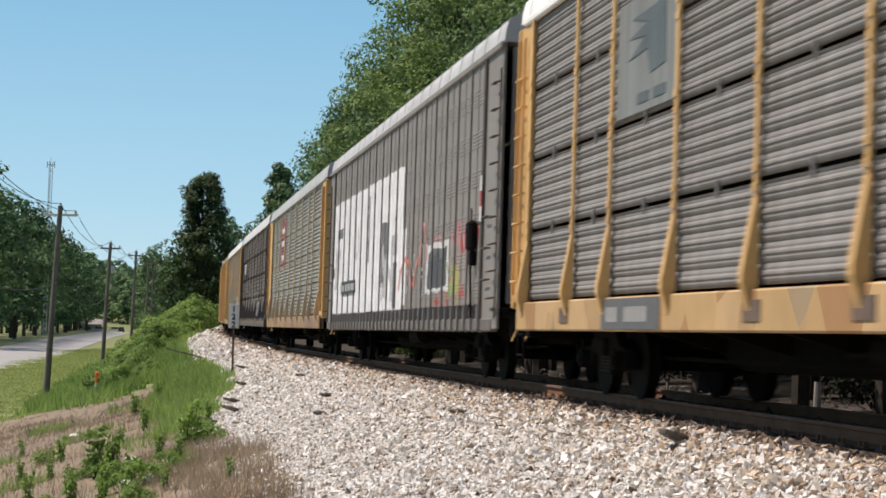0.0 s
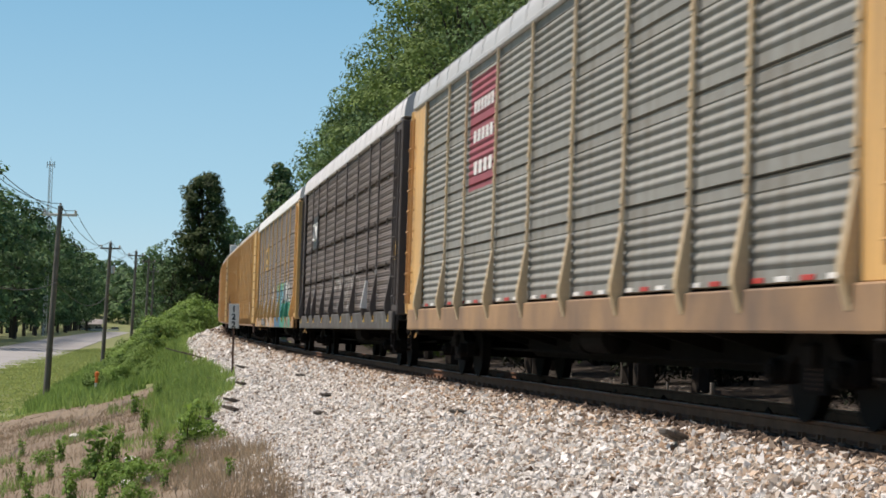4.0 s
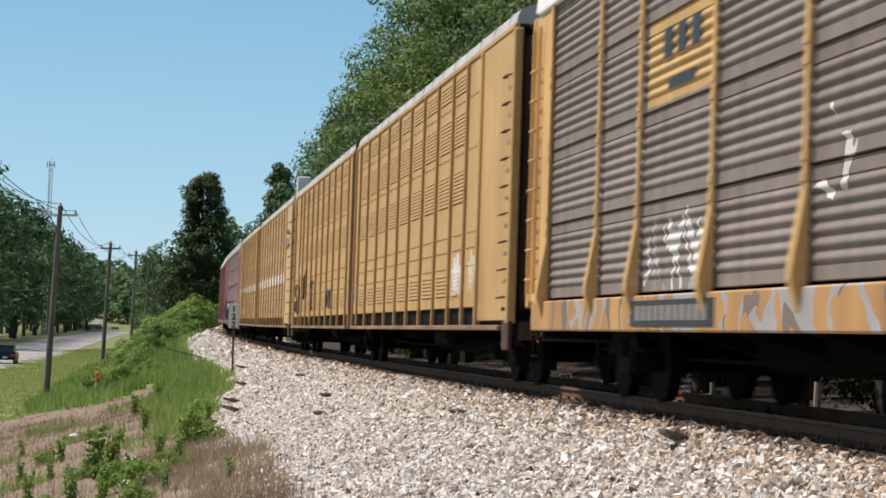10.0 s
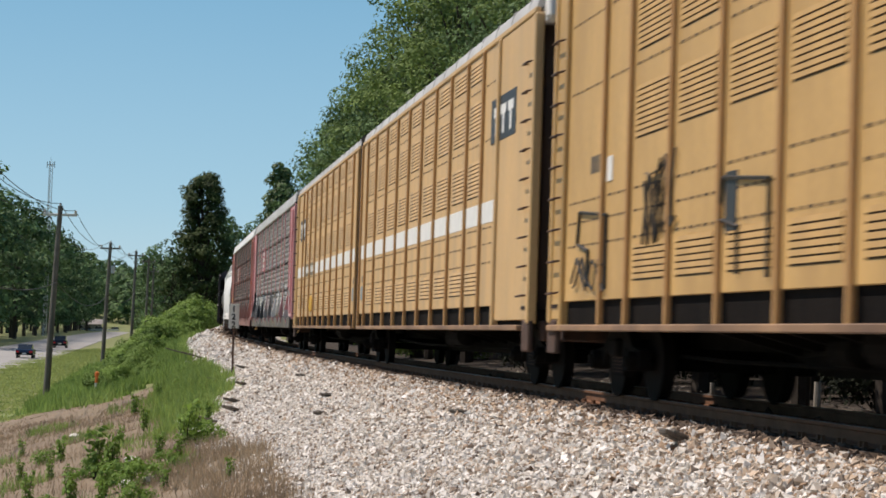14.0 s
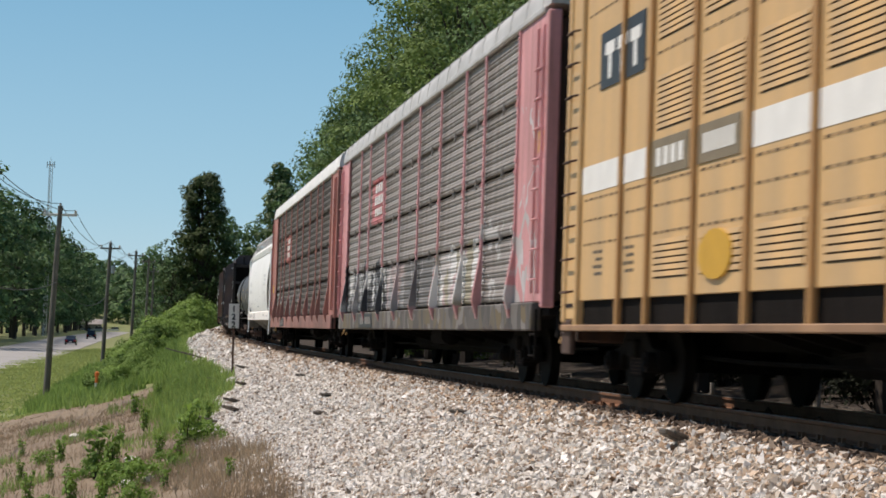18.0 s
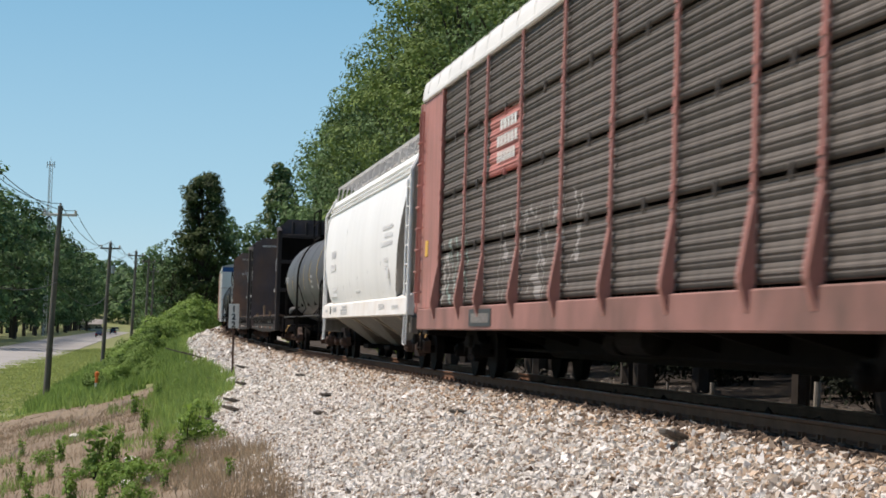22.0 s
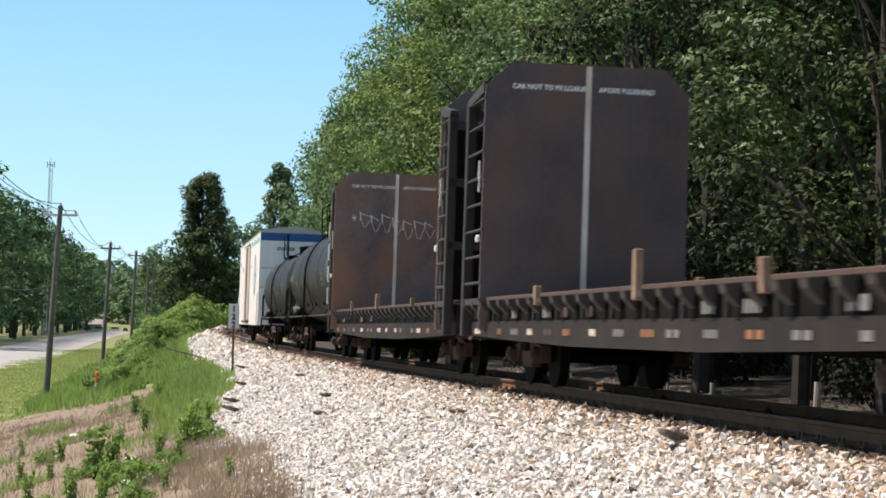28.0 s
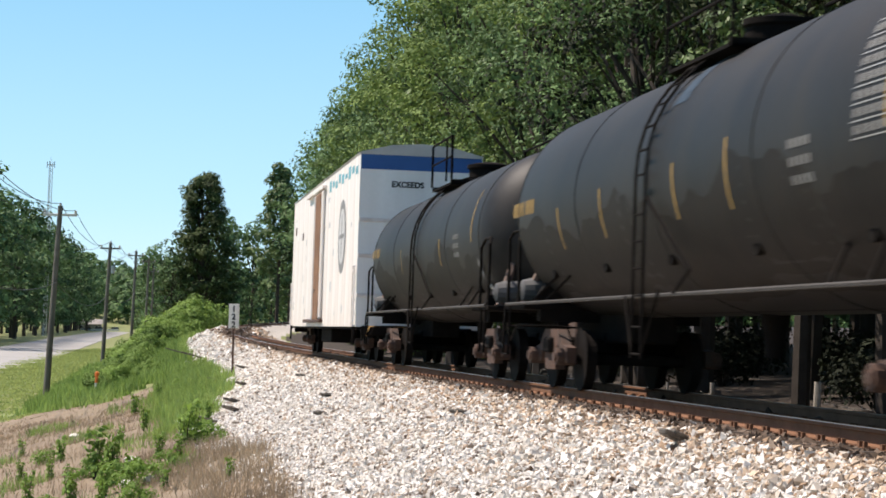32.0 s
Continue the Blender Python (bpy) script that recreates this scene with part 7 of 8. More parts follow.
                pts = [(x + 0.22 * math.cos(j * 0.55), face - 0.012, 3.1 + 0.45 * math.sin(j * 0.55) * (1 - 0.1 * k)) for j in range(8)]
                part("scrawl", Geo().pipe(pts, 0.006, 4), M_CHALK, bh, "faint grey scrawl")
    for a in (3.4, L - 3.4):
        add_truck(car, a, key)
    couplers(car, L)
    CARS[key] = (car, FRONT[key], 3.4, L - 3.4)


flat_car("L", "empty flat car with tall black-brown bulkheads", M_BULK, False)
flat_car("M", "empty flat car with rust-blotched bulkheads and white scrawl", M_BULK2, True)


# ---- refrigerator car ----
M_RINGB = mat("worn dark emblem paint", (0.2, 0.2, 0.2), 0.6, var=0.4, scale=2.0)
M_RUSTROD = mat("rust-streaked rod", (0.42, 0.25, 0.16), 0.7, var=0.4, scale=1.5)


def reefer(key):
    L = LENGTH[key]
    car = thing("refrigerator_car", "rust-streaked white refrigerator car with a blue band", "railcar", "cars of the train")
    a0, a1, z0, z1, hw = 0.75, L - 0.75, 0.86, 5.25, 1.55
    n = 12
    w = (a1 - a0) / n
    sheet = Geo().box(-hw, -hw + 0.05, 0.006, w - 0.006, 0, z1 - z0, 0.008).mesh("side_sheet", M_WHITE2)
    for k in range(n):
        s = part("side_sheet", sheet, None, car)
        s.location = (0, a0 + k * w, z0)
    part("side_wall", Geo().box(hw - 0.05, hw, a0, a1, z0, z1), M_WHITE2, car)
    part("floor_frame", Geo().box(-hw + 0.05, hw - 0.05, a0, a1, 0.8, 1.1), M_BLACK, car)
    for e, d in ((a0, 1), (a1, -1)):
        lo, hi = min(e, e - d * 0.05), max(e, e - d * 0.05)
        prof = [(-hw, z0), (hw, z0), (hw, z1), (hw * 0.5, z1 + 0.2), (0, z1 + 0.25), (-hw * 0.5, z1 + 0.2), (-hw, z1)]
        # brighter white than the sides, lifting the end's shaded face
        ew = part("end_wall", Geo().prism(prof, 1, lo, hi), M_WHITE, car, "white end wall, painted brighter than the sides to offset shade")
        part("blue_band", Geo().box(-hw + 0.02, hw - 0.02, lo - 0.006, hi + 0.006, z1 - 0.42, z1 - 0.02), M_BLUE, ew, "blue band under the roof")
        if d > 0:
            t = words("EXCEEDS", 0.2, M_SIGNB, pose(-0.75, lo - 0.006, z1 - 0.85, 90, 0, 0))
            t.parent = ew
        for z in (1.6, 2.6, 3.5):
            part("end_beam", Geo().box(-hw, hw, lo - 0.03 if d > 0 else hi - 0.03, lo + 0.03 if d > 0 else hi + 0.03, z, z + 0.1, 0.015), M_WHITE2, ew)
        lad = part("ladder", Geo().box(-hw - 0.06, -hw - 0.03, e + d * 0.1, e + d * 0.1 + 0.03, 0.9, 2.4).box(-hw - 0.06, -hw - 0.03, e + d * 0.5, e + d * 0.5 + 0.03, 0.9, 2.4), M_WHITE2, car)
        for k in range(5):
            part("rung", Geo().rod((-hw - 0.06, e + d * 0.1, 1.0 + 0.32 * k), (-hw - 0.06, e + d * 0.5, 1.0 + 0.32 * k), 0.016, 5), M_WHITE2, lad)
        part("end_sill", Geo().box(-1.4, 1.4, e - 0.1, e + 0.1, 0.66, 0.9, 0.02), M_BLACK, car)
        part("stirrup_step", Geo().pipe([(-hw, e + d * 0.1, 0.9), (-hw - 0.02, e + d * 0.1, 0.42), (-hw - 0.02, e + d * 0.5, 0.42), (-hw, e + d * 0.5, 0.9)], 0.022, 5), M_BLACK, car)
    prof = [(-hw - 0.03, z1), (-hw * 0.5, z1 + 0.2), (0, z1 + 0.26), (hw * 0.5, z1 + 0.2), (hw + 0.03, z1), (hw, z1 - 0.05), (-hw, z1 - 0.05)]
    part("roof", Geo().prism(prof, 1, a0 - 0.08, a1 + 0.08), M_ROOF, car)
    # plug door with its rods
    c = L / 2
    door = part("plug_door", Geo().box(-hw - 0.09, -hw - 0.01, c - 1.5, c + 1.5, z0 + 0.25, z1 - 0.35, 0.02), M_WHITE2, car, "plug door with rust streaks")
    for a, mm in ((c - 1.1, M_RUSTROD), (c - 0.5, M_RUSTROD), (c + 0.1, M_RUSTROD), (c + 0.7, M_WHITE2)):
        part("door_rod", Geo().rod((-hw - 0.13, a, z0 + 0.2), (-hw - 0.13, a, z1 - 0.4), 0.03, 6), mm, door)
    part("door_handle", Geo().box(-hw - 0.16, -hw - 0.12, c - 0.5, c + 0.1, 1.9, 1.98), M_RUST, door)
    for z in (z0 + 0.12, z1 - 0.3):
        part("door_track", Geo().box(-hw - 0.12, -hw, c - 1.7, c + 4.2, z, z + 0.1, 0.015), M_WHITE2 if z > 2 else M_RUST, car)
    part("emblem", Geo().lathe([(-hw - 0.012, 1.0), (-hw, 1.0)], 0, 28, (0, 4.8, 3.3)), M_RINGB, car, "worn round dark emblem")
    part("emblem", Geo().lathe([(-hw - 0.016, 0.75), (-hw, 0.75)], 0, 28, (0, 4.8, 3.3)), M_LETTER, car)
    part("emblem", Geo().box(-hw - 0.02, -hw, 4.2, 5.4, 3.24, 3.36).box(-hw - 0.02, -hw, 4.74, 4.86, 2.7, 3.9), M_RINGB, car)
    rg = random.Random(2)
    for k in range(26):
        a, z = rg.uniform(1, L - 1), rg.uniform(1.1, 4.7)
        part("patch", Geo().box(-hw - 0.005, -hw, a, a + rg.uniform(0.15, 0.6), z, z + rg.uniform(0.05, 0.3)), rg.choice((M_LETTER, M_LETTER, M_RUST, M_SIGNW)), car, "small worn patch")
    for k in range(9):
        part("blue_dash", Geo().box(-hw - 0.006, -hw, 1.2 + k * 0.9, 1.75 + k * 0.9, 4.75 + 0.08 * (k % 2), 4.95 + 0.06 * (k % 3)), mat("teal spray", (0.12, 0.35, 0.42)) if k == 0 else bpy.data.materials["teal spray"], car)
    part("battery_box", Geo().box(-1.3, -0.5, c - 2, c + 1.2, 0.4, 0.8, 0.03), M_BLACK, car)
    for a in (2.9, L - 2.9):
        add_truck(car, a, key)
    couplers(car, L)
    part("end_marker", Geo().box(-0.16, 0.16, a1 + 0.25, a1 + 0.4, 1.0, 1.4, 0.03), M_SIGNY, car, "flashing end-of-train marker")
    CARS[key] = (car, FRONT[key], 2.9, L - 2.9)


reefer("R")


# ---- ties, ballast and brush along the track ----
def build_ties():
    bed = tagged(new("track_bed"), "dark wooden ties bedded in pale crushed stone", "track bed", kind="structure")
    tie = Geo().box(-1.3, 1.3, -0.11, 0.11, -0.36, -0.175, 0.015).mesh("tie", M_TIE)
    tp = Geo().box(-0.1, 0.1, -0.09, 0.09, -0.178, -0.165).box(-0.12, -0.085, -0.07, -0.035, -0.17, -0.115).box(0.085, 0.12, 0.035, 0.07, -0.17, -0.115).box(-0.10, -0.06, 0.10, 0.15, -0.175, -0.12).mesh("tie_plate", M_RAIL)
    rng = random.Random(1)
    for k in range(260):
        s = -42 + k * 0.53
        p, q = rail_at(s), rail_at(s + 0.1)
        t = part("tie", tie, None, bed)
        t.matrix_basis = Matrix.Translation(p) @ Matrix.Rotation(math.atan2(-(q - p).x, (q - p).y) + rng.uniform(-0.015, 0.015), 4, "Z")
        for sx in (-0.755, 0.755):
            c = part("tie_plate", tp, None, t)
            c.location = (sx, 0, 0)


build_ties()


def stones(n, s0, s1, l0, l1, lo, hi, seed):
    """Many loose broken stones lying on the bed: corners and faces."""
    rng = np.random.default_rng(seed)
    s = rng.uniform(s0, s1, n)
    left = rng.uniform(l0, l1, n)
    keep = (abs(left) > 0.84) | (rng.random(n) < 0.8)
    lim = np.interp(s, FOOT_S, FOOT_L) + 0.3 * np.sin(s * 0.9) + 0.22 * np.sin(s * 2.3 + 1) + rng.normal(scale=0.28, size=n)
    keep &= left < lim
    s, left = s[keep], left[keep]
    n = len(s)
    x = np.interp(s, TS, TX) - left * np.cos(np.interp(s, TS, TH))
    y = np.interp(s, TS, TY) + left * np.sin(np.interp(s, TS, TH))
    z = ground_z(x, y) + np.where(abs(left) < 1.35, -0.01, 0.0)
    size = np.exp(rng.normal(math.log((lo + hi) / 2), 0.32, n)).clip(lo * 0.6, hi * 1.6)
    octa = np.array([(1, 0, 0), (-1, 0, 0), (0, 1, 0), (0, -1, 0), (0, 0, 1), (0, 0, -1)], float) * 0.72
    v = octa[None] * (1 + rng.normal(scale=0.14, size=(n, 6, 3))) + rng.normal(scale=0.15, size=(n, 6, 3))
    v = v * (size[:, None] * rng.uniform(0.6, 1.35, (n, 3)))[:, None, :]
    q = rng.normal(size=(n, 4))
    q /= np.linalg.norm(q, axis=1)[:, None]
    w, a, b, c = q.T
    R = np.stack([np.stack([1 - 2 * (b * b + c * c), 2 * (a * b - c * w), 2 * (a * c + b * w)], 1),
                  np.stack([2 * (a * b + c * w), 1 - 2 * (a * a + c * c), 2 * (b * c - a * w)], 1),
                  np.stack([2 * (a * c - b * w), 2 * (b * c + a * w), 1 - 2 * (a * a + b * b)], 1)], 1)
    v = np.einsum("nij,nkj->nki", R, v)
    v += np.stack([x, y, z + size * rng.uniform(0.05, 0.4, n)], 1)[:, None, :]
    fc = np.array([(0, 2, 4), (2, 1, 4), (1, 3, 4), (3, 0, 4), (2, 0, 5), (1, 2, 5), (3, 1, 5), (0, 3, 5)])
    f = (fc[None] + (np.arange(n) * 6)[:, None, None]).reshape(-1)
    tone = ((left < 2.0 + rng.normal(scale=0.55, size=n)) & (rng.random(n) < 0.75)).astype(np.int32)
    tone = np.where(abs(left) < 1.4 + rng.normal(scale=0.15, size=n), 2, tone).astype(np.int32)
    return v.reshape(-1, 3), f, np.repeat(tone, 8)


def build_ballast():
    vs, fs, ms, o = [], [], [], 0
    for args in ((124000, -36, 8, 0.2, 6.0, 0.023, 0.045, 1), (44000, 8, 44, 0.2, 5.8, 0.038, 0.066, 5), (17000, 44, 110, 0.2, 5.8, 0.07, 0.12, 2), (5000, -30, 60, -3.5, -0.2, 0.06, 0.1, 3), (5000, 110, 190, -3.0, 5.0, 0.14, 0.24, 4)):
        v, f, brown = stones(*args)
        vs.append(v)
        ms.append(brown)
        fs.append(f + o)
        o += len(v)
    v, f = np.vstack(vs), np.concatenate(fs).astype(np.int32)
    me = bpy.data.meshes.new("ballast")
    me.vertices.add(len(v))
    me.vertices.foreach_set("co", v.astype(np.float32).ravel())
    me.loops.add(len(f))
    me.loops.foreach_set("vertex_index", f)
    me.polygons.add(len(f) // 3)
    me.polygons.foreach_set("loop_start", np.arange(0, len(f), 3, dtype=np.int32))
    me.update(calc_edges=True)
    me.shade_flat()
    me.materials.append(M_STONE)
    me.materials.append(M_STONE2)
    me.materials.append(M_STONE3)
    me.polygons.foreach_set("material_index", np.concatenate(ms))
    tagged(new("ballast", me), "loose pale crushed stone ballast beside the rails", "ballast", kind="stuff")


build_ballast()


def place(s, left):
    p = rail_at(s, left)
    return p.x, p.y, float(ground_z([p.x], [p.y])[0])


def build_debris():
    rng = random.Random(12)
    for s, left, l, turn in ((-5.5, 3.57, 0.35, 10), (-23.5, 1.9, 0.9, 60), (-1.0, 3.0, 0.45, 30), (4.0, 4.6, 1.2, 60), (8.0, 4.4, 1.0, 50), (15, 3.8, 1.0, 55), (24, 4.2, 1.1, 48), (27, 3.2, 1.3, 60), (10, 2.6, 0.5, 20), (58, 3.8, 4.5, 38), (1.5, 5.2, 1.6, 40), (-14, 2.4, 0.4, 0)):
        x, y, z = place(s, left)
        g = Geo().box(-l / 2, l / 2, -0.045, 0.045, 0, 0.06, 0.015).box(-l * 0.3, l * 0.45, -0.06, 0.02, 0.03, 0.09, 0.02)
        d = tagged(part("tie_fragment", g, M_WOODY), "broken piece of old dark tie on the stones", "wood scrap", "tie scraps")
        d.matrix_basis = pose(x, y, z - 0.01, rng.uniform(-6, 6), 12, turn)
    for k in range(9):
        x, y, z = place(rng.uniform(-14, 12), rng.uniform(5.8, 8.6))
        g = Geo().lathe([(-0.05, 0.02), (-0.02, 0.1), (0.05, 0.13), (0.12, 0.08), (0.15, 0.01)], 2, 8)
        r = tagged(part("rock", g, M_STONE), "pale rock lying in the weeds", "rock", "rocks in the weeds")
        r.matrix_basis = pose(x, y, z, rng.uniform(0, 30), 0, rng.uniform(0, 360)) @ Matrix.Diagonal((1.3, 0.9, 0.8, 1))


build_debris()


def blades(n, fn, hgt, seed, wide=0.018, tufts=7):
    """Grass blades where fn(s, left, wobble) allows: triangle corners."""
    rng = np.random.default_rng(seed)
    m = n // tufts
    s, left = fn(rng, m)
    m = len(s)
    x = np.interp(s, TS, TX) - left * np.cos(np.interp(s, TS, TH))
    y = np.interp(s, TS, TY) + left * np.sin(np.interp(s, TS, TH))
    x, y = np.repeat(x, tufts) + rng.normal(scale=0.1, size=m * tufts), np.repeat(y, tufts) + rng.normal(scale=0.1, size=m * tufts)
    z = ground_z(x, y) - 0.02
    k = len(x)
    h = hgt * rng.uniform(0.45, 1.25, k)
    a = rng.uniform(0, 2 * math.pi, k)
    lean = rng.normal(scale=0.28, size=(k, 2)) * h[:, None]
    w = wide * rng.uniform(0.7, 1.5, k) * np.maximum(1.0, np.hypot(x, y) / 45.0)
    p = np.stack([x, y, z], 1)
    e = np.stack([np.cos(a) * w, np.sin(a) * w, np.zeros(k)], 1)
    tip = p + np.stack([lean[:, 0], lean[:, 1], h], 1)
    return np.stack([p - e, p + e, tip], 1).reshape(-1, 3)


def zone(s0, s1, l0, l1, test=None):
    def fn(rng, m):
        s, left = rng.uniform(s0, s1, m), rng.uniform(l0, l1, m)
        if test:
            k = test(s, left, rng.random(m))
            s, left = s[k], left[k]
        return s, left
    return fn


def build_grass():
    def patch(s, l, r):
        return (l < np.interp(s, PATCH_S, PATCH_L) + 0.35 * np.sin(s * 0.8) - 0.3 * r) & (l > np.interp(s, FOOT_S, FOOT_L) - 0.1 + 0.25 * np.sin(s * 0.7))

    def above(s, l, r):
        return s > np.interp(l, BARE_L, BARE_S) + 2.5 * np.sin(l * 1.3) + 6 * r
    green = [blades(26000, zone(1, 51, 3.9, 7.0, patch), 0.36, 1),
             blades(30000, zone(28, 120, 4.8, 11.5, above), 0.5, 2),
             blades(22000, zone(-18, 24, 6.0, 13.0, lambda s, l, r: np.sin(s * 0.55 + l * 1.1) + np.sin(l * 2.1 - s * 0.3) > 0.35 + 0.9 * r), 0.22, 3, 0.012),
             blades(14000, zone(56, 200, 4.4, 9.0), 0.7, 4)]
    tagged(new("green_grass", soup("green_grass", np.vstack(green), 3, M_BLADE)), "tufts of green grass on the bank and verge", "grass", kind="stuff")
    lawn = blades(130000, zone(24, 260, 10.5, 27, lambda s, l, r: (s > np.interp(l, BARE_L, BARE_S)) & (l < 17.5 + np.maximum(0, s - 90) * 0.07)), 0.11, 7, 0.03, 4)
    tagged(new("verge_grass", soup("verge_grass", lawn, 3, M_LAWN)), "short mown grass beside the road", "grass", kind="stuff")
    dry = [blades(15000, zone(-24, -4, 4.1, 7.6, lambda s, l, r: (l < 6.4 + 0.5 * np.sin(s)) & (l > np.interp(s, FOOT_S, FOOT_L) - 0.1)), 0.24, 5, 0.008, 5),
           blades(26000, zone(-16, 40, 6.0, 13, lambda s, l, r: (r < 0.7) & (s < np.interp(l, BARE_L, BARE_S) - 7)), 0.16, 6, 0.008, 5),
           blades(16000, zone(6, 50, 4.8, 14, lambda s, l, r: (r < 0.8) & (s < np.interp(l, BARE_L, BARE_S) + 2)), 0.08, 8, 0.008, 5)]
    tagged(new("dry_grass", soup("dry_grass", np.vstack(dry), 3, M_STRAW)), "dry straw-coloured grass at the foot of the stones", "grass", kind="stuff")


build_grass()


def shrub(name, h, r, seed, size=0.09, per=220, clumps=14, leaf=None):
    rng = np.random.default_rng(seed)
    cs, rs = [], []
    g = Geo()
    for i in range(clumps):
        a, d = rng.random() * 6.28, r * math.sqrt(rng.random()) * 0.8
        z = h * (0.2 + 0.7 * rng.random()) * (1 - 0.4 * (d / r))
        cs.append(np.array([d * math.cos(a), d * math.sin(a), z]))
        rs.append(r * (0.25 + 0.25 * rng.random()))
        g.rod((0, 0, -0.1), tuple(cs[-1]), 0.012 * h, 4, 0.004 * h)
    return soup(name + "_crown", leaf_cloud(rng, cs, rs, per / (r * r), size, 0.95), 4, leaf or M_BUSH), g.mesh(name + "_stems", M_BARK)


def weed(name, h, seed, leaf=None):
    """An upright weed: a stem with narrow leaves."""
    rng = np.random.default_rng(seed)
    g = Geo()
    cs, rs = [], []
    for k in range(4):
        a = k * 1.7
        top = np.array([math.cos(a) * 0.14 * h, math.sin(a) * 0.14 * h, h * (0.75 + 0.25 * rng.random())])
        g.rod((0, 0, -0.05), tuple(top), 0.012, 4, 0.005)
        for j in range(7):
            cs.append(top * (0.25 + 0.12 * j))
            rs.append(0.13 * h * (1.1 - 0.09 * j))
    return soup(name + "_crown", leaf_cloud(rng, cs, rs, 40 / (0.1 * h) ** 2 * 0.1, 0.075 * max(1, h), 1.0), 4, leaf or M_WEED), g.mesh(name + "_stem", M_BARK)


SHRUBS = [shrub("shrub", 2.4, 1.55, 71 + i, 0.1, 900, 26) for i in range(3)]
# near-black leaf colour stands in for shade under the trees
M_UNDER = leaf_mat("undergrowth leaves with shade painted in", (0.004, 0.007, 0.003), (0.017, 0.024, 0.007), 0.85, through=0.1, island=0.3)
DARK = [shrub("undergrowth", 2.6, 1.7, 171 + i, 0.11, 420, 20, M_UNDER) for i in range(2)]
LOW = [shrub("low_bush", 0.7, 0.6, 81 + i, 0.042, 520, 20, M_WEED) for i in range(2)]
WEEDS = [weed("weed", 1.0, 91 + i) for i in range(3)]


def build_bushes():
    rng = random.Random(21)
    for k in range(96):
        s = 54 + k * 1.85 + rng.uniform(-1.5, 1.5)
        reach = float(np.interp(s, [54, 80, 120, 160, 230], [8.6, 8.7, 8.2, 8.0, 8.4]))
        left = rng.uniform(5.2 if s > 84 else 6.9, reach)
        x, y, z = place(s, left)
        size = float(np.interp(s, [54, 80, 120, 160, 200, 230], [0.42, 0.6, 0.75, 1.15, 1.9, 2.3])) * rng.uniform(0.65, 1.2) * (0.5 if left < 6.3 else 1.0)
        plant("bush", SHRUBS[k % 3], x, y, rng.uniform(0, 360), size, "bright green leafy bush on the bank", "bush", "bushes on the bank", -0.1, z)
    for k in range(46):
        s = rng.uniform(44, 84)
        left = rng.uniform(6.2 + max(0.0, (50 - s) * 0.12), float(np.interp(s, [44, 60, 84], [9.0, 9.6, 9.2])))
        if s < float(np.interp(left, BARE_L, BARE_S)) + 4:
            continue
        x, y, z = place(s, left)
        plant("bush", SHRUBS[k % 3], x, y, rng.uniform(0, 360), rng.uniform(0.26, 0.5), "small bright green bush in the long grass of the bank", "bush", "bushes on the bank", -0.1, z)
    for s, left in ((-9.0, 7.27), (-8.4, 6.36), (-10.5, 6.8), (-7.5, 6.9), (-3.5, 5.5), (-12, 8.2), (3.0, 8.8), (39, 5.1), (-6.5, 7.6), (-13, 6.9)):
        x, y, z = place(s, left)
        plant("low_bush", LOW[int(left * 10) % 2], x, y, rng.uniform(0, 360), rng.uniform(0.5, 0.85), "low bright green bush among the weeds", "bush", "low bushes", -0.16, z)
    for s, left, h in ((-4.0, 5.85, 0.95), (-4.3, 6.0, 0.8), (-3.2, 5.6, 0.55), (5.0, 6.7, 0.6), (-7.0, 7.6, 0.95), (-6.8, 7.3, 0.85), (-9.5, 8.6, 0.6), (3.0, 5.3, 0.5), (14, 6.9, 0.7), (-11, 7.9, 0.7), (0.5, 8.4, 0.6), (22, 6.2, 0.6), (-13, 5.6, 0.4), (8, 9.6, 0.5), (-2.0, 9.1, 0.5), (26, 5.6, 0.55), (-9.8, 7.0, 0.55), (-10.6, 7.4, 0.5), (-11.4, 9.0, 0.5), (-12.6, 8.6, 0.45), (-8.2, 8.0, 0.5), (-5.6, 8.4, 0.45), (-4.6, 7.4, 0.5), (-1.5, 7.6, 0.4), (-10.2, 9.6, 0.45), (-13.4, 7.4, 0.5), (-7.6, 6.2, 0.5), (-6.2, 6.5, 0.55), (2.2, 7.2, 0.45), (-12.0, 6.5, 0.4)):
        x, y, z = place(s, left)
        plant("weed", WEEDS[int(h * 100) % 3], x, y, rng.uniform(0, 360), h, "upright leafy green weed", "weed", "weeds", -0.06 * h, z)
    # undergrowth at the edge of the wood
    for k in range(14):
        s = 66 + k * 8.5
        p = rail_at(s + rng.uniform(-4, 4), rng.uniform(-12.0, -9.5))
        plant("bush", SHRUBS[k % 3], p.x, p.y, rng.uniform(0, 360), rng.uniform(0.7, 1.25), "dark leafy undergrowth at the edge of the wood", "bush", "undergrowth")
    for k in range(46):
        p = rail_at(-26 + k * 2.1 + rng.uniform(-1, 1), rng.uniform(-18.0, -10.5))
        plant("bush", DARK[k % 2], p.x, p.y, rng.uniform(0, 360), rng.uniform(0.6, 1.0), "near-black undergrowth, the wood's shade painted into its leaves", "bush", "undergrowth")


build_bushes()


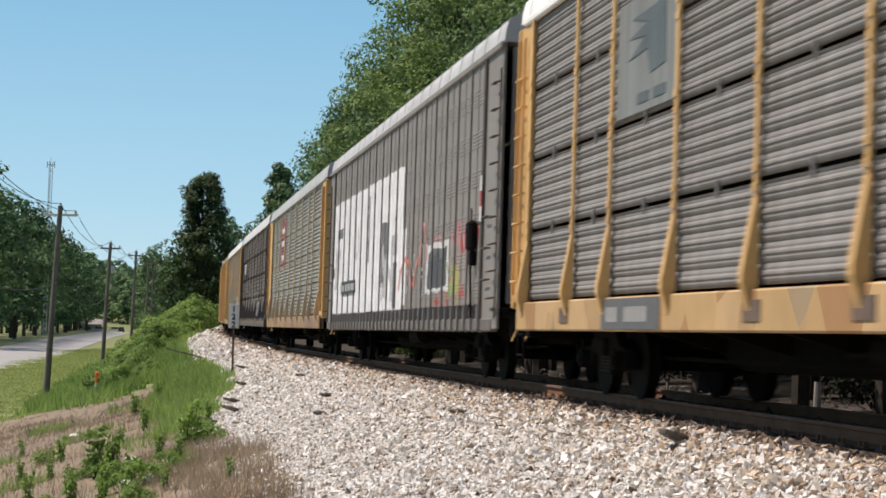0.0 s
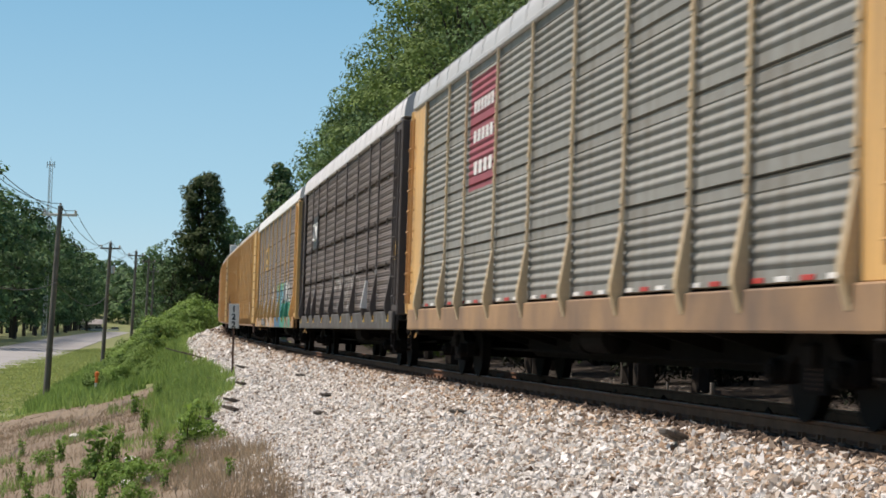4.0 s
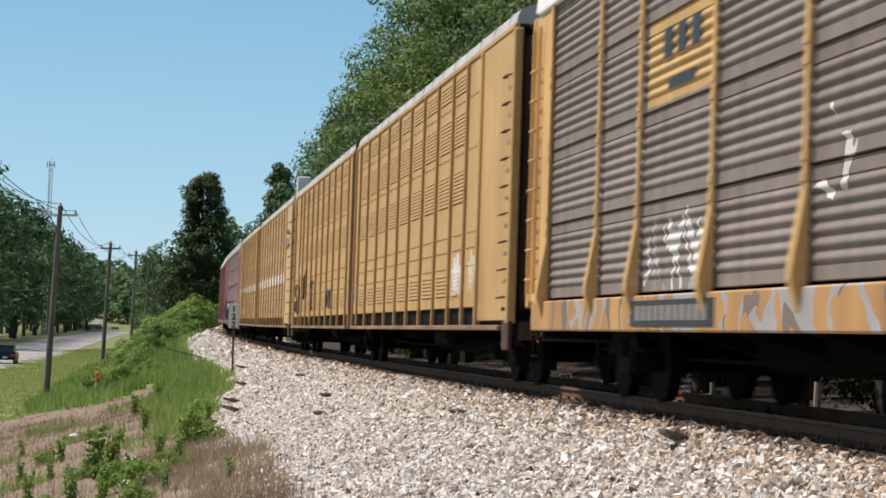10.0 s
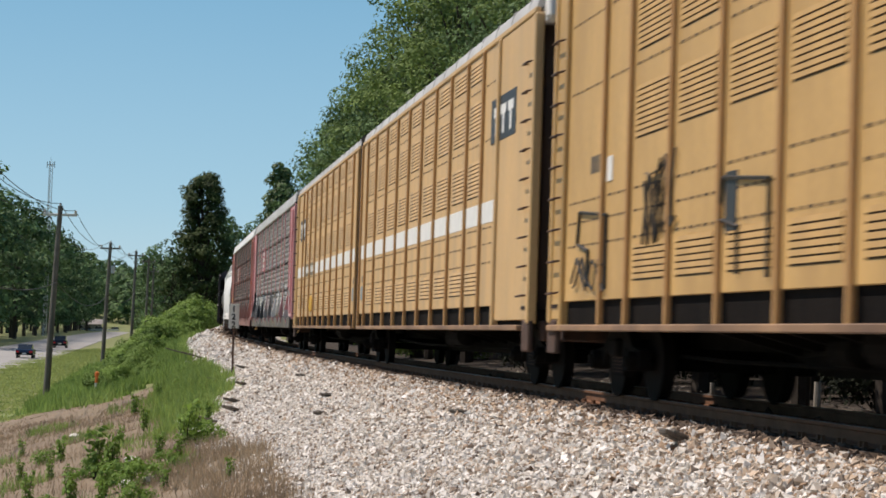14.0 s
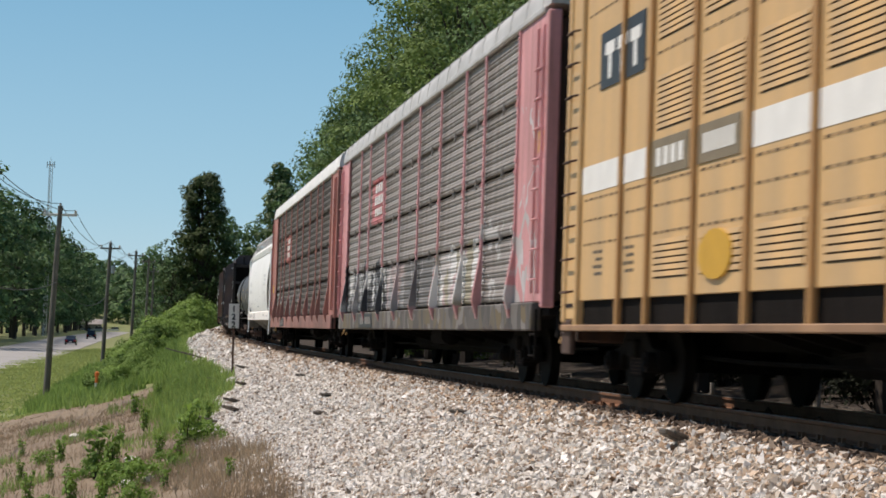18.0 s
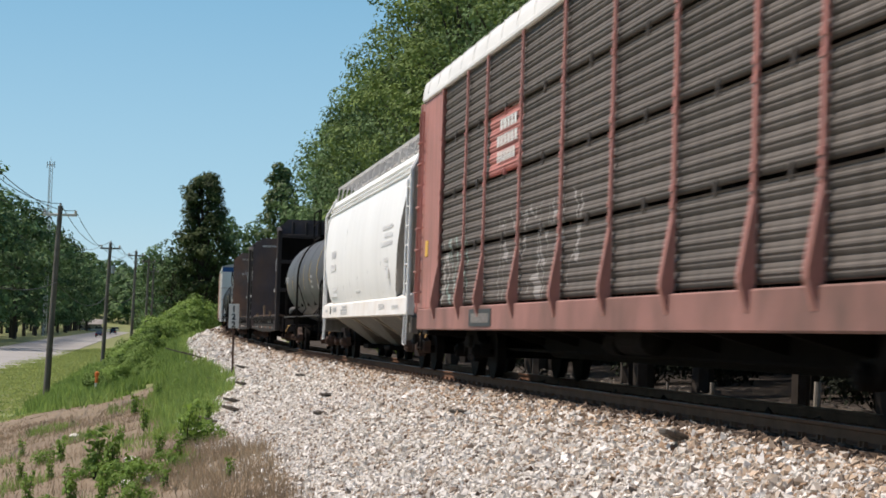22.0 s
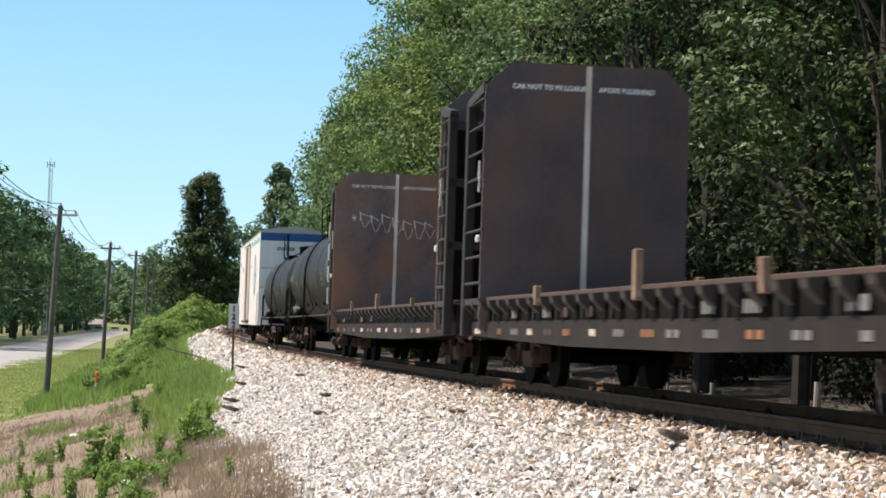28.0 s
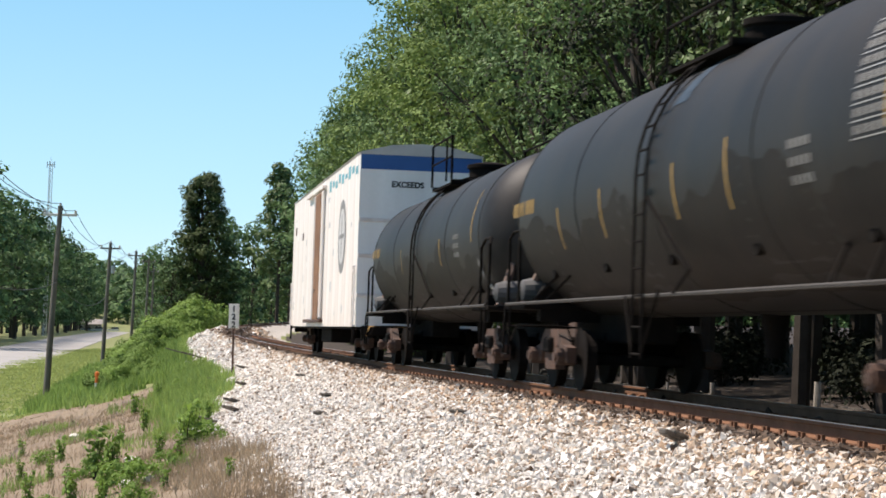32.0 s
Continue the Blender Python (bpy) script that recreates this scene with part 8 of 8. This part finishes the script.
def build_brush():
    """Dead branches under the trees beyond the track, and pale bare stems."""
    rng = random.Random(31)
    g = Geo()
    for k in range(360):
        s, left = rng.uniform(-26, 34), -rng.uniform(3.6, 8.2)
        x, y, z = place(s, left)
        a, l = rng.uniform(0, 6.28), rng.uniform(0.4, 1.5)
        m = (x + math.cos(a) * l * 0.5, y + math.sin(a) * l * 0.5, z + rng.uniform(0.1, 0.55))
        e = (x + math.cos(a + 0.4) * l, y + math.sin(a + 0.4) * l, z + rng.uniform(0.0, 0.5))
        g.pipe([(x, y, z - 0.02), m, e], rng.uniform(0.006, 0.016), 4)
    tagged(part("dead_branches", g, M_BARK_PALE), "tangle of pale dead branches beyond the track", "dead branches", kind="stuff")


build_brush()
for s, lat, h, w in ((-5.0, -6.0, 1.15, 0.085), (3.5, -6.4, 0.9, 0.06), (6.75, -6.2, 0.8, 0.04)):
    p = rail_at(s, lat)
    z = float(ground_z([p.x], [p.y])[0])
    st = tagged(part("stump", Geo().rod((0, 0, -0.2), (0.03, 0.02, h), w, 10, w * 0.85), M_BARK_PALE), "pale bare broken trunk beyond the rails", "stump", "broken trunks")
    st.matrix_basis = pose(p.x, p.y, z)


# ---- milepost, markers, poles, wires and tower ----
M_POSTW = mat("white sign board", (0.72, 0.72, 0.68), 0.5, var=0.12, scale=4.0, fine=30.0, dirt=(0.4, 0.35, 0.3), dirt_amt=0.4)
M_ORANGE = mat("orange marker", (0.75, 0.17, 0.03), 0.5, var=0.1)


def build_milepost():
    x, y, z = place(24.6, 3.79)
    top = 0.80
    t = tagged(new("milepost"), "white milepost board numbered 122 on a rusty post", "milepost")
    t.matrix_basis = pose(x, y, z, 0, -0.4, 6)
    h = top - z + 0.62 - 0.0
    h = 2.42
    part("post", Geo().box(-0.035, 0.035, -0.03, 0.03, -0.2, h - 0.1, 0.006), M_RUST, t, "rusty steel post")
    b = part("board", Geo().box(-0.17, 0.17, -0.05, -0.032, h - 0.8, h, 0.006), M_POSTW, t, "white board")
    for k, d in enumerate("122"):
        o = words(d, 0.27, M_SIGNB, pose(-0.075, -0.054, h - 0.26 - k * 0.255, 90, 0, 0), "numeral")
        o.parent = b


build_milepost()
x, y, z = place(41.8, 8.62)
t = tagged(new("marker_post"), "white marker post with an orange top", "marker post")
t.matrix_basis = pose(x, y, z, 0, 3, 0)
part("post", Geo().lathe([(-0.1, 0.05), (0.9, 0.05)], 2, 12), M_POSTW, t)
part("cap", Geo().lathe([(0.6, 0.06), (0.85, 0.06), (0.88, 0.09), (1.02, 0.085), (1.05, 0.03)], 2, 12), M_ORANGE, t, "orange cap")

POLES = [(-13.6, 50.0, -3.0, 6.6, 0.0), (-18.3, 96.0, -3.0, 6.33, 0.35), (-24.75, 150.0, -2.9, 6.9, 0.3), (-28.9, 190.0, -2.4, 7.84, 0.2), (-33.5, 230.0, -2.2, 8.6, 0.15), (-41.5, 290.0, -1.8, 9.2, 0.1), (-52.0, 380.0, -1.6, 9.8, 0.1)]
M_INSUL = mat("glazed insulator", (0.55, 0.55, 0.52), 0.3, var=0.1)
M_WIRE = mat("dark cable", (0.05, 0.05, 0.05), 0.6, var=0.1)
WIRE_AT = []
for k, (x, y, z0, z1, lean) in enumerate(POLES):
    t = tagged(new("utility_pole"), "weathered grey wooden utility pole leaning slightly", "utility pole", "poles along the road")
    t.matrix_basis = pose(x - lean, y, z0)
    h = z1 - z0
    g = Geo()
    g.rod((0, 0, -0.5), (lean, 0, h), 0.165, 12, 0.115)
    part("shaft", g, M_WOODY, t)
    za = h - 0.42
    aw = 0.8 if k == 1 else 0.75
    arm = part("crossarm", Geo().box(lean - aw, lean + aw, -0.06, 0.06, za - 0.06, za + 0.06, 0.01), M_POSTW if k == 1 else M_WOODY, t, "crossarm")
    for ex in (-aw + 0.07, aw - 0.07):
        part("insulator", Geo().lathe([(za + 0.06, 0.03), (za + 0.1, 0.07), (za + 0.16, 0.05), (za + 0.2, 0.07), (za + 0.24, 0.03)], 2, 10, (lean + ex, 0, 0)), M_INSUL, arm)
    part("insulator", Geo().lathe([(h, 0.03), (h + 0.05, 0.07), (h + 0.16, 0.03)], 2, 10, (lean, 0, 0)), M_INSUL, t)
    if k == 2:
        part("transformer", Geo().lathe([(h - 2.3, 0.1), (h - 2.28, 0.15), (h - 1.75, 0.15), (h - 1.68, 0.08)], 2, 16, (lean * 0.8 + 0.3, 0, 0)), M_ROOF, t, "grey can transformer")
    WIRE_AT.append([Vector((x - aw + 0.07, y, z1 - 0.2)), Vector((x + aw - 0.07, y, z1 - 0.2)), Vector((x, y, z1 + 0.12)), Vector((x, y - 0.15, z0 + (z1 - z0) * 0.61))])
for a, b in zip(WIRE_AT, WIRE_AT[1:]):
    for k in range(4):
        p, q = a[k], b[k]
        sag = 0.018 * (q - p).length
        pts = [p.lerp(q, i / 10) - Vector((0, 0, sag * 4 * (i / 10) * (1 - i / 10))) for i in range(11)]
        tagged(part("overhead_wire", Geo().pipe(pts, 0.022 if k == 3 else 0.016, 5), M_WIRE), "thin overhead line strung between poles", "overhead wire", "overhead lines")


def build_tower():
    t = tagged(new("radio_tower"), "slender grey lattice radio tower", "radio tower")
    t.matrix_basis = pose(-88.3, 450.0, -2.0)
    H = 39.2
    legs = [(math.cos(a) * 0.45, math.sin(a) * 0.45) for a in (0.5, 2.6, 4.7)]
    for x, y in legs:
        part("leg", Geo().rod((x, y, 0), (x, y, H), 0.07, 6), M_ROOF, t)
    for k in range(33):
        z = k * 1.18
        for i in range(3):
            a, b = legs[i], legs[(i + 1) % 3]
            part("brace", Geo().rod((*a, z), (*b, z + 1.18), 0.035, 4), M_ROOF, t)
    part("antenna", Geo().rod((0, 0, H), (0, 0, H + 1.0), 0.05, 6).box(-0.9, 0.9, -0.1, 0.1, H - 0.9, H - 0.7).box(-0.9, -0.75, -0.1, 0.1, H - 1.5, H).box(0.75, 0.9, -0.1, 0.1, H - 1.5, H), M_ROOF, t, "antenna bracket")


build_tower()


# ---- the house and the vehicles by the road ----
def build_house(x, y, w, m_wall):
    z = float(ground_z([x], [y])[0])
    t = tagged(new("house"), "small grey house with a grey roof beyond the road", "house", "houses by the road")
    t.matrix_basis = pose(x, y, z, 0, 0, 8)
    part("wall", Geo().box(-w / 2, w / 2, -4, 4, -0.3, 2.7), m_wall, t)
    part("roof", Geo().prism([(-4.4, 2.65), (4.4, 2.65), (0, 4.6)], 0, -w / 2 - 0.4, w / 2 + 0.4), M_GALV, t, "grey gabled roof")
    for k in range(3):
        xx = -w / 2 + 1.6 + k * (w - 3.2) / 2
        if k == 1:
            part("door", Geo().box(xx - 0.45, xx + 0.45, -4.06, -4.0, 0, 2.05), M_BROWN, t)
        else:
            wd = part("window", Geo().box(xx - 0.6, xx + 0.6, -4.05, -4.0, 0.9, 2.1), M_POSTW, t)
            part("pane", Geo().box(xx - 0.5, xx + 0.5, -4.07, -4.05, 1.0, 2.0), M_GLASS, wd)


M_GLASS = mat("dark window glass", (0.02, 0.025, 0.03), 0.08, var=0.1, bump=0.0, spec=0.6)
build_house(-133.0, 765.0, 9.0, M_GREY)
M_TYRE = mat("black tyre", (0.02, 0.02, 0.02), 0.85, var=0.2)
M_RIM = mat("alloy rim", (0.5, 0.5, 0.5), 0.35, 0.8, var=0.1)
M_TAIL = mat("red tail lamp", (0.35, 0.01, 0.01), 0.25, var=0.05, bump=0.0)


def vehicle(name, label, color, kind):
    """A car that heads along +Y."""
    t = thing(name, label, "car", "vehicles on the road")
    m = mat("car paint", color, 0.25, 0.3, var=0.05, bump=0.0, spec=0.6)
    if kind == "sedan":
        low = [(-2.3, 0.32), (2.3, 0.32), (2.35, 0.6), (2.2, 0.78), (1.2, 0.92), (-1.7, 0.95), (-2.3, 0.88), (-2.36, 0.6)]
        cab = [(1.1, 0.9), (0.3, 1.38), (-0.9, 1.42), (-1.8, 0.93)]
        W_ = 0.88
    elif kind == "suv":
        low = [(-2.25, 0.35), (2.25, 0.35), (2.3, 0.7), (2.15, 0.95), (1.1, 1.05), (-2.2, 1.08), (-2.3, 0.7)]
        cab = [(1.0, 1.03), (0.4, 1.66), (-1.9, 1.68), (-2.2, 1.05)]
        W_ = 0.92
    else:
        low = [(-2.7, 0.5), (2.6, 0.5), (2.65, 0.85), (2.5, 1.1), (1.2, 1.2), (-2.7, 1.2)]
        cab = [(1.1, 1.18), (0.6, 1.85), (-0.6, 1.87), (-0.8, 1.18)]
        W_ = 0.98
    part("body", Geo().prism(low, 0, -W_, W_), m, t)
    cb = part("cabin", Geo().prism([(y * 0.98, z) for y, z in cab], 0, -W_ * 0.84, W_ * 0.84), M_GLASS, t, "dark glass cabin")
    part("roof_panel", Geo().box(-W_ * 0.84, W_ * 0.84, cab[2][0], cab[1][0], cab[2][1] - 0.04, cab[2][1] + 0.03, 0.02), m, t)
    for y in (1.4, -1.4):
        for x in (-W_ + 0.1, W_ - 0.1):
            r = 0.4 if kind == "truck" else 0.33
            w = part("wheel", Geo().lathe([(-0.11, r * 0.7), (-0.11, r), (0.11, r), (0.11, r * 0.7)], 0, 20, (x, y, r)), M_TYRE, t)
            part("rim", Geo().lathe([(-0.12, r * 0.65), (0.12, r * 0.65)], 0, 14, (x, y, r)), M_RIM, w)
    zb = low[-1][1]
    for x in (-W_ + 0.2, W_ - 0.2):
        part("tail_light", Geo().box(x - 0.16, x + 0.16, low[-1][0] - 0.06, low[-1][0] + 0.05, zb - 0.02, zb + 0.16, 0.02), M_TAIL, t)
        part("headlight", Geo().box(x - 0.16, x + 0.16, low[2][0] - 0.12, low[2][0], low[2][1] - 0.05, low[2][1] + 0.1, 0.02), M_INSUL, t)
    part("number_plate", Geo().box(-0.22, 0.22, low[-1][0] - 0.07, low[-1][0] - 0.01, zb - 0.18, zb - 0.05), M_POSTW, t)
    part("bumper", Geo().box(-W_, W_, low[0][0] - 0.1, low[0][0] + 0.1, 0.36, 0.58, 0.04), M_BLACK, t)
    return t


VEHICLES = [
    (vehicle("suv", "black sport utility car driving away on the road", (0.015, 0.015, 0.018), "suv"), [(0, -60), (10, 187), (11, 210), (12, 235), (13, 260), (14, 286), (17, 373), (18, 411), (19, 451), (20, 499), (22, 592), (24, 700), (28, 874), (32, 1030)]),
    (vehicle("sedan", "dark blue sedan driving away on the road", (0.02, 0.03, 0.06), "sedan"), [(0, -130), (13, 189), (14, 213), (17, 290), (18, 319), (19, 349), (20, 382), (22, 463), (24, 566), (28, 793), (32, 1000)]),
    (vehicle("pickup_truck", "dark pickup truck driving away on the road", (0.03, 0.025, 0.02), "truck"), [(0, 715), (3, 874), (32, 2400)]),
]

for kind, colour, label, x, y in (("suv", (0.6, 0.6, 0.6), "white sport utility car parked by the house", -127.5, 750.0), ("sedan", (0.10, 0.16, 0.28), "blue sedan parked by the house", -131.5, 752.0),
                                  ("suv", (0.75, 0.75, 0.75), "white van parked beside the far road", -128.0, 790.0)):
    parked = vehicle("sedan" if kind == "sedan" else "suv", label, colour, kind)
    parked["group"] = "parked cars by the house"
    parked.matrix_basis = pose(x, y, float(ground_z([x], [y])[0]), 0, 0, 95)

# ---- what moves ----
def car_pose(front, ta, tb):
    """The pose of a car whose front is at s and whose trucks stand ta and tb behind it."""
    p, q = rail_at(front + ta), rail_at(front + tb)
    d = (q - p).normalized()
    x = Vector((d.y, -d.x, 0)).normalized()
    z = x.cross(d)
    m = Matrix((x, d, z)).transposed().to_4x4()
    m.translation = p - d * ta
    return m


def motions():
    for key, (car, front, ta, tb) in CARS.items():
        walk(car, [(t * 0.5, car_pose(front - travelled(t * 0.5), ta, tb)) for t in range(65)])
    for car, rows in VEHICLES:
        walk(car, [(t, pose(road_x(min(y, 950)) - 2.7, min(y, 950), float(road_z(min(y, 950))) + 0.1, 0, 0, 7.86)) for t, y in rows])
    for w, a, key in WHEELSETS:
        front = CARS[key][1] + a
        base = w.location.copy()
        rows = [(0.0, Matrix.Translation(base))]
        turn = 0.0
        for i in range(1, 640):
            t = i * 0.05
            s = front - travelled(t)
            if -30 < s < 45:
                turn += (travelled(t) - travelled(t - 0.05)) / 0.42
                rows.append((t, Matrix.Translation(base) @ Matrix.Rotation(turn, 4, "X")))
        rows.append((32.0, rows[-1][1]))
        walk(w, rows)


motions()
